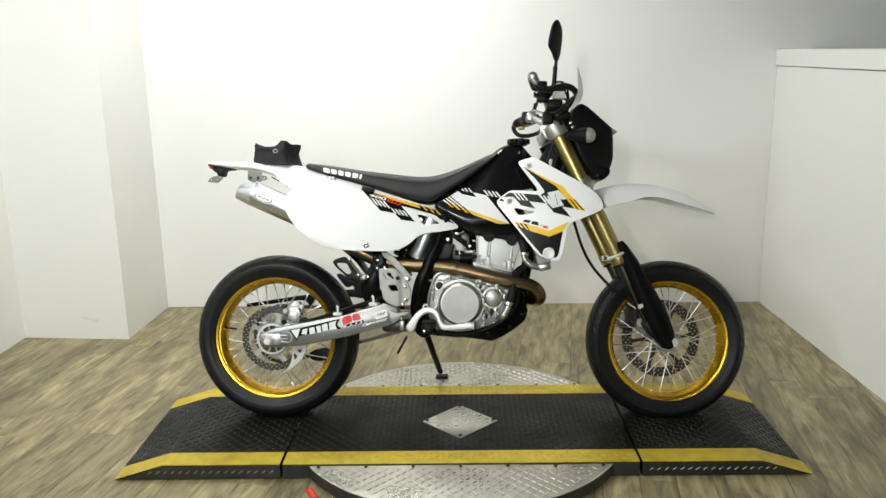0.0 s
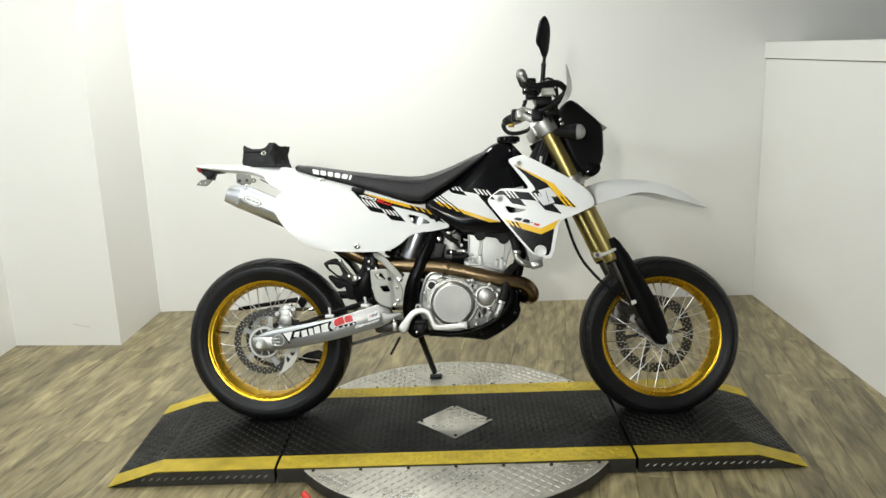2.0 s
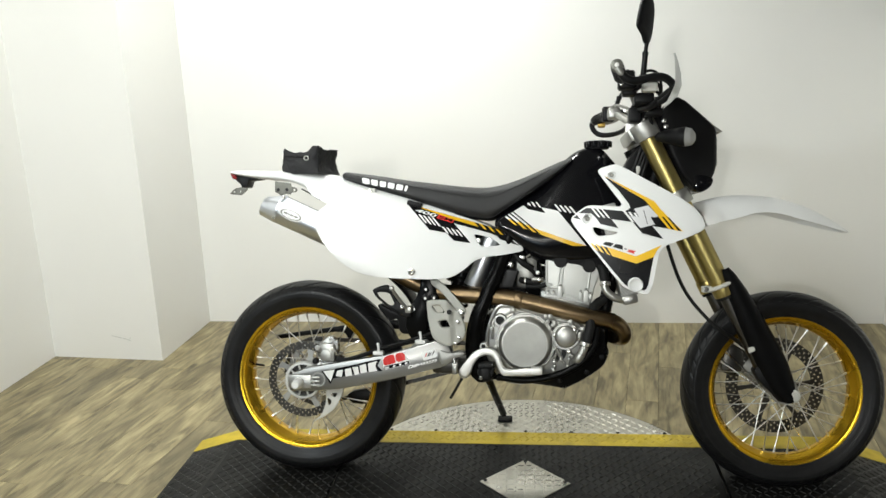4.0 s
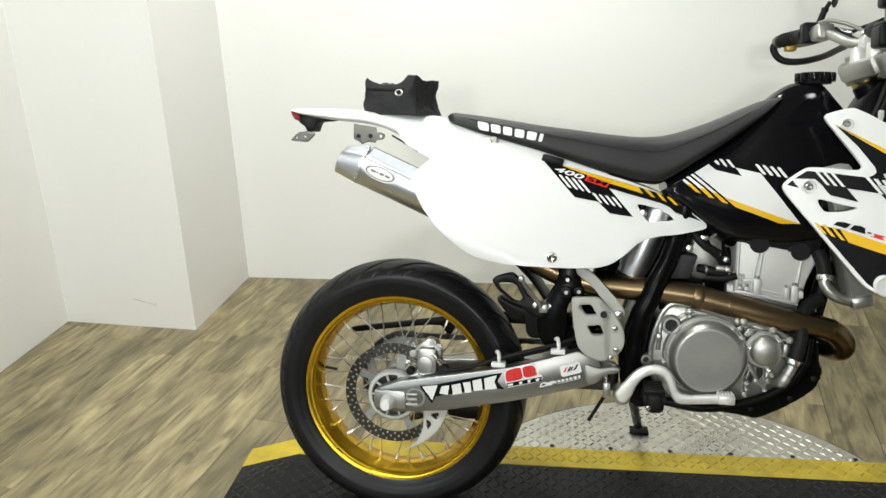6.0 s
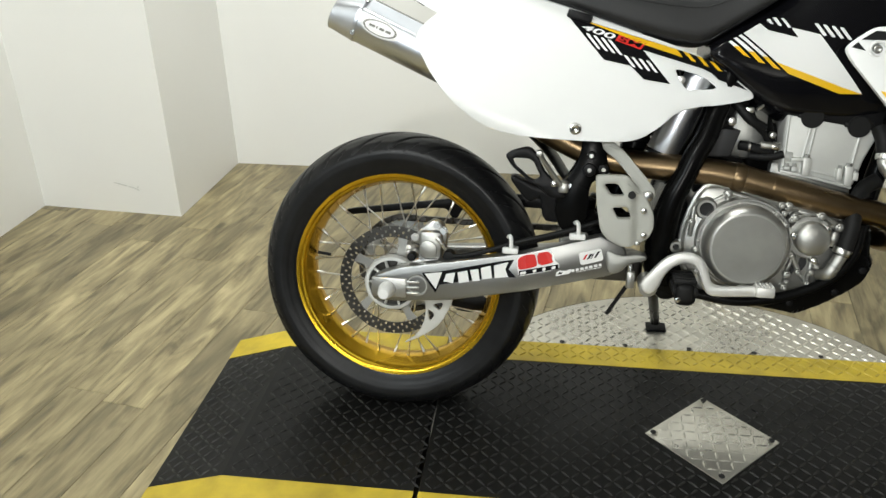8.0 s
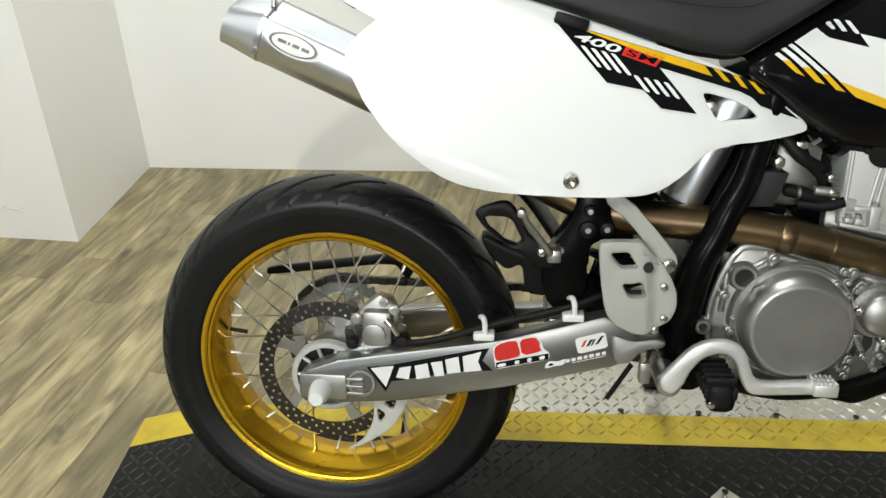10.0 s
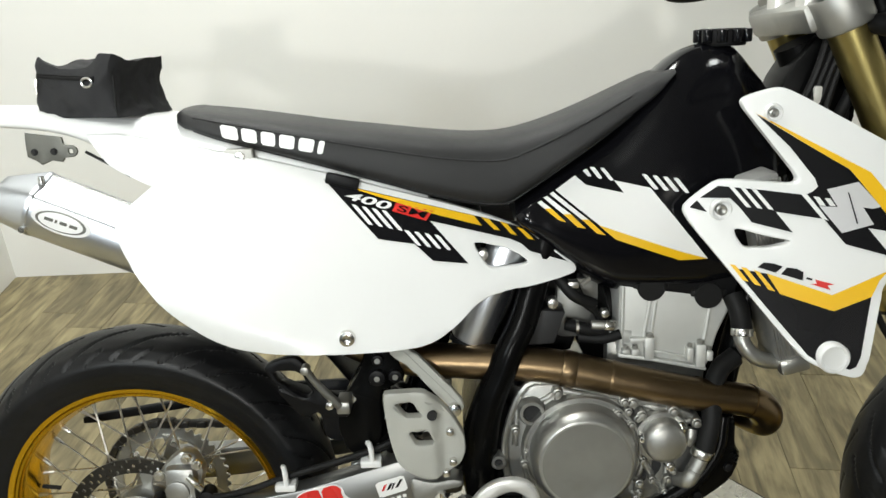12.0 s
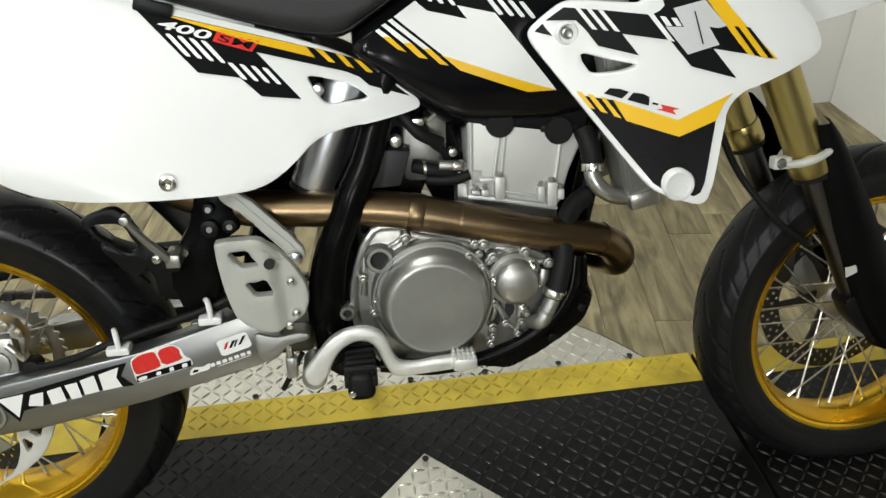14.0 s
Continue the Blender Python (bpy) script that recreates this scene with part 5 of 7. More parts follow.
hang = part("indicator_bracket", panel([(-0.0944, 0.9340), (-0.0422, 0.9260), (-0.0399, 0.9150), (-0.0277, 0.9137), (-0.0225, 0.9100), (-0.0212, 0.9051), (-0.0235, 0.9000), (-0.0274, 0.8973), (-0.0407, 0.8964), (-0.0448, 0.8901), (-0.0592, 0.8929), (-0.0751, 0.8868), (-0.0833, 0.8933), (-0.0951, 0.8992)], lambda x, z: 0.058, [rounded([(-0.0345, 0.9020), (-0.0280, 0.9020), (-0.0280, 0.9088), (-0.0345, 0.9088)], 1)], 0.004, bevel=0.0012), METAL_GREY, bike, "dull metal indicator bracket", m=Matrix.Translation((-0.006, 0, -0.001)))
for bx in (-0.0834, -0.0551):
    part("bolt", bolt(bx, 0.906, 0.058, 0.0038, 0.003), DARK, hang)

# silencer
A0, A1 = Vector((-0.056, -0.128, 0.841)), Vector((0.150, -0.118, 0.747))
ax = (A1 - A0).normalized()
FLAT_UP = (Vector((0, -0.42, 1.0)) - ax * Vector((0, -0.42, 1.0)).dot(ax)).normalized()


def flatten(bm, limit=0.78):
    """Cut the upper flank of a round can down to one flat facet."""
    for v in bm.verts:
        d = v.co - A0
        d = d - ax * d.dot(ax)
        over = d.dot(FLAT_UP) - limit * d.length
        if over > 0:
            v.co -= FLAT_UP * over
    return bm


sil = part("silencer", flatten(tube([A0, A0 * 0.5 + A1 * 0.5, A1], 0.0458, 64, steps=4)), SATIN, bike, "satin silver silencer can")
tip = bmesh.new()
rings = []
for d, r, up in ((0.002, 0.0462, 0), (0.001, 0.0470, 0), (-0.004, 0.0470, 0), (-0.006, 0.0464, 0), (-0.048, 0.0335, -0.0095), (-0.056, 0.0315, -0.0115), (-0.058, 0.028, -0.012), (-0.058, 0.022, -0.012), (-0.035, 0.021, -0.008)):
    c = A0 + ax * d + Vector((0.3 * up, 0, up))
    s1 = ax.cross(Vector((0, 1, 0))).normalized()
    s2 = ax.cross(s1)
    rings.append([tip.verts.new(c + r * (math.cos(a) * s1 + math.sin(a) * s2)) for a in (2 * math.pi * k / 64 for k in range(64))])
for r, s in zip(rings, rings[1:]):
    for k in range(64):
        tip.faces.new((r[k], r[(k + 1) % 64], s[(k + 1) % 64], s[k]))
tip.faces.new(rings[-1])
part("end_cap", flatten(tip, 0.80), SATIN, sil, "tapered silver end cap")
part("rivet", rod((-0.065, -0.175, 0.815), (-0.065, -0.158, 0.817), 0.0045, None, 12), STEEL, sil)
part("rivet", rod((-0.042, -0.145, 0.882), (-0.042, -0.145, 0.872), 0.0045, None, 12), STEEL, sil)
sil_w = surface_of(sil, 0.175)
oval = [(-0.011 + 0.040 * math.cos(a) * 0.92 + 0.0165 * math.sin(a) * 0.38, 0.8225 - 0.040 * math.cos(a) * 0.38 + 0.0165 * math.sin(a) * 0.92) for a in np.linspace(0, 2 * math.pi, 32, endpoint=False)]
part("badge", decal_on(sil_w, oval, 0.0012, grid=0.008), DEC_WHITE, sil, "white oval badge")
inner = [(-0.011 + (x + 0.011) * 0.86, 0.8225 + (z - 0.8225) * 0.82) for x, z in oval]
part("badge_ring", decal_on(sil_w, inner, 0.0018, grid=0.008), METAL_GREY, sil)
inner2 = [(-0.011 + (x + 0.011) * 0.76, 0.8225 + (z - 0.8225) * 0.72) for x, z in oval]
part("badge_field", decal_on(sil_w, inner2, 0.0024, grid=0.008), DEC_WHITE, sil)
BF = [(-0.039, 0.8275), (0.011, 0.8065), (0.017, 0.8175), (-0.033, 0.8385)]
blocks("badge_bar", BF, [(0.10, 0.34, 0.32, 0.70), (0.36, 0.34, 0.42, 0.70), (0.48, 0.34, 0.66, 0.70), (0.72, 0.34, 0.92, 0.70)], sil_w, METAL_GREY, sil, 0.0030, 0.1)
part("silencer_seam", tube([A0 + ax * 0.004 + FLAT_UP * 0.0362 + Vector((0, 0.022, 0.010)), A0 + ax * 0.15 + FLAT_UP * 0.0362 + Vector((0, 0.022, 0.010))], 0.0022, 8), ALLOY_DULL, sil)

# ---- front end, turned with the steering ----
def leg(z):
    """The x of a fork leg's middle at height z."""
    return 1.079 + (1.0 - z) * 0.478


def steered(name, bm, mat, parent=None, label="", smooth=True):
    """A part that turns with the bars; sub-parts follow their parent."""
    return part(name, bm, mat, parent or bike, label, smooth, m=None if parent else STEER)


YL = 0.098
for sgn in (-1, 1):
    y = sgn * YL
    up = steered("fork_tube", rod((leg(0.592), y, 0.592), (leg(1.072), y, 1.072), 0.0295, None, 36), FORK_GOLD, None, "pale gold upside-down fork tube")
    part("tube_collar", rod((leg(0.575), y, 0.575), (leg(0.612), y, 0.612), 0.0325, None, 36, bevel=0.004), FORK_GOLD, up)
    part("wiper", rod((leg(0.568), y, 0.568), (leg(0.576), y, 0.576), 0.030, None, 30), SOFT_RUBBER, up)
    part("fork_cap", rod((leg(1.078), y, 1.078), (leg(1.096), y, 1.096), 0.022, None, 6, bevel=0.002), ALLOY, up)
    part("slider", rod((leg(0.335), y, 0.335), (leg(0.57), y, 0.57), 0.021, None, 28), DISC, up, "dark fork slider")
    part("axle_lug", side_prism(rounded([(1.352, 0.362), (1.405, 0.376), (1.470, 0.312), (1.478, 0.285), (1.458, 0.264), (1.430, 0.270), (1.375, 0.318)], 2), y - 0.022, y + 0.022, bevel=0.005), ALLOY_DULL if sgn > 0 else BLACK_PLASTIC, up)
    # guard plate in front of the slider
    gp = bmesh.new()
    rows = []
    for z, half in ((0.655, 0.012), (0.63, 0.022), (0.58, 0.031), (0.50, 0.038), (0.42, 0.042), (0.36, 0.043), (0.31, 0.036), (0.275, 0.026), (0.266, 0.014)):
        cxz = leg(z) + 0.030
        row = []
        for q in np.linspace(-1, 1, 9):
            depth = 0.034 * (1 - q * q) ** 0.5 if abs(q) < 1 else 0.0
            row.append(gp.verts.new((cxz + q * half, y + sgn * (0.004 + depth), z + q * half * 0.42)))
        rows.append(row)
    for r, s in zip(rows, rows[1:]):
        for k in range(8):
            gp.faces.new((r[k], r[k + 1], s[k + 1], s[k]))
    bmesh.ops.solidify(gp, geom=gp.faces[:], thickness=0.003)
    guard = part("fork_guard", gp, BLACK_PLASTIC, up, "black plastic fork guard")
    if sgn < 0:
        band = tube([(leg(0.602) + 0.035 * math.cos(a), y + 0.036 * math.sin(a), 0.606 + 0.016 * math.cos(a)) for a in np.linspace(0, 2 * math.pi, 25)], 0.006, 8, steps=1)
        part("guide_band", band, OFFWHITE, up, "white plastic hose guide")
        part("guide_band", box(leg(0.60) - 0.058, leg(0.60) - 0.028, y - 0.012, y + 0.006, 0.583, 0.602, 0.003), OFFWHITE, up, "white plastic hose guide")
        part("guide_bolt", bolt(leg(0.60) - 0.047, 0.593, 0.110, 0.006), STEEL, up)
        part("worn_sticker", panel([(1.335, 0.425), (1.352, 0.428), (1.356, 0.417), (1.346, 0.412), (1.338, 0.409)], lambda x, z: 0.137, (), 0.002, bevel=0), OFFWHITE, up)
for z, t, mat, nm in ((1.063, 0.048, ALLOY, "upper_clamp"), (0.862, 0.040, ALLOY, "lower_clamp")):
    bm = rod((leg(z - t / 2), -YL, z - t / 2), (leg(z + t / 2), -YL, z + t / 2), 0.039, None, 28, bevel=0.005)
    rod((leg(z - t / 2), YL, z - t / 2), (leg(z + t / 2), YL, z + t / 2), 0.039, None, 28, bm, 0.005)
    own = box(-0.040, 0.022, -YL, YL, -t / 2 + 0.004, t / 2 - 0.004, 0.009)
    bmesh.ops.transform(own, matrix=Matrix.Translation((leg(z) - 0.010, 0, z)) @ pose(0, 0, 0, 0, -23.7, 0), verts=own.verts)
    join(bm, own)
    steered(nm, bm, mat, None, "silver triple clamp")
part("frame_gusset", side_prism(rounded([(0.985, 0.940), (1.005, 0.985), (1.045, 1.035), (1.085, 1.020), (1.110, 0.930), (1.085, 0.850), (1.000, 0.840)], 1), -0.042, 0.042, bevel=0.008), FRAME_BLACK, bike, "black frame gusset")
for k in range(4):
    part("head_cable", tube([(1.000 + 0.012 * k, -0.060 - 0.006 * k, 0.900), (1.030 + 0.010 * k, -0.066, 0.975), (1.050 + 0.012 * k, -0.060, 1.040), (1.062, -0.06, 1.090)], 0.0055, 8), SOFT_RUBBER, bike, "black control cable")
part("cable_tie", box(1.028, 1.040, -0.074, -0.060, 0.935, 0.962, 0.003), OFFWHITE, bike, "white cable tag")
part("steering_head", rod((leg(0.845) - 0.045, 0, 0.845), (leg(1.02) - 0.045, 0, 1.02), 0.030, None, 28), FRAME_BLACK, bike)

# front fender
FEND = [(1.195, 0.770, 0.846, 0.040, 0.030), (1.230, 0.782, 0.858, 0.058, 0.036), (1.270, 0.794, 0.868, 0.072, 0.040), (1.320, 0.806, 0.874, 0.076, 0.042), (1.380, 0.822, 0.873, 0.077, 0.044), (1.440, 0.820, 0.866, 0.075, 0.044), (1.500, 0.804, 0.850, 0.070, 0.040), (1.560, 0.788, 0.825, 0.060, 0.034), (1.620, 0.772, 0.792, 0.042, 0.024), (1.660, 0.763, 0.767, 0.018, 0.010)]


def fender_mesh():
    bm = bmesh.new()
    rows = []
    for x, zl, zh, wl, wt in dense(FEND, 0.015):
        row = []
        for q in np.linspace(-1, 1, 19):
            a = abs(q)
            y = math.copysign(min(a * 1.5, 1.0) * wt + max(0.0, a - 0.55) / 0.45 * (wl - wt), q)
            z = zh - (zh - zl) * max(0.0, (a - 0.45) / 0.55) ** 1.6 - 0.004 * a
            row.append(bm.verts.new((x, y, z)))
        rows.append(row)
    for r, s in zip(rows, rows[1:]):
        for k in range(len(r) - 1):
            bm.faces.new((r[k], r[k + 1], s[k + 1], s[k]))
    bmesh.ops.recalc_face_normals(bm, faces=bm.faces)
    bmesh.ops.solidify(bm, geom=bm.faces[:], thickness=0.003)
    return bm


steered("front_fender", fender_mesh(), WHITE, None, "high white plastic front fender")

# headlight housing
HL = [(1.095, 1.085), (1.110, 1.148), (1.150, 1.170), (1.258, 1.083), (1.266, 1.066), (1.266, 0.958), (1.252, 0.922), (1.222, 0.884), (1.196, 0.888), (1.155, 0.935), (1.120, 1.000)]
hl = steered("headlight_housing", side_prism(rounded(HL, 1, 0.18), -0.098, 0.098, bevel=0.012, seg=3), BLACK_PLASTIC, None, "angular black headlight housing")
for v in hl.data.vertices:
    f = min(max((v.co.x - 1.14) / 0.14, 0), 1)
    v.co.y *= 1.0 - 0.45 * f
part("headlight_glass", box(1.258, 1.270, -0.048, 0.048, 0.960, 1.050, 0.006), LENS_GREY, hl, "smoked headlight glass")
part("visor_tip", side_prism([(1.250, 1.090), (1.286, 1.064), (1.270, 1.060), (1.238, 1.084)], -0.05, 0.05, bevel=0.003), ALLOY_DULL, hl)
part("lower_lamp", side_prism(rounded([(1.190, 0.935), (1.256, 0.926), (1.246, 0.897), (1.218, 0.878), (1.192, 0.890)], 1), -0.082, 0.082, bevel=0.008), BLACK, hl)
for sgn in (-1, 1):
    stalk = steered("turn_signal", tube([(1.078, sgn * 0.112, 1.042), (1.105, sgn * 0.150, 1.039), (1.138, sgn * 0.172, 1.035), (1.152, sgn * 0.178, 1.034)], [0.011, 0.020, 0.0275, 0.0285], 24), BLACK_PLASTIC, None, "stubby black turn signal")
    for bx, bz in ((1.098, 1.087), (1.104, 1.070)):
        part("stalk_bolt", rod((bx, sgn * 0.138, bz), (bx, sgn * 0.128, bz), 0.0065, None, 12, bevel=0.001), STEEL, stalk, "bright stalk bolt")
    part("signal_lens", tube([(1.150, sgn * 0.177, 1.034), (1.166, sgn * 0.182, 1.033), (1.175, sgn * 0.185, 1.033), (1.178, sgn * 0.186, 1.033)], [0.0285, 0.0245, 0.014, 0.006], 24), LENS_GREY, stalk, "clear signal lens")

# handlebar
bar = part("handlebar", tube([(0.948, -0.388, 1.202), (0.968, -0.280, 1.196), (1.000, -0.180, 1.176), (1.030, -0.100, 1.130), (1.045, -0.050, 1.115), (1.045, 0, 1.114), (1.042, 0.050, 1.113), (1.018, 0.100, 1.118), (0.985, 0.180, 1.150), (0.955, 0.280, 1.158), (0.928, 0.385, 1.157)], 0.0115, 16), ALLOY, bike, "silver handlebar")
for sgn, g0, g1 in ((-1, Vector((0.950, -0.378, 1.2015)), Vector((0.967, -0.265, 1.195))), (1, Vector((0.930, 0.378, 1.157)), Vector((0.960, 0.262, 1.157)))):
    part("grip", tube([g0, (g0 + g1) / 2, g1], [0.0165, 0.0160, 0.0185], 20), SOFT_RUBBER, bar, "black rubber grip")
    for k in range(7):
        f = 0.12 + 0.11 * k
        part("grip_rib", rod(g0.lerp(g1, f), g0.lerp(g1, f + 0.03), 0.0180, None, 20), SOFT_RUBBER, bar)
    part("bar_end", rod(g0 + Vector((-0.002, sgn * 0.026, 0)), g0, 0.0165, None, 24, bevel=0.004), METAL_GREY, bar, "dull grey bar end")
    part("end_bolt", rod(g0 + Vector((-0.0022, sgn * 0.0285, 0)), g0 + Vector((-0.002, sgn * 0.020, 0)), 0.0065, None, 6, bevel=0.001), BRIGHT, bar, "bright bar end bolt")
# black guard round the near lever, with its alloy lug at the bar's end
part("guard_bar", tube([(0.9555, -0.396, 1.188), (0.9640, -0.397, 1.1740), (0.9770, -0.396, 1.1645), (1.0014, -0.393, 1.1605), (1.0344, -0.388, 1.1690), (1.0670, -0.379, 1.1705), (1.0900, -0.360, 1.1600), (1.1010, -0.315, 1.1500), (1.0850, -0.260, 1.1400), (1.0560, -0.200, 1.1200), (1.0320, -0.140, 1.1200)], [0.0120, 0.0135, 0.0135, 0.0130, 0.0125, 0.0125, 0.0120, 0.0110, 0.0105, 0.010, 0.010], 16, flat=0.85), BLACK_PLASTIC, bar, "black hand guard bar")
part("guard_mount", tube([(0.9515, -0.399, 1.1930), (0.9540, -0.400, 1.1880), (0.9600, -0.402, 1.1790), (0.9680, -0.402, 1.1710)], [0.0125, 0.0120, 0.0105, 0.006], 14, flat=0.8), ALLOY_DULL, bar, "grey alloy guard mount")
part("guard_bar", tube([(0.934, 0.398, 1.158), (0.921, 0.402, 1.150), (0.918, 0.402, 1.138), (0.928, 0.398, 1.118), (0.950, 0.392, 1.106), (0.985, 0.370, 1.104), (1.018, 0.320, 1.110), (1.030, 0.240, 1.118), (1.030, 0.160, 1.122)], [0.010, 0.011, 0.011, 0.0105, 0.0105, 0.010, 0.0095, 0.009, 0.009], 14, flat=0.85), BLACK_PLASTIC, bar, "black hand guard bar")
part("guard_fitting", box(0.936, 0.962, 0.340, 0.372, 1.128, 1.152, 0.004), BRASS, bar, "small brass guard fitting")
part("guard_fitting", rod((0.950, 0.345, 1.140), (0.950, 0.345, 1.168), 0.007, None, 12, bevel=0.001), BRASS, bar, "small brass guard fitting")
# white blade on the near hand guard: z, rear and front edge, and reach across
blade = bmesh.new()
rows = []
for z, xl, xr, y0, y1 in ((1.2365, 1.0995, 1.1015, -0.363, -0.352), (1.2150, 1.0985, 1.1095, -0.369, -0.335), (1.1810, 1.0990, 1.1195, -0.375, -0.312), (1.1540, 1.0980, 1.1210, -0.378, -0.298), (1.1300, 1.0890, 1.1125, -0.376, -0.296), (1.1115, 1.0800, 1.0955, -0.372, -0.304), (1.0970, 1.0700, 1.0780, -0.366, -0.318)):
    row = []
    for q in np.linspace(0, 1, 9):
        f = math.sin(math.pi * min(q * 1.7, 1.0) / 2)
        row.append(blade.verts.new((xl + (xr - xl) * f - 0.010 * max(0.0, q - 0.6), y0 + (y1 - y0) * q, z)))
    rows.append(row)
for r, t in zip(rows, rows[1:]):
    for k in range(8):
        blade.faces.new((r[k], r[k + 1], t[k + 1], t[k]))
bmesh.ops.solidify(blade, geom=blade.faces[:], thickness=0.0035)
part("hand_shield", blade, WHITE, bar, "white plastic hand shield")
part("shield_stay", tube([(1.104, -0.318, 1.152), (1.092, -0.300, 1.132), (1.070, -0.275, 1.118)], 0.008, 10), BLACK_PLASTIC, bar, "black shield stay")
# switches, levers and master cylinders
for nm, b, mat, lab in (
        ("throttle_housing", (0.962, 1.008, -0.262, -0.215, 1.162, 1.214), BLACK_PLASTIC, "black throttle housing"),
        ("switchgear", (0.975, 1.016, -0.214, -0.176, 1.150, 1.200), BLACK_PLASTIC, "black switch housing"),
        ("brake_master", (1.010, 1.066, -0.205, -0.130, 1.128, 1.160), BLACK_PLASTIC, "black brake master cylinder"),
        ("fluid_reservoir", (1.030, 1.072, -0.235, -0.188, 1.158, 1.184), OFFWHITE, "pale translucent fluid reservoir"),
        ("reservoir_cap", (1.027, 1.075, -0.238, -0.185, 1.184, 1.192), BLACK_PLASTIC, "black reservoir cap"),
        ("gauge", (1.052, 1.100, -0.055, 0.055, 1.100, 1.158), BLACK_PLASTIC, "black digital gauge"),
        ("gauge_bracket", (1.010, 1.076, -0.120, -0.050, 1.126, 1.140), BLACK_PLASTIC, "black gauge bracket"),
        ("ignition_lock", (1.002, 1.040, -0.125, -0.070, 1.086, 1.130), BLACK_PLASTIC, "black ignition lock"),
        ("cable_guide", (1.045, 1.098, -0.150, -0.090, 1.100, 1.124), BLACK_PLASTIC, "black cable guide"),
        ("clutch_perch", (0.960, 1.000, 0.165, 0.225, 1.136, 1.172), ALLOY, "silver clutch perch"),
        ("switchgear", (0.945, 0.985, 0.225, 0.268, 1.134, 1.184), BLACK_PLASTIC, "black switch housing")):
    part(nm, box(*b, 0.007, 3), mat, bar, lab)
for sgn in (-1, 1):
    part("bar_mount", box(1.006, 1.050, sgn * 0.052 - 0.018, sgn * 0.052 + 0.018, 1.052, 1.104, 0.006), BRIGHT, bar, "silver bar riser")
    part("bar_clamp", rod((1.044, sgn * 0.052 - 0.018, 1.114), (1.044, sgn * 0.052 + 0.018, 1.114), 0.022, None, 24, bevel=0.003), BRIGHT, bar, "silver bar clamp")
    for bx in (1.028, 1.060):
        part("clamp_bolt", rod((bx, sgn * 0.052, 1.128), (bx, sgn * 0.052, 1.140), 0.0065, None, 12, bevel=0.001), STEEL, bar, "bright clamp bolt")
part("crossbar_pad", rod((1.040, -0.040, 1.138), (1.040, 0.040, 1.138), 0.017, None, 20, bevel=0.005), BLACK_PLASTIC, bar)
part("lever", tube([(1.004, -0.190, 1.166), (1.020, -0.240, 1.168), (1.010, -0.300, 1.172), (0.992, -0.352, 1.178)], [0.009, 0.0070, 0.006, 0.0075], 12, flat=0.6), BLACK_PLASTIC, bar, "black brake lever")
part("lever", tube([(0.988, 0.190, 1.158), (1.004, 0.240, 1.148), (0.990, 0.300, 1.142), (0.966, 0.345, 1.140)], [0.009, 0.0070, 0.006, 0.0075], 12, flat=0.6), ALLOY, bar, "silver clutch lever")
for a, b, r in (((1.004, -0.190, 1.150), (1.004, -0.190, 1.182), 0.0075), ((0.988, 0.190, 1.138), (0.988, 0.190, 1.178), 0.0075), ((1.000, 0.185, 1.160), (1.040, 0.160, 1.148), 0.0075), ((1.062, -0.160, 1.146), (1.082, -0.160, 1.144), 0.008), ((0.986, -0.238, 1.206), (0.986, -0.238, 1.218), 0.005), ((0.970, -0.263, 1.176), (0.970, -0.266, 1.176), 0.006), ((1.050, -0.152, 1.128), (1.050, -0.148, 1.112), 0.006)):
    part("fitting_bolt", rod(a, b, r, None, 12, bevel=0.001), STEEL, bar, "bright fitting bolt")
part("kill_switch", box(0.978, 0.994, -0.215, -0.198, 1.196, 1.206, 0.003), DEC_RED, bar, "small red switch")
for k in range(3):
    part("bar_cable", tube([(0.995 + 0.01 * k, -0.220 + 0.02 * k, 1.165), (1.040, -0.225 + 0.03 * k, 1.214 - 0.014 * k), (1.078, -0.205 + 0.02 * k, 1.205 - 0.02 * k), (1.092, -0.140 + 0.02 * k, 1.150), (1.085, -0.060, 1.060)], 0.0042, 8), SOFT_RUBBER, bar, "black control cable")
part("bar_cable", tube([(1.035, 0.160, 1.150), (1.070, 0.120, 1.160), (1.090, 0.070, 1.120), (1.085, 0.030, 1.040)], 0.0042, 8), SOFT_RUBBER, bar, "black control cable")
part("bar_cable", tube([(0.975, 0.205, 1.178), (0.990, 0.170, 1.178), (1.020, 0.120, 1.160), (1.050, 0.080, 1.130), (1.062, 0.060, 1.070)], 0.0045, 8), ALLOY_DULL, bar, "grey braided cable")
# mirrors: stem, its top, shell outline (x, z), middle x and how far the glass turns out
MIRRORS = ((-1, 0.235, [(1.0315, 1.196), (1.0372, 1.2605), (1.0410, 1.290)], [(1.0446, 1.4353), (1.0560, 1.4290), (1.0634, 1.4130), (1.0652, 1.384), (1.0600, 1.340), (1.0537, 1.3027), (1.0438, 1.283), (1.0335, 1.294), (1.0290, 1.3110), (1.0115, 1.3300), (1.0129, 1.3470), (1.0262, 1.4076)], 1.038),
           (1, 0.270, [(0.9860, 1.168), (1.0032, 1.2168), (1.0150, 1.236)], [(1.0370, 1.3164), (1.0412, 1.2843), (1.0328, 1.235), (1.0227, 1.219), (1.0144, 1.2261), (1.0195, 1.2657), (1.0300, 1.3115)], 1.028))
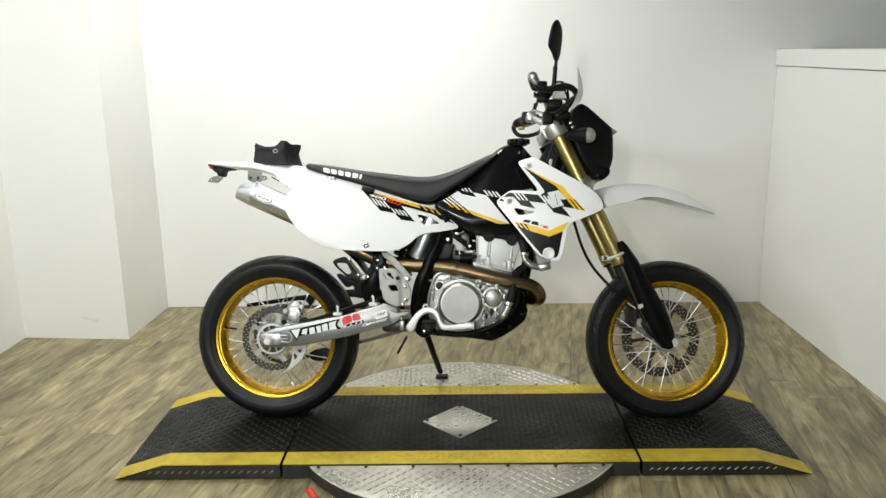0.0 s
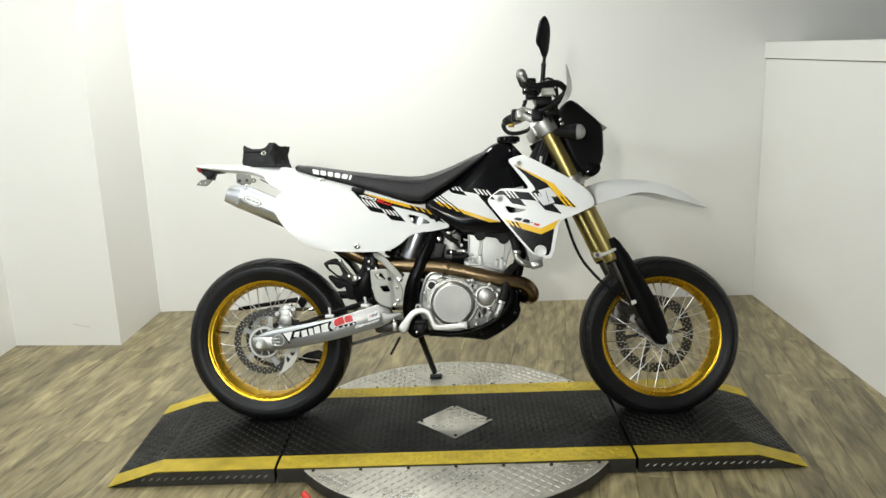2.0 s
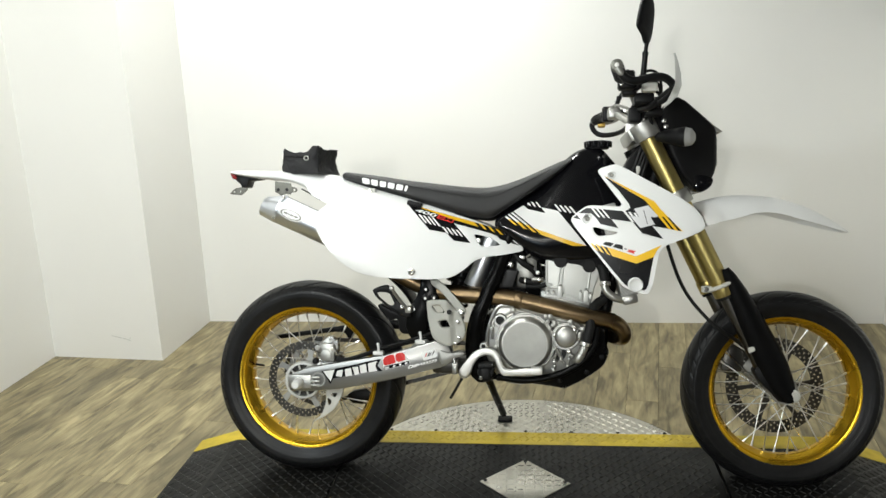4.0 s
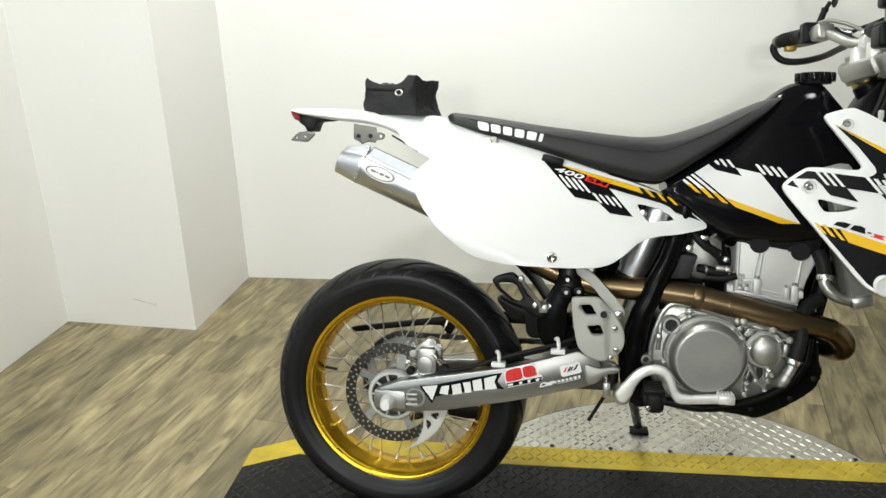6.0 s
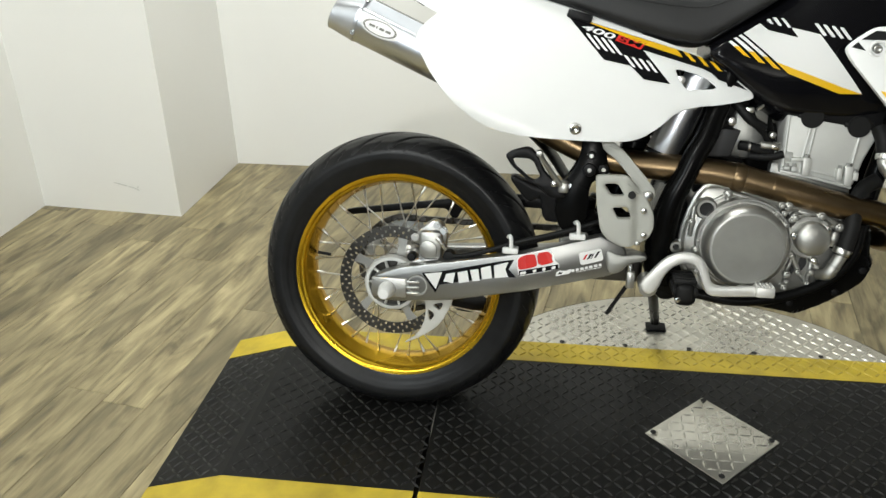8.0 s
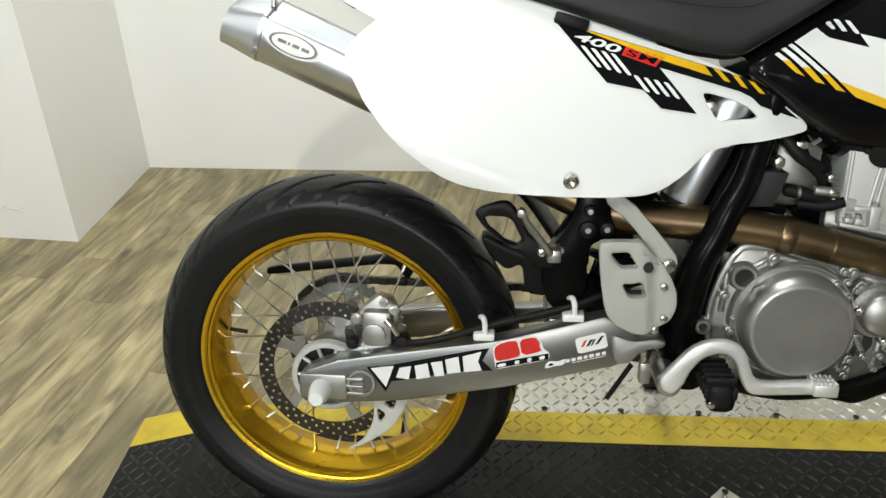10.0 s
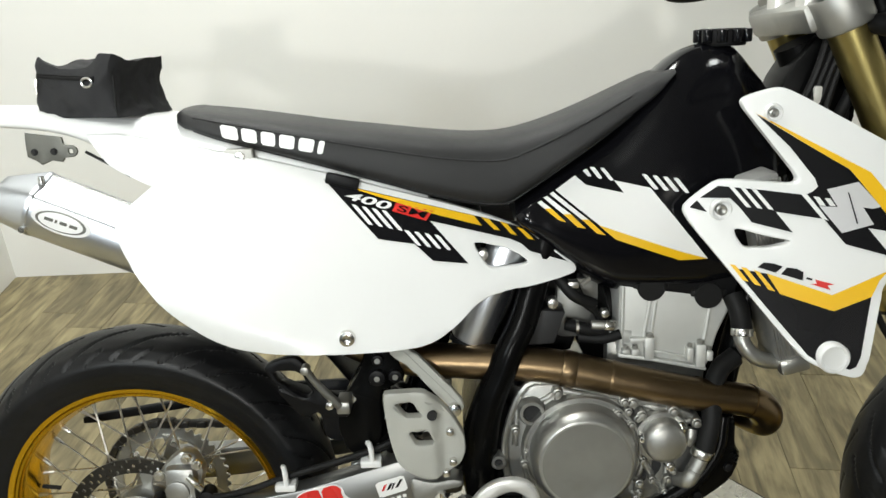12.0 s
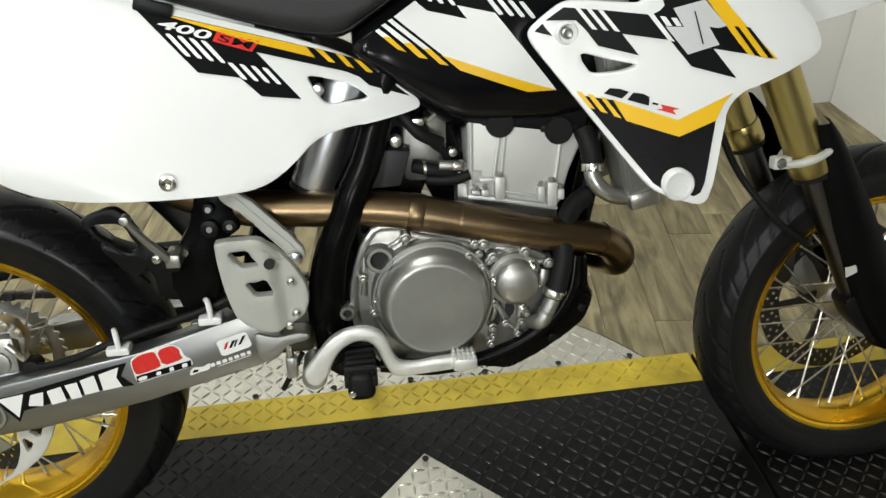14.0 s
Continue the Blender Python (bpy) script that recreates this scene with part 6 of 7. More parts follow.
for sgn, y0, stem, shell, xm in MIRRORS:
    y = sgn * y0
    (x0, z0), (x1, z1), (x2, z2) = stem
    mirror = part("mirror", rod((x0, y, z0), (x1, y, z1), 0.0085, 0.0075, 14), BLACK_PLASTIC, bar, "black rear-view mirror")
    part("mirror_stem", rod((x1, y, z1), (x2, y, z2), 0.0055, None, 12), BLACK_PLASTIC, mirror)
    part("mirror_collar", rod((x1 - 0.0003, y, z1 - 0.004), (x1 + 0.0006, y, z1 + 0.006), 0.0088, None, 14, bevel=0.001), BLACK_PLASTIC, mirror)
    zm = sum(v for _, v in shell) / len(shell)
    shape = rounded(shell, 2)
    rings = []
    head = bmesh.new()
    for push, grow in ((-0.0045, 0.94), (-0.0035, 1.0), (0.0010, 1.0), (0.0045, 0.90), (0.0060, 0.70)):
        rings.append([head.verts.new((xm + (u - xm) * 0.98 * grow + push, y + (u - xm) * 1.5 * grow - sgn * -push, zm + (v - zm) * grow)) for u, v in shape])
    for r, t in zip(rings, rings[1:]):
        for k in range(len(shape)):
            head.faces.new((r[k], r[(k + 1) % len(shape)], t[(k + 1) % len(shape)], t[k]))
    head.faces.new(rings[-1])
    bmesh.ops.recalc_face_normals(head, faces=head.faces)
    part("mirror_shell", head, BLACK_PLASTIC, mirror, "black mirror shell")
    face = bmesh.new()
    face.faces.new([face.verts.new((xm + (u - xm) * 0.98 * 0.95 - 0.0046, y + (u - xm) * 1.5 * 0.95 + sgn * -0.0046, zm + (v - zm) * 0.95)) for u, v in shape])
    part("mirror_glass", face, MIRROR_GLASS, mirror, "mirror glass", smooth=False)
# hoses and cables at the front
steered("front_hose", tube([(1.050, -0.150, 1.120), (1.085, -0.085, 1.000), (1.085, -0.060, 0.880), (1.128, -0.055, 0.700), (1.170, -0.070, 0.585), (1.235, -0.090, 0.500), (1.300, -0.080, 0.450), (1.360, 0.0, 0.420), (1.40, 0.07, 0.40)], 0.0055, 10), SOFT_RUBBER, None, "black brake hose")
steered("clutch_cable", tube([(1.010, 0.160, 1.165), (1.090, 0.10, 1.090), (1.080, 0.02, 0.960), (1.030, -0.04, 0.850), (0.985, -0.05, 0.760)], 0.004, 8), SOFT_RUBBER, None, "black control cable")
steered("wiring", tube([(1.110, -0.060, 1.020), (1.090, -0.070, 0.960), (1.070, -0.060, 0.900), (1.060, -0.050, 0.850)], 0.009, 10), SOFT_RUBBER, None, "black wiring loom")
steered("front_caliper", side_prism(rounded([(1.300, 0.330), (1.310, 0.390), (1.345, 0.412), (1.372, 0.392), (1.372, 0.330), (1.340, 0.308)], 1), 0.045, 0.105, bevel=0.008), DISC, None, "dark front brake caliper")

# ---- frame and engine ----
part("frame_spar", tube([(0.660, -0.066, 0.780), (0.629, -0.090, 0.686), (0.611, -0.108, 0.636), (0.592, -0.118, 0.600), (0.5765, -0.120, 0.560), (0.559, -0.120, 0.520), (0.548, -0.114, 0.473), (0.543, -0.104, 0.415), (0.548, -0.092, 0.340)], [0.0200, 0.0210, 0.0215, 0.0215, 0.0220, 0.0240, 0.0270, 0.0290, 0.0260], 20), FRAME_BLACK, bike, "glossy black frame spar")
part("frame_spar", tube([(0.682, 0.060, 0.780), (0.650, 0.078, 0.702), (0.608, 0.110, 0.620), (0.575, 0.126, 0.550), (0.554, 0.126, 0.480), (0.548, 0.112, 0.410), (0.552, 0.092, 0.340)], [0.0185, 0.0185, 0.0185, 0.020, 0.023, 0.026, 0.024], 18), FRAME_BLACK, bike, "glossy black frame spar")
for sgn in (-1, 1):
    part("cradle_tube", tube([(0.545, sgn * 0.085, 0.350), (0.600, sgn * 0.080, 0.332), (0.680, sgn * 0.078, 0.328), (0.790, sgn * 0.075, 0.324), (0.870, sgn * 0.070, 0.346), (0.920, sgn * 0.060, 0.395), (0.930, sgn * 0.045, 0.490), (0.965, sgn * 0.030, 0.640), (1.020, sgn * 0.015, 0.860)], 0.019, 14), FRAME_BLACK, bike, "black frame cradle tube")
    part("subframe_rail", tube([(0.640, sgn * 0.045, 0.700), (0.500, sgn * 0.040, 0.735), (0.300, sgn * 0.045, 0.800), (0.120, sgn * 0.06, 0.865)], 0.011, 12), FRAME_BLACK, bike, "black subframe rail")
part("backbone", box(0.66, 1.02, -0.035, 0.035, 0.70, 0.78, 0.015), FRAME_BLACK, bike)
part("skid_plate", side_prism(rounded([(0.600, 0.312), (0.654, 0.310), (0.690, 0.308), (0.777, 0.299), (0.812, 0.292), (0.826, 0.297), (0.866, 0.317), (0.905, 0.343), (0.934, 0.367), (0.945, 0.398), (0.944, 0.412), (0.937, 0.420), (0.937, 0.466), (0.924, 0.480), (0.905, 0.470), (0.902, 0.425), (0.890, 0.400), (0.852, 0.374), (0.800, 0.354), (0.748, 0.340), (0.690, 0.334), (0.620, 0.336)], 1), -0.106, 0.106, bevel=0.012), FRAME_BLACK, bike, "black skid plate")
part("frame_rail", tube([(0.615, -0.122, 0.330), (0.700, -0.130, 0.322), (0.790, -0.132, 0.340), (0.860, -0.130, 0.376), (0.900, -0.122, 0.425), (0.912, -0.110, 0.480)], 0.0105, 14), FRAME_BLACK, bike, "black lower frame rail")
for bx, bz in ((0.690, 0.320), (0.800, 0.318), (0.880, 0.346), (0.925, 0.392)):
    part("skid_bolt", rod((bx, -0.111, bz), (bx, -0.102, bz), 0.0070, None, 12, bevel=0.0015), BLACK_PLASTIC, bike, "black skid plate bolt")
part("airbox", box(0.300, 0.560, -0.085, 0.085, 0.640, 0.800, 0.02), BLACK_PLASTIC, bike, "black airbox")
part("inner_fender", tube([(0.360, 0, 0.520), (0.300, 0, 0.600), (0.200, 0, 0.680), (0.100, 0, 0.745), (0.04, 0, 0.775)], [0.07, 0.075, 0.075, 0.07, 0.06], 16, flat=0.12), BLACK_PLASTIC, bike, "black inner mudguard")
part("pivot_plate", side_prism(rounded([(0.552, 0.530), (0.590, 0.515), (0.592, 0.470), (0.606, 0.440), (0.612, 0.400), (0.615, 0.330), (0.560, 0.300), (0.525, 0.330), (0.522, 0.400), (0.520, 0.440), (0.535, 0.485)], 1), -0.108, 0.108, bevel=0.008), FRAME_BLACK, bike, "black frame pivot plate")
shock = part("rear_shock", rod((0.430, 0.0, 0.420), (0.520, 0.0, 0.720), 0.026, None, 24), BLACK, bike, "black rear shock")
part("spring", tube([(0.430 + 0.09 * k / 60 + 0.040 * math.cos(k * 0.75), 0.040 * math.sin(k * 0.75), 0.420 + 0.30 * k / 60 - 0.012 * math.cos(k * 0.75)) for k in range(61)], 0.006, 8, steps=2), FRAME_BLACK, shock)
res = part("reservoir", rod((0.535, -0.066, 0.598), (0.598, -0.066, 0.752), 0.031, None, 32, bevel=0.004), SATIN, bike, "satin silver canister")
part("reservoir_band", rod((0.533, -0.066, 0.592), (0.536, -0.066, 0.600), 0.032, None, 32), SOFT_RUBBER, res)
part("reservoir_screw", rod((0.556, -0.108, 0.741), (0.556, -0.090, 0.741), 0.008, None, 16, bevel=0.002), STEEL, res)

# engine block and covers
CASE = [(0.598, 0.522), (0.614, 0.542), (0.650, 0.543), (0.700, 0.530), (0.742, 0.514), (0.804, 0.500), (0.852, 0.484), (0.874, 0.462), (0.888, 0.430), (0.880, 0.390), (0.830, 0.352), (0.780, 0.325), (0.650, 0.303), (0.598, 0.345), (0.576, 0.400), (0.576, 0.450), (0.586, 0.490)]
eng = part("engine", side_prism(rounded(CASE, 1), -0.112, 0.105, bevel=0.010, seg=3), ALLOY, bike, "cast silver single-cylinder engine")
eng.matrix_basis = Matrix.Translation((0.006, 0, 0.003))
part("crankcase", box(0.620, 0.830, -0.095, 0.095, 0.320, 0.460, 0.015), ALLOY_DULL, eng)
CCX, CCZ = 0.692, 0.432
part("cover_flange", lathe([(0.070, -0.123), (0.0835, -0.123), (0.0855, -0.127), (0.0885, -0.127), (0.0905, -0.122), (0.0915, -0.108), (0.070, -0.108)], 80, closed=True, centre=(CCX, 0, CCZ)), ALLOY, eng)
# bevel alloy brighter than the face, standing in for the light it catches
part("clutch_cover", lathe([(0.050, -0.163), (0.0665, -0.1655), (0.0685, -0.1650), (0.0705, -0.1632), (0.0775, -0.153), (0.0788, -0.147), (0.0790, -0.122), (0.0790, -0.100), (0.050, -0.100)], 80, closed=True, centre=(CCX, 0, CCZ)), ALLOY, eng, "round silver clutch cover")
part("cover_face", lathe([(0.001, -0.1652), (0.0655, -0.1652), (0.0665, -0.1640), (0.0665, -0.150), (0.001, -0.150)], 80, centre=(CCX, 0, CCZ)), ALLOY_DULL, eng, "scuffed cover face, toned darker than its bright bevel")
FCX, FCZ = 0.812, 0.452
part("filter_cover", lathe([(0.001, -0.1535), (0.012, -0.1528), (0.022, -0.1508), (0.0285, -0.1480), (0.0315, -0.1440), (0.0325, -0.136), (0.0325, -0.105), (0.001, -0.105)], 48, centre=(FCX, 0, FCZ)), ALLOY, eng, "round oil filter cover")
part("cover_flange", lathe([(0.030, -0.124), (0.040, -0.124), (0.042, -0.120), (0.042, -0.105), (0.030, -0.105)], 48, closed=True, centre=(FCX, 0, FCZ)), ALLOY, eng)
part("shaft_boss", lathe([(0.0135, -0.126), (0.0180, -0.126), (0.0200, -0.124), (0.0225, -0.110), (0.0135, -0.110)], 40, closed=True, centre=(0.617, 0, 0.497)), ALLOY, eng)
part("shaft_hole", lathe([(0.001, -0.119), (0.014, -0.119), (0.014, -0.116), (0.001, -0.116)], 24, centre=(0.617, 0, 0.497)), DARK, eng)
# raised rim round the side cover with screw bosses
rim_line = [(x, -0.113, z) for x, z in rounded(CASE, 1)]
part("cover_rim", tube(rim_line + [rim_line[0]], 0.0055, 8, steps=1), ALLOY, eng)
def case_bolt(bx, bz, r=0.0075, y=0.127, mat=None):
    """A flanged screw on a small cast boss."""
    b = rod((bx, -0.100, bz), (bx, -y, bz), r * 1.15, r * 1.02, 16, bevel=0.0012)
    rod((bx, -y + 0.001, bz), (bx, -y - 0.0055, bz), r * 0.74, r * 0.68, 12, b, 0.001)
    part("case_bolt", b, mat or ALLOY, eng)


for bx, bz, r in ((0.655, 0.528, 0.0078), (0.659, 0.487, 0.0070), (0.745, 0.493, 0.0068), (0.754, 0.511, 0.0070), (0.766, 0.510, 0.0085), (0.760, 0.496, 0.0058), (0.780, 0.489, 0.0082), (0.774, 0.484, 0.0058), (0.765, 0.474, 0.0068), (0.827, 0.494, 0.0082), (0.862, 0.474, 0.0080), (0.605, 0.415, 0.0070), (0.607, 0.435, 0.0048), (0.592, 0.470, 0.0070), (0.612, 0.372, 0.0070), (0.798, 0.382, 0.0055), (0.779, 0.376, 0.0068), (0.779, 0.362, 0.0050), (0.776, 0.350, 0.0066), (0.818, 0.360, 0.0060), (0.822, 0.383, 0.0055), (0.846, 0.361, 0.0060), (0.829, 0.396, 0.0058), (0.782, 0.415, 0.0060), (0.700, 0.322, 0.0070), (0.740, 0.338, 0.0066)):
    case_bolt(bx, bz, r)
for bx, bz in ((0.781, 0.456), (0.838, 0.472), (0.822, 0.409)):
    case_bolt(bx, bz, 0.0066, 0.137, STEEL)
part("case_boss", tube([(0.850, -0.122, 0.440), (0.853, -0.124, 0.452), (0.856, -0.122, 0.464)], [0.009, 0.0105, 0.009], 14), ALLOY, eng)
for a, b, r in (((0.655, 0.524), (0.659, 0.490), 0.0055), ((0.664, 0.528), (0.735, 0.511), 0.0050), ((0.667, 0.513), (0.719, 0.501), 0.0036), ((0.668, 0.491), (0.719, 0.501), 0.0036), ((0.667, 0.513), (0.668, 0.491), 0.0030), ((0.735, 0.511), (0.752, 0.500), 0.0045), ((0.787, 0.500), (0.823, 0.493), 0.0060), ((0.712, 0.489), (0.739, 0.494), 0.0046), ((0.763, 0.473), (0.781, 0.455), 0.0040), ((0.785, 0.413), (0.800, 0.384), 0.0055), ((0.786, 0.408), (0.778, 0.378), 0.0045), ((0.822, 0.405), (0.819, 0.362), 0.0045), ((0.832, 0.400), (0.846, 0.362), 0.0040), ((0.800, 0.380), (0.816, 0.362), 0.0040), ((0.838, 0.470), (0.860, 0.474), 0.0045), ((0.595, 0.500), (0.592, 0.440), 0.0050), ((0.632, 0.512), (0.652, 0.525), 0.0040), ((0.640, 0.490), (0.655, 0.487), 0.0040), ((0.605, 0.412), (0.612, 0.376), 0.0050), ((0.779, 0.374), (0.776, 0.352), 0.0042)):
    part("casting_rib", tube([(a[0], -0.112, a[1]), ((a[0] + b[0]) / 2, -0.1145, (a[1] + b[1]) / 2), (b[0], -0.112, b[1])], r, 10, steps=3), ALLOY, eng)
# dark plates on the casting stand in for the shade between the covers
for pts in ([(0.741, 0.502), (0.752, 0.490), (0.770, 0.468), (0.778, 0.462), (0.776, 0.478), (0.768, 0.500)], [(0.770, 0.440), (0.780, 0.430), (0.776, 0.380), (0.790, 0.370), (0.796, 0.400), (0.784, 0.445)], [(0.800, 0.375), (0.815, 0.395), (0.812, 0.412), (0.800, 0.412)], [(0.846, 0.480), (0.860, 0.462), (0.862, 0.430), (0.848, 0.432)], [(0.835, 0.378), (0.870, 0.400), (0.868, 0.370), (0.835, 0.352)]):
    part("casting_shade", side_prism(rounded(pts, 1), -0.1135, -0.110), DARK, eng, "dark plate for the shade in the casting")
part("water_elbow", tube([(0.836, -0.118, 0.378), (0.848, -0.136, 0.386), (0.858, -0.137, 0.403), (0.868, -0.136, 0.424)], [0.0105, 0.0125, 0.0120, 0.0120], 18), ALLOY, eng, "silver water elbow")
part("elbow_ring", rod((0.856, -0.137, 0.400), (0.858, -0.137, 0.404), 0.0130, None, 24), ALLOY_DULL, eng)
part("water_hose", tube([(0.868, -0.136, 0.422), (0.876, -0.132, 0.448), (0.884, -0.124, 0.480), (0.888, -0.108, 0.515), (0.905, -0.09, 0.545), (0.930, -0.08, 0.560)], 0.0150, 18), SOFT_RUBBER, eng, "black water hose")
part("hose_clamp", rod((0.866, -0.136, 0.425), (0.870, -0.135, 0.436), 0.0162, None, 24, bevel=0.001), STEEL, eng, "steel hose clamp")
part("clamp_screw", rod((0.882, -0.140, 0.430), (0.884, -0.120, 0.434), 0.0042, None, 10), STEEL, eng)
# cylinder and head
CYL = [(0.753, 0.684), (0.922, 0.664), (0.921, 0.648), (0.901, 0.600), (0.890, 0.556), (0.884, 0.546), (0.868, 0.545), (0.800, 0.562), (0.752, 0.570)]
cyl = part("cylinder_head", side_prism(CYL, -0.084, 0.084, bevel=0.0045, seg=3), HEAD_ALLOY, bike, "pale silver cylinder head")
cyl.matrix_basis = Matrix.Translation((0.005, 0, 0.001))
for (x0, z0), (x1, z1), w in (((0.7985, 0.658), (0.7895, 0.598), 0.0030), ((0.8065, 0.658), (0.8000, 0.598), 0.0028), ((0.8865, 0.644), (0.8795, 0.584), 0.0034), ((0.758, 0.679), (0.757, 0.590), 0.0030)):
    part("head_rib", tube([(x0, -0.085, z0), ((x0 + x1) / 2, -0.0855, (z0 + z1) / 2), (x1, -0.085, z1)], w, 8, steps=2), HEAD_ALLOY, cyl)
# foot flange with upright nut bosses
part("head_foot", side_prism([(0.751, 0.577), (0.802, 0.569), (0.884, 0.551), (0.884, 0.5445), (0.802, 0.5625), (0.751, 0.5705)], -0.0925, -0.080, bevel=0.002), HEAD_ALLOY, cyl)
part("head_foot", side_prism([(0.806, 0.579), (0.862, 0.567), (0.862, 0.5635), (0.806, 0.5755)], -0.0885, -0.080, bevel=0.0015), HEAD_ALLOY, cyl)
for lx, z0, z1, w in ((0.797, 0.568, 0.602, 0.0075), (0.776, 0.574, 0.584, 0.0060), (0.762, 0.577, 0.584, 0.0060), (0.874, 0.552, 0.589, 0.0075), (0.858, 0.562, 0.584, 0.0052), (0.887, 0.562, 0.578, 0.0050)):
    part("head_boss", box(lx - w, lx + w, -0.0975, -0.080, z0, z1, 0.0022), HEAD_ALLOY, cyl)
    part("head_nut", rod((lx, -0.0915, z1 - 0.001), (lx, -0.0915, z1 + 0.0055), w * 0.72, None, 6), ALLOY, cyl)
part("head_boss", box(0.768, 0.800, -0.0945, -0.080, 0.594, 0.601, 0.002), HEAD_ALLOY, cyl)
part("head_port", rod((0.738, -0.072, 0.606), (0.772, -0.072, 0.600), 0.0155, None, 20, bevel=0.002), HEAD_ALLOY, cyl)
part("valve_cover", side_prism([(0.752, 0.6800), (0.922, 0.6535), (0.930, 0.700), (0.752, 0.725)], -0.086, 0.086, bevel=0.004), BLACK_PLASTIC, cyl, "black valve cover")
for px, pz in ((0.799, 0.6775), (0.884, 0.6630)):
    part("cam_plug", lathe([(0.001, -0.0915), (0.0185, -0.0915), (0.0205, -0.089), (0.0205, -0.07), (0.001, -0.07)], 28, centre=(px, 0, pz)), SOFT_RUBBER, cyl, "black rubber cam plug")
    part("plug_ear", box(px - 0.026, px + 0.026, -0.0885, -0.07, pz - 0.002, pz + 0.008, 0.002), SOFT_RUBBER, cyl)
part("cylinder_barrel", box(0.735, 0.890, -0.070, 0.070, 0.480, 0.590, 0.012), ALLOY_DULL, eng)
# carburettor side, hoses and small dark parts
part("carburettor", box(0.665, 0.735, -0.060, 0.060, 0.590, 0.690, 0.015), ALLOY_DULL, bike, "grey carburettor")
part("intake_boot", rod((0.725, 0, 0.625), (0.765, 0, 0.622), 0.036, None, 24), SOFT_RUBBER, bike)
part("relay_box", side_prism([(0.637, 0.653), (0.676, 0.650), (0.660, 0.600), (0.617, 0.598)], -0.100, -0.055, bevel=0.003), BOX_GREY, bike, "dark grey electrical box")
part("frame_bolt", rod((0.655, -0.118, 0.668), (0.655, -0.100, 0.668), 0.0080, None, 18, bevel=0.002), STEEL, bike, "bright frame bolt")
part("seat_bolt", rod((0.617, -0.092, 0.785), (0.617, -0.070, 0.785), 0.0075, None, 18, bevel=0.002), STEEL, bike, "bright seat bolt")
part("water_stub", rod((0.716, -0.086, 0.623), (0.752, -0.086, 0.620), 0.0072, None, 18, bevel=0.001), ALLOY, bike)
part("hose_clamp", rod((0.736, -0.086, 0.6215), (0.750, -0.086, 0.620), 0.0090, None, 20, bevel=0.001), STEEL, bike, "steel hose clamp")
part("hose_clamp", rod((0.694, -0.080, 0.618), (0.698, -0.080, 0.618), 0.0105, None, 20), STEEL, bike, "steel hose clamp")
part("vacuum_hose", tube([(0.682, -0.070, 0.619), (0.700, -0.080, 0.617), (0.720, -0.080, 0.612), (0.745, -0.074, 0.606)], 0.0095, 12), SOFT_RUBBER, bike, "black hose")
part("banjo_bolt", rod((0.735, -0.098, 0.643), (0.735, -0.080, 0.643), 0.0060, None, 12, bevel=0.001), STEEL, bike)
part("wire_clip", box(0.680, 0.696, -0.098, -0.090, 0.684, 0.694, 0.002), STEEL, bike)
part("wire_clip", rod((0.700, -0.098, 0.690), (0.712, -0.094, 0.698), 0.0030, None, 8), STEEL, bike)
part("fuel_hose", tube([(0.690, -0.080, 0.690), (0.705, -0.090, 0.660), (0.725, -0.080, 0.640), (0.738, -0.060, 0.61)], 0.006, 10), SOFT_RUBBER, bike, "black fuel hose")
part("breather_hose", tube([(0.665, -0.085, 0.700), (0.690, -0.095, 0.672), (0.720, -0.085, 0.655)], 0.009, 10), SOFT_RUBBER, bike, "black breather hose")
part("valve_hose", tube([(0.700, -0.075, 0.600), (0.735, -0.085, 0.600), (0.760, -0.086, 0.607)], 0.008, 10), SOFT_RUBBER, bike, "black hose")
# three black bodies added to darken the gaps behind the engine
part("dark_fill_box", box(0.560, 0.700, -0.050, 0.050, 0.560, 0.760, 0.02), SOFT_RUBBER, bike, "black filler box for the engine bay's shade")
part("dark_fill_plate", side_prism(rounded([(0.700, 0.560), (0.760, 0.548), (0.760, 0.600), (0.735, 0.690), (0.690, 0.700)], 1), -0.055, 0.055, bevel=0.006), FRAME_BLACK, bike, "black filler plate for the engine bay's shade")
part("dark_fill_rod", rod((0.600, -0.070, 0.545), (0.720, -0.070, 0.545), 0.022, None, 20, bevel=0.004), BLACK_PLASTIC, bike, "black filler rod for the engine bay's shade")
# radiators
for sgn in (-1, 1):
    rad = part("radiator", box(0.950, 1.000, sgn * 0.085 - 0.045, sgn * 0.085 + 0.045, 0.570, 0.850, 0.006), RADIATOR, bike, "aluminium radiator", m=pose(0.97, 0, 0.70, 0, -14, 0) @ pose(-0.97, 0, -0.70))
    for k in range(12):
        part("radiator_fin", box(0.9515 + 0.0042 * k, 0.9535 + 0.0042 * k, sgn * 0.085 - 0.0480, sgn * 0.085 - 0.044, 0.578, 0.842), ALLOY, rad, smooth=False) if sgn < 0 else None
    part("radiator_tank", box(0.950, 0.995, sgn * 0.085 - 0.048, sgn * 0.085 + 0.048, 0.548, 0.575, 0.007), ALLOY, rad)
part("radiator_elbow", tube([(0.9345, -0.104, 0.612), (0.9345, -0.110, 0.598), (0.9440, -0.114, 0.583), (0.9620, -0.115, 0.571), (0.9840, -0.110, 0.565), (1.005, -0.104, 0.563)], 0.0118, 16), ALLOY, bike, "silver radiator elbow")
part("radiator_hose", tube([(0.925, -0.085, 0.662), (0.931, -0.098, 0.642), (0.9355, -0.104, 0.612)], 0.0150, 16), SOFT_RUBBER, bike, "black radiator hose")
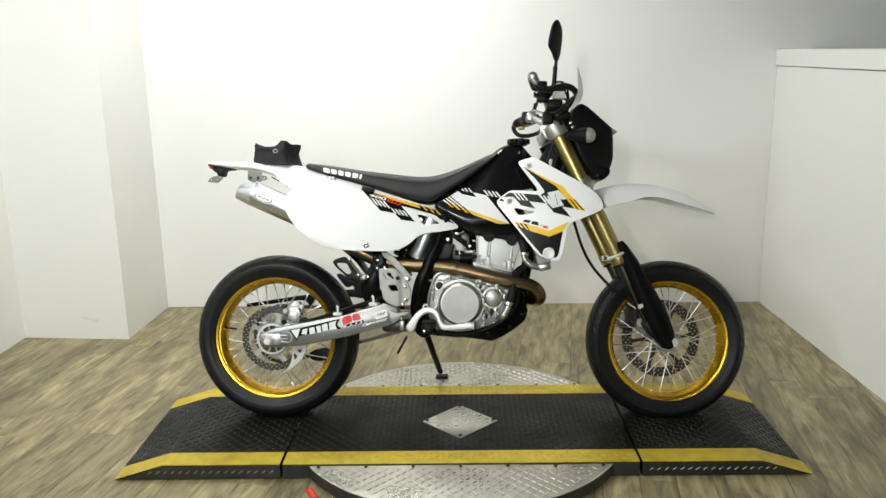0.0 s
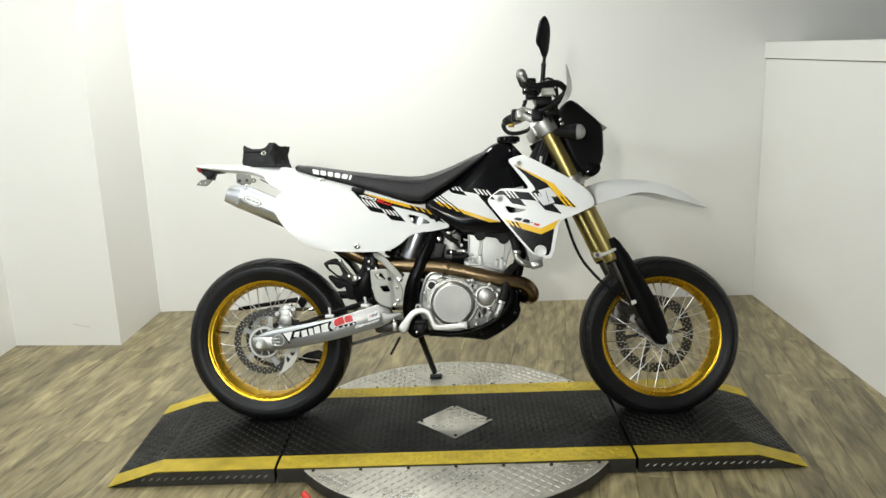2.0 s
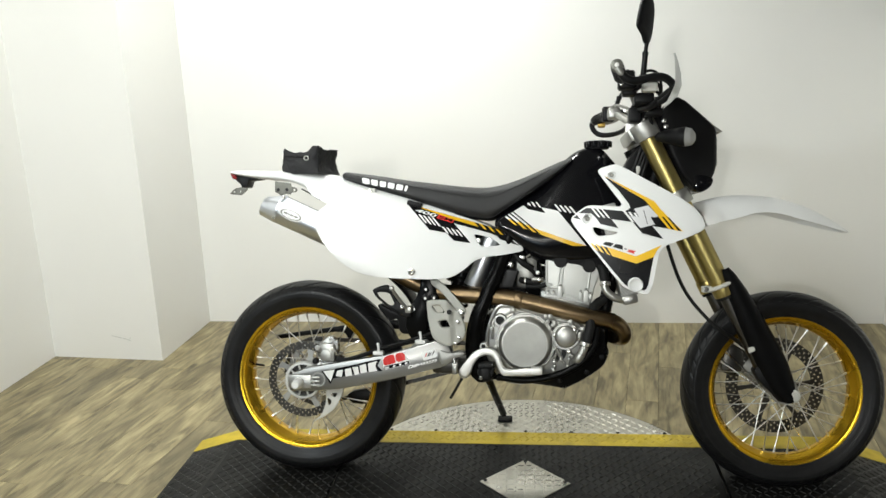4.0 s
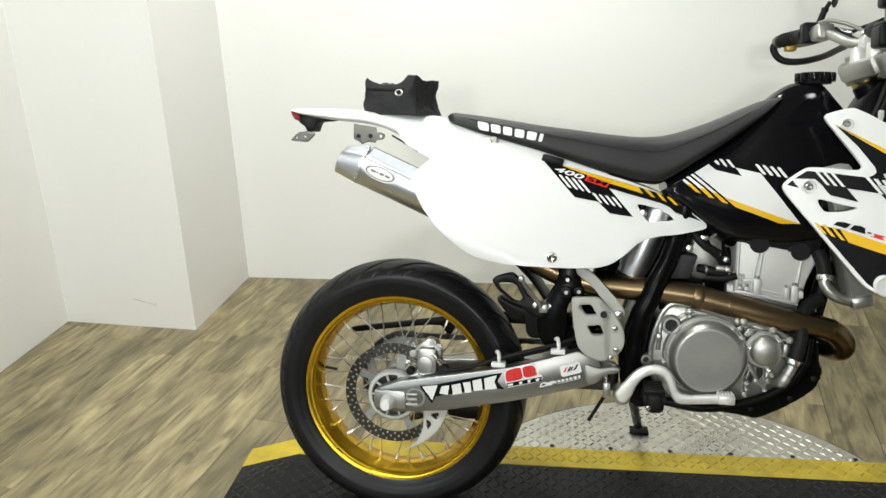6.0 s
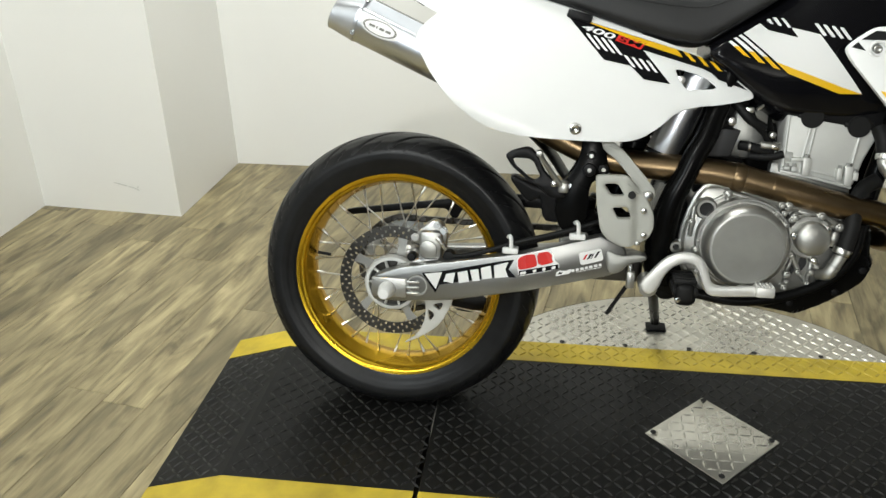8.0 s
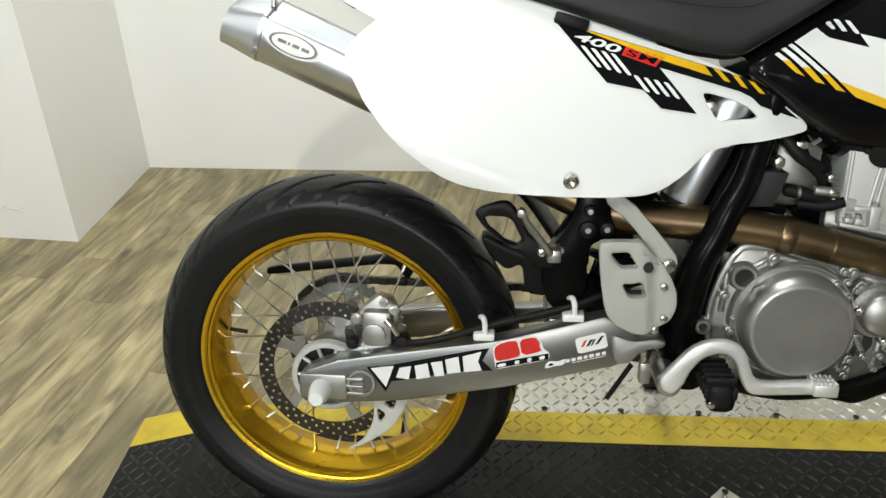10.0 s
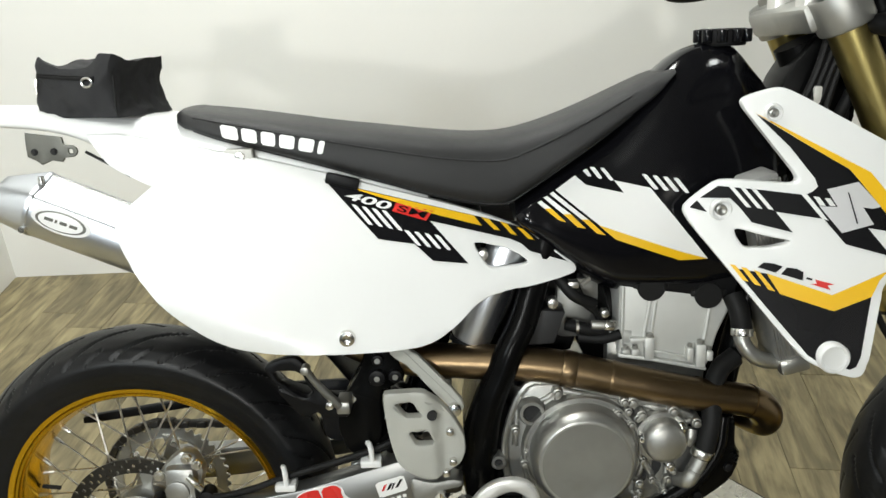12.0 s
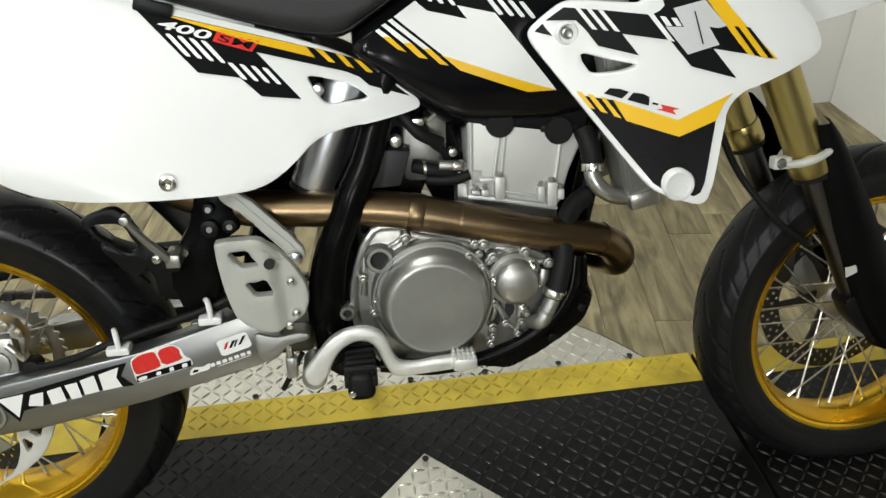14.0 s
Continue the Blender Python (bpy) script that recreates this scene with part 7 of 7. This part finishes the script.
part("hose_clamp", rod((0.9352, -0.1035, 0.6165), (0.9345, -0.1065, 0.6055), 0.0162, None, 24, bevel=0.001), STEEL, bike, "steel hose clamp")

# exhaust header
pipe = part("exhaust_pipe", tube([(0.200, -0.100, 0.700), (0.330, -0.090, 0.625), (0.400, -0.092, 0.594), (0.458, -0.094, 0.580), (0.520, -0.094, 0.575), (0.645, -0.100, 0.566), (0.766, -0.108, 0.541), (0.858, -0.108, 0.519), (0.925, -0.102, 0.505)], [0.026, 0.026, 0.026, 0.0265, 0.0265, 0.027, 0.0255, 0.0250, 0.0245], 28), BRONZE, bike, "heat-tinted bronze exhaust pipe")
part("pipe_joint", rod((0.668, -0.1015, 0.5625), (0.690, -0.103, 0.558), 0.0280, None, 28, bevel=0.002), BRONZE, pipe)
part("pipe_weld", rod((0.870, -0.1065, 0.5165), (0.874, -0.106, 0.5155), 0.0258, None, 28), BRONZE, pipe)
bend = tube([(0.900, -0.105, 0.510), (0.940, -0.101, 0.502), (0.968, -0.095, 0.490), (0.986, -0.085, 0.470), (0.989, -0.068, 0.450), (0.980, -0.035, 0.440), (0.958, 0.0, 0.444)], [0.0240, 0.0245, 0.0250, 0.0250, 0.0250, 0.024, 0.024], 28)
part("pipe_bend", bend, BRONZE, pipe, "browned exhaust bend")
part("pipe_weld", rod((0.953, -0.0985, 0.4975), (0.956, -0.098, 0.4965), 0.0262, None, 28), BRONZE, pipe)
part("pipe_weld", rod((0.742, -0.1065, 0.5465), (0.745, -0.107, 0.546), 0.0268, None, 28), BRONZE, pipe)
part("pipe_slit", rod((0.800, -0.125, 0.552), (0.868, -0.122, 0.537), 0.0016, None, 8), BRONZE, pipe)

# rear set: guard plate, bracket, pegs, pedal
guard_plate = part("heel_guard", panel(rounded([(0.4074, 0.5579), (0.4099, 0.5653), (0.4600, 0.5668), (0.4694, 0.5633), (0.4902, 0.5401), (0.5088, 0.5165), (0.5209, 0.4923), (0.5230, 0.4672), (0.5149, 0.4462), (0.4953, 0.4345), (0.4772, 0.4291), (0.4630, 0.4297), (0.4382, 0.4411), (0.4223, 0.4582), (0.4131, 0.5061)], 2, 0.18), lambda x, z: 0.185 - 0.013 / (1 + math.exp(-(x - 0.4815 - 0.08 * (0.51 - z)) / 0.0022)), [rounded([(0.4234, 0.5488), (0.4487, 0.5510), (0.4630, 0.5288), (0.4392, 0.5280)], 1, 0.12), rounded([(0.4421, 0.5043), (0.4689, 0.5078), (0.4787, 0.4853), (0.4529, 0.4848)], 1, 0.12)], 0.016, bevel=0.004, grid=0.006), GUARD_GREY, bike, "grey-white plastic heel guard with slots")
part("guard_hole", lathe([(0.001, -0.0012), (0.0072, -0.0012), (0.0072, 0.004), (0.001, 0.004)], 24, centre=(0.4760, -0.1850, 0.5306)), DARK, guard_plate)
for bx, bz in ((0.5007, 0.5006), (0.5039, 0.4532), (0.4933, 0.4359)):
    part("guard_screw", rod((bx, -0.181, bz), (bx, -0.166, bz), 0.0058, None, 16, bevel=0.002), STEEL, guard_plate)
part("rear_bracket", panel(rounded([(0.414, 0.624), (0.444, 0.624), (0.518, 0.542), (0.523, 0.524), (0.512, 0.514), (0.500, 0.528), (0.446, 0.590), (0.420, 0.608)], 1), lambda x, z: 0.152, (), 0.012, bevel=0.003), GUARD_GREY, bike, "pale alloy stay")
part("stay_rib", panel([(0.428, 0.6165), (0.438, 0.6165), (0.5125, 0.5350), (0.5060, 0.5300)], lambda x, z: 0.1535, (), 0.003, bevel=0.0012), GUARD_GREY, bike)
part("bracket_bolt", rod((0.508, -0.164, 0.526), (0.508, -0.148, 0.526), 0.010, None, 18, bevel=0.002), STEEL, bike, "bright bolt")
part("peg_hanger", side_prism(rounded([(0.380, 0.640), (0.425, 0.640), (0.428, 0.590), (0.438, 0.562), (0.424, 0.552), (0.398, 0.538), (0.400, 0.470), (0.380, 0.440), (0.345, 0.440), (0.330, 0.492), (0.348, 0.540), (0.368, 0.572), (0.378, 0.600)], 1), -0.122, -0.070, bevel=0.005), FRAME_BLACK, bike, "black passenger peg hanger")
for bx, bz, r in ((0.398, 0.594, 0.0085), (0.396, 0.566, 0.0125), (0.423, 0.568, 0.0100)):
    part("hanger_bolt", rod((bx, -0.132, bz), (bx, -0.118, bz), r, None, 18, bevel=0.002), BLACK_PLASTIC, bike, "black bolt")
    part("hanger_bolt", rod((bx, -0.1335, bz), (bx, -0.130, bz), 0.0042, None, 10), ALLOY, bike)
part("hanger_tail", tube([(0.396, -0.10, 0.470), (0.420, -0.09, 0.440), (0.450, -0.08, 0.420)], 0.020, 12), FRAME_BLACK, bike, "black hanger stay")
part("exhaust_loop", panel(rounded([(0.232, 0.589), (0.241, 0.598), (0.269, 0.607), (0.281, 0.607), (0.293, 0.596), (0.301, 0.580), (0.314, 0.556), (0.334, 0.544), (0.350, 0.531), (0.355, 0.510), (0.323, 0.509), (0.302, 0.530), (0.282, 0.537), (0.266, 0.552), (0.246, 0.568)], 1), lambda x, z: 0.140, [rounded([(0.246, 0.585), (0.277, 0.585), (0.288, 0.579), (0.296, 0.564), (0.302, 0.551), (0.294, 0.543), (0.282, 0.546), (0.266, 0.560), (0.253, 0.570)], 1)], 0.012, bevel=0.004), BLACK_PLASTIC, bike, "black open loop guard")
part("mud_flap", side_prism(rounded([(0.237, 0.541), (0.250, 0.545), (0.270, 0.534), (0.307, 0.522), (0.365, 0.519), (0.371, 0.470), (0.343, 0.451), (0.309, 0.455), (0.304, 0.504), (0.287, 0.493), (0.274, 0.494)], 1), -0.104, -0.060, bevel=0.006), BLACK_PLASTIC, bike, "black mud flap")
peg = part("passenger_peg", tube([(0.302, -0.170, 0.601), (0.306, -0.170, 0.590), (0.322, -0.166, 0.566), (0.342, -0.156, 0.538)], [0.0060, 0.0062, 0.0075, 0.0085], 12, flat=0.7), ALLOY, bike, "folded silver passenger peg")
part("peg_knob", rod((0.300, -0.178, 0.600), (0.300, -0.160, 0.600), 0.0065, None, 14, bevel=0.002), ALLOY, peg)
part("peg_knob", rod((0.330, -0.170, 0.542), (0.330, -0.152, 0.542), 0.0062, None, 14, bevel=0.002), STEEL, peg)
part("peg_joint", box(0.338, 0.358, -0.160, -0.120, 0.524, 0.543, 0.003), ALLOY, peg)
part("hanger_bolt", rod((0.358, -0.130, 0.534), (0.358, -0.116, 0.534), 0.0055, None, 10), STEEL, bike)
PEDAL = [(0.5044, 0.3656), (0.5201, 0.3855), (0.5444, 0.4163), (0.5661, 0.4282), (0.5932, 0.4311), (0.6134, 0.4238), (0.6245, 0.4106), (0.6317, 0.3860), (0.6395, 0.3708), (0.6621, 0.3673), (0.7067, 0.3729), (0.7420, 0.3720), (0.7430, 0.3550), (0.7102, 0.3520), (0.6420, 0.3475), (0.6283, 0.3528), (0.6181, 0.3718), (0.6099, 0.3975), (0.5986, 0.4087), (0.5822, 0.4107), (0.5613, 0.4008), (0.5467, 0.3796), (0.5399, 0.3587), (0.5251, 0.3428), (0.5101, 0.3487)]
pedal = part("brake_pedal", side_prism(rounded([(x, z - 0.006) for x, z in PEDAL], 1, 0.22), -0.184, -0.168, bevel=0.0045, seg=3), BRIGHT, bike, "forged silver brake pedal")
tip_ = box(0.716, 0.750, -0.196, -0.160, 0.350, 0.369, 0.003)
for k in range(5):
    for j in range(3):
        box(0.7175 + 0.0066 * k, 0.7215 + 0.0066 * k, -0.1955 + 0.012 * j, -0.1875 + 0.012 * j, 0.3685, 0.3722, 0.0008, 1, tip_)
part("pedal_tip", tip_, BRIGHT, pedal, "knurled pedal tip")
part("pedal_pivot", rod((0.520, -0.182, 0.350), (0.520, -0.120, 0.350), 0.0175, None, 24, bevel=0.003), ALLOY, pedal)
part("pivot_hole", rod((0.520, -0.1835, 0.350), (0.520, -0.180, 0.350), 0.007, None, 6), DARK, pedal)
part("pedal_bracket", side_prism(rounded([(0.436, 0.414), (0.470, 0.402), (0.500, 0.408), (0.518, 0.404), (0.516, 0.394), (0.484, 0.388), (0.466, 0.366), (0.444, 0.364)], 1), -0.147, -0.110, bevel=0.004), ALLOY_DULL, bike, "dull alloy footpeg mount")
part("brake_rod", rod((0.489, -0.150, 0.350), (0.486, -0.148, 0.388), 0.005, None, 12), STEEL, bike, "steel brake rod")
part("rod_clevis", box(0.480, 0.496, -0.158, -0.142, 0.340, 0.374, 0.003), ALLOY, bike, "silver clevis")
part("swingarm_pivot", lathe([(0.0065, -0.128), (0.0105, -0.128), (0.0125, -0.125), (0.0125, -0.10), (0.0065, -0.10)], 24, closed=True, centre=(0.572, 0, 0.422)), ALLOY, bike, "pivot bolt")
part("pivot_hole", rod((0.572, -0.122, 0.422), (0.572, -0.105, 0.422), 0.0068, None, 12), DARK, bike)
fp = part("foot_peg", box(0.568, 0.602, -0.215, -0.130, 0.346, 0.374, 0.007), SOFT_RUBBER, bike, "black rubber foot peg")
for k in range(5):
    part("peg_tooth", box(0.564, 0.606, -0.212 + 0.017 * k, -0.204 + 0.017 * k, 0.371, 0.379, 0.002), SOFT_RUBBER, fp)
for sgn in (-1, 1):
    for k in range(6):
        part("peg_tooth", box(0.585 + sgn * 0.019 - 0.004, 0.585 + sgn * 0.019 + 0.004, -0.216 + 0.013 * k, -0.209 + 0.013 * k, 0.350, 0.366, 0.002), SOFT_RUBBER, fp)
part("peg_end", box(0.566, 0.604, -0.219, -0.205, 0.332, 0.374, 0.012, 3), SOFT_RUBBER, fp)
part("peg_pin", rod((0.572, -0.2205, 0.343), (0.572, -0.212, 0.343), 0.0055, None, 14, bevel=0.001), STEEL, fp)
# side stand and overflow hose
stand = part("side_stand", tube([(0.548, 0.105, 0.330), (0.575, 0.220, 0.215), (0.600, 0.350, 0.108)], [0.014, 0.0125, 0.012], 16, steps=4), FRAME_BLACK, bike, "black side stand")
foot = box(-0.022, 0.030, -0.020, 0.020, 0.0, 0.008, 0.003)
bmesh.ops.transform(foot, matrix=BIKE.inverted() @ Matrix.Translation((0.614, 0.368, P - 0.0045)), verts=foot.verts)
part("stand_foot", foot, FRAME_BLACK, stand)
part("overflow_hose", rod((0.492, -0.005, 0.300), (0.455, -0.005, 0.235), 0.0045, None, 10), SOFT_RUBBER, bike, "black overflow hose")
part("chain_guard", side_prism(rounded([(-0.150, 0.405), (-0.150, 0.420), (0.050, 0.449), (0.200, 0.472), (0.420, 0.478), (0.420, 0.440), (0.200, 0.446), (0.125, 0.436), (0.105, 0.402), (0.085, 0.432), (0.050, 0.432)], 1, 0.1), 0.080, 0.092, bevel=0.003), BLACK_PLASTIC, bike, "black chain guard")
part("chain_guide", side_prism(rounded([(0.10, 0.235), (0.20, 0.255), (0.22, 0.225), (0.16, 0.195), (0.11, 0.200)], 1), 0.052, 0.080, bevel=0.004), BLACK_PLASTIC, bike, "black chain guide")
part("linkage", box(0.400, 0.520, -0.05, 0.05, 0.32, 0.375, 0.015), DISC, bike, "dark suspension linkage")
part("silver_clamp", box(0.470, 0.505, -0.10, -0.06, 0.533, 0.548, 0.005), OFFWHITE, bike)

# ---- tool bag on the tail ----
bag = thing("tail_bag", None, None, "small black zipped fabric bag strapped on the tail fender", "bag")
bag.matrix_world = BIKE @ Matrix.Translation((0.013, -0.018, 0.953)) @ pose(0, 0, 0, 0, 0, -20) @ Matrix.Diagonal((1.12, 1.06, 1.26, 1))
bm = box(-0.070, 0.060, -0.058, 0.058, 0.0, 0.060)
bmesh.ops.subdivide_edges(bm, edges=bm.edges[:], cuts=23, use_grid_fill=True)
for v in bm.verts:
    u, w, h = (v.co.x + 0.005) / 0.067, v.co.y / 0.060, v.co.z / 0.062
    # rounded edges, top drawn in
    v.co.y *= 1 + 0.10 * (1 - u * u) * math.sin(math.pi * min(h, 1)) - 0.16 * h * h * (1 - 0.45 * abs(u)) - 0.05 * abs(u) ** 8
    v.co.x *= 1 + 0.06 * (1 - w * w) * math.sin(math.pi * h) - 0.05 * abs(w) ** 8 - 0.05 * h ** 6
    # the top sags between its dog-eared corners
    v.co.z += h * (0.007 * abs(u) ** 3 * abs(w) ** 1.5 - 0.012 * (1 - u * u) * (1 - 0.5 * w * w) + 0.012 * math.exp(-((u - 0.70) / 0.25) ** 2) * (1 - w) / 2)
    if u > 0.70:
        v.co.x -= 0.020 * (u - 0.70) / 0.30 * math.sin(math.pi * h) * (1 - 0.4 * w * w)
    n1, n2 = noise.noise(v.co * 30.0), noise.noise(v.co * 75.0 + Vector((3, 1, 7)))
    fold = abs(math.sin(42 * (v.co.x * 0.8 - v.co.z) + 4 * n1)) ** 0.6 * 0.0042 - 0.002
    if v.co.z > 0.004:
        v.co += Vector((0.004 * n2, (0.004 * n1 + 0.6 * fold) * (1 if w < 0 else -1), 0.005 * n1 * h + 0.0015 * n2))
body = part("bag_body", bm, FABRIC, bag)
bag_w = surface_of(body, 0.060)
for z, rr in ((0.046, 0.0018), (0.0485, 0.0014)):
    part("flap_edge", tube([(x, -(bag_w(x, z - 0.05 * (x + 0.06)) + 0.0008), z - 0.05 * (x + 0.06)) for x in (-0.064, -0.045, -0.020, 0.005, 0.030)], rr, 8, steps=4), SOFT_RUBBER, bag, "black zip line")
part("zip_pull", tube([(-0.061, -(bag_w(-0.058, 0.044) + 0.003), 0.044), (-0.062, -(bag_w(-0.058, 0.034) + 0.004), 0.033), (-0.060, -(bag_w(-0.058, 0.028) + 0.004), 0.027)], 0.003, 8, flat=0.5), STEEL, bag, "small metal zip pull")
part("snap_ring", tube([(0.020 + 0.008 * math.cos(a), -(bag_w(0.02, 0.040) + 0.003), 0.039 + 0.005 * math.sin(a)) for a in np.linspace(0, 2 * math.pi, 17)], 0.0014, 6, steps=1), STEEL, bag, "small metal ring")
part("seam", tube([(0.0605, -0.0595, 0.002), (0.060, -0.059, 0.020), (0.060, -0.0575, 0.045)], 0.0012, 6), SOFT_RUBBER, bag, "piped corner seam")

# ---- small red handle beside the turntable ----
handle = thing("lock_handle", rod((0.196, -0.505, 0.024), (0.226, -0.548, 0.014), 0.0125, 0.0105, 16, bevel=0.003), RED, "small red turntable lock handle on the floor", "handle", smooth=True)
part("lock_hook", tube([(0.226, -0.548, 0.014), (0.246, -0.566, 0.014), (0.268, -0.574, 0.024), (0.288, -0.570, 0.032)], 0.006, 10), STEEL, handle, "bright metal hook")

# ---- floor planks, last of all ----
floor = thing("floor", box(-1.8, 3.8, -8.2, 1.80, -0.06, -0.004), JOINT, "washed oak laminate plank floor", "floor", kind="structure")
rng = random.Random(7)
PW = 0.122
LENGTHS = (0.60, 0.80, 1.00, 1.22)
plank_mesh = {}
TURNED = pose(0, 0, 0, 0, 0, -8.5)


def plank(x0, y0, y1):
    length = round(y1 - y0, 2)
    if length not in plank_mesh:
        plank_mesh[length] = mesh_of("plank", box(0.0006, PW - 0.0006, 0.0006, length - 0.0006, -0.004, 0.0, 0.0006, 1), PLANK)
    ob = new("plank", plank_mesh[length])
    ob.parent = floor
    ob.matrix_basis = TURNED @ Matrix.Translation((x0, y0, 0))


rest = bmesh.new()
for i in range(-22, 38):
    x = i * PW
    y = -9.9 + rng.random() * 0.8
    while y < 2.0:
        PL = rng.choice(LENGTHS)
        mid = TURNED @ Vector((x + PW / 2, y + PL / 2, 0))
        if -1.76 < mid.x < 3.62 and mid.y < 2.1:
            if mid.y > -2.2 and mid.x < 2.6:
                top = min(y + PL, y + max(0.0, (1.67 - (TURNED @ Vector((x, y, 0))).y) / 0.989))
                if top - y > 0.05:
                    plank(x, y, top)
            elif mid.y > -8.2 and mid.y < 1.6:
                box(x + 0.0006, x + PW - 0.0006, y + 0.0006, y + PL - 0.0006, -0.004, 0.0, bm=rest)
        y += PL
far = part("far_planks", rest, PLANK, floor, m=TURNED)
far["kind"] = "stuff"
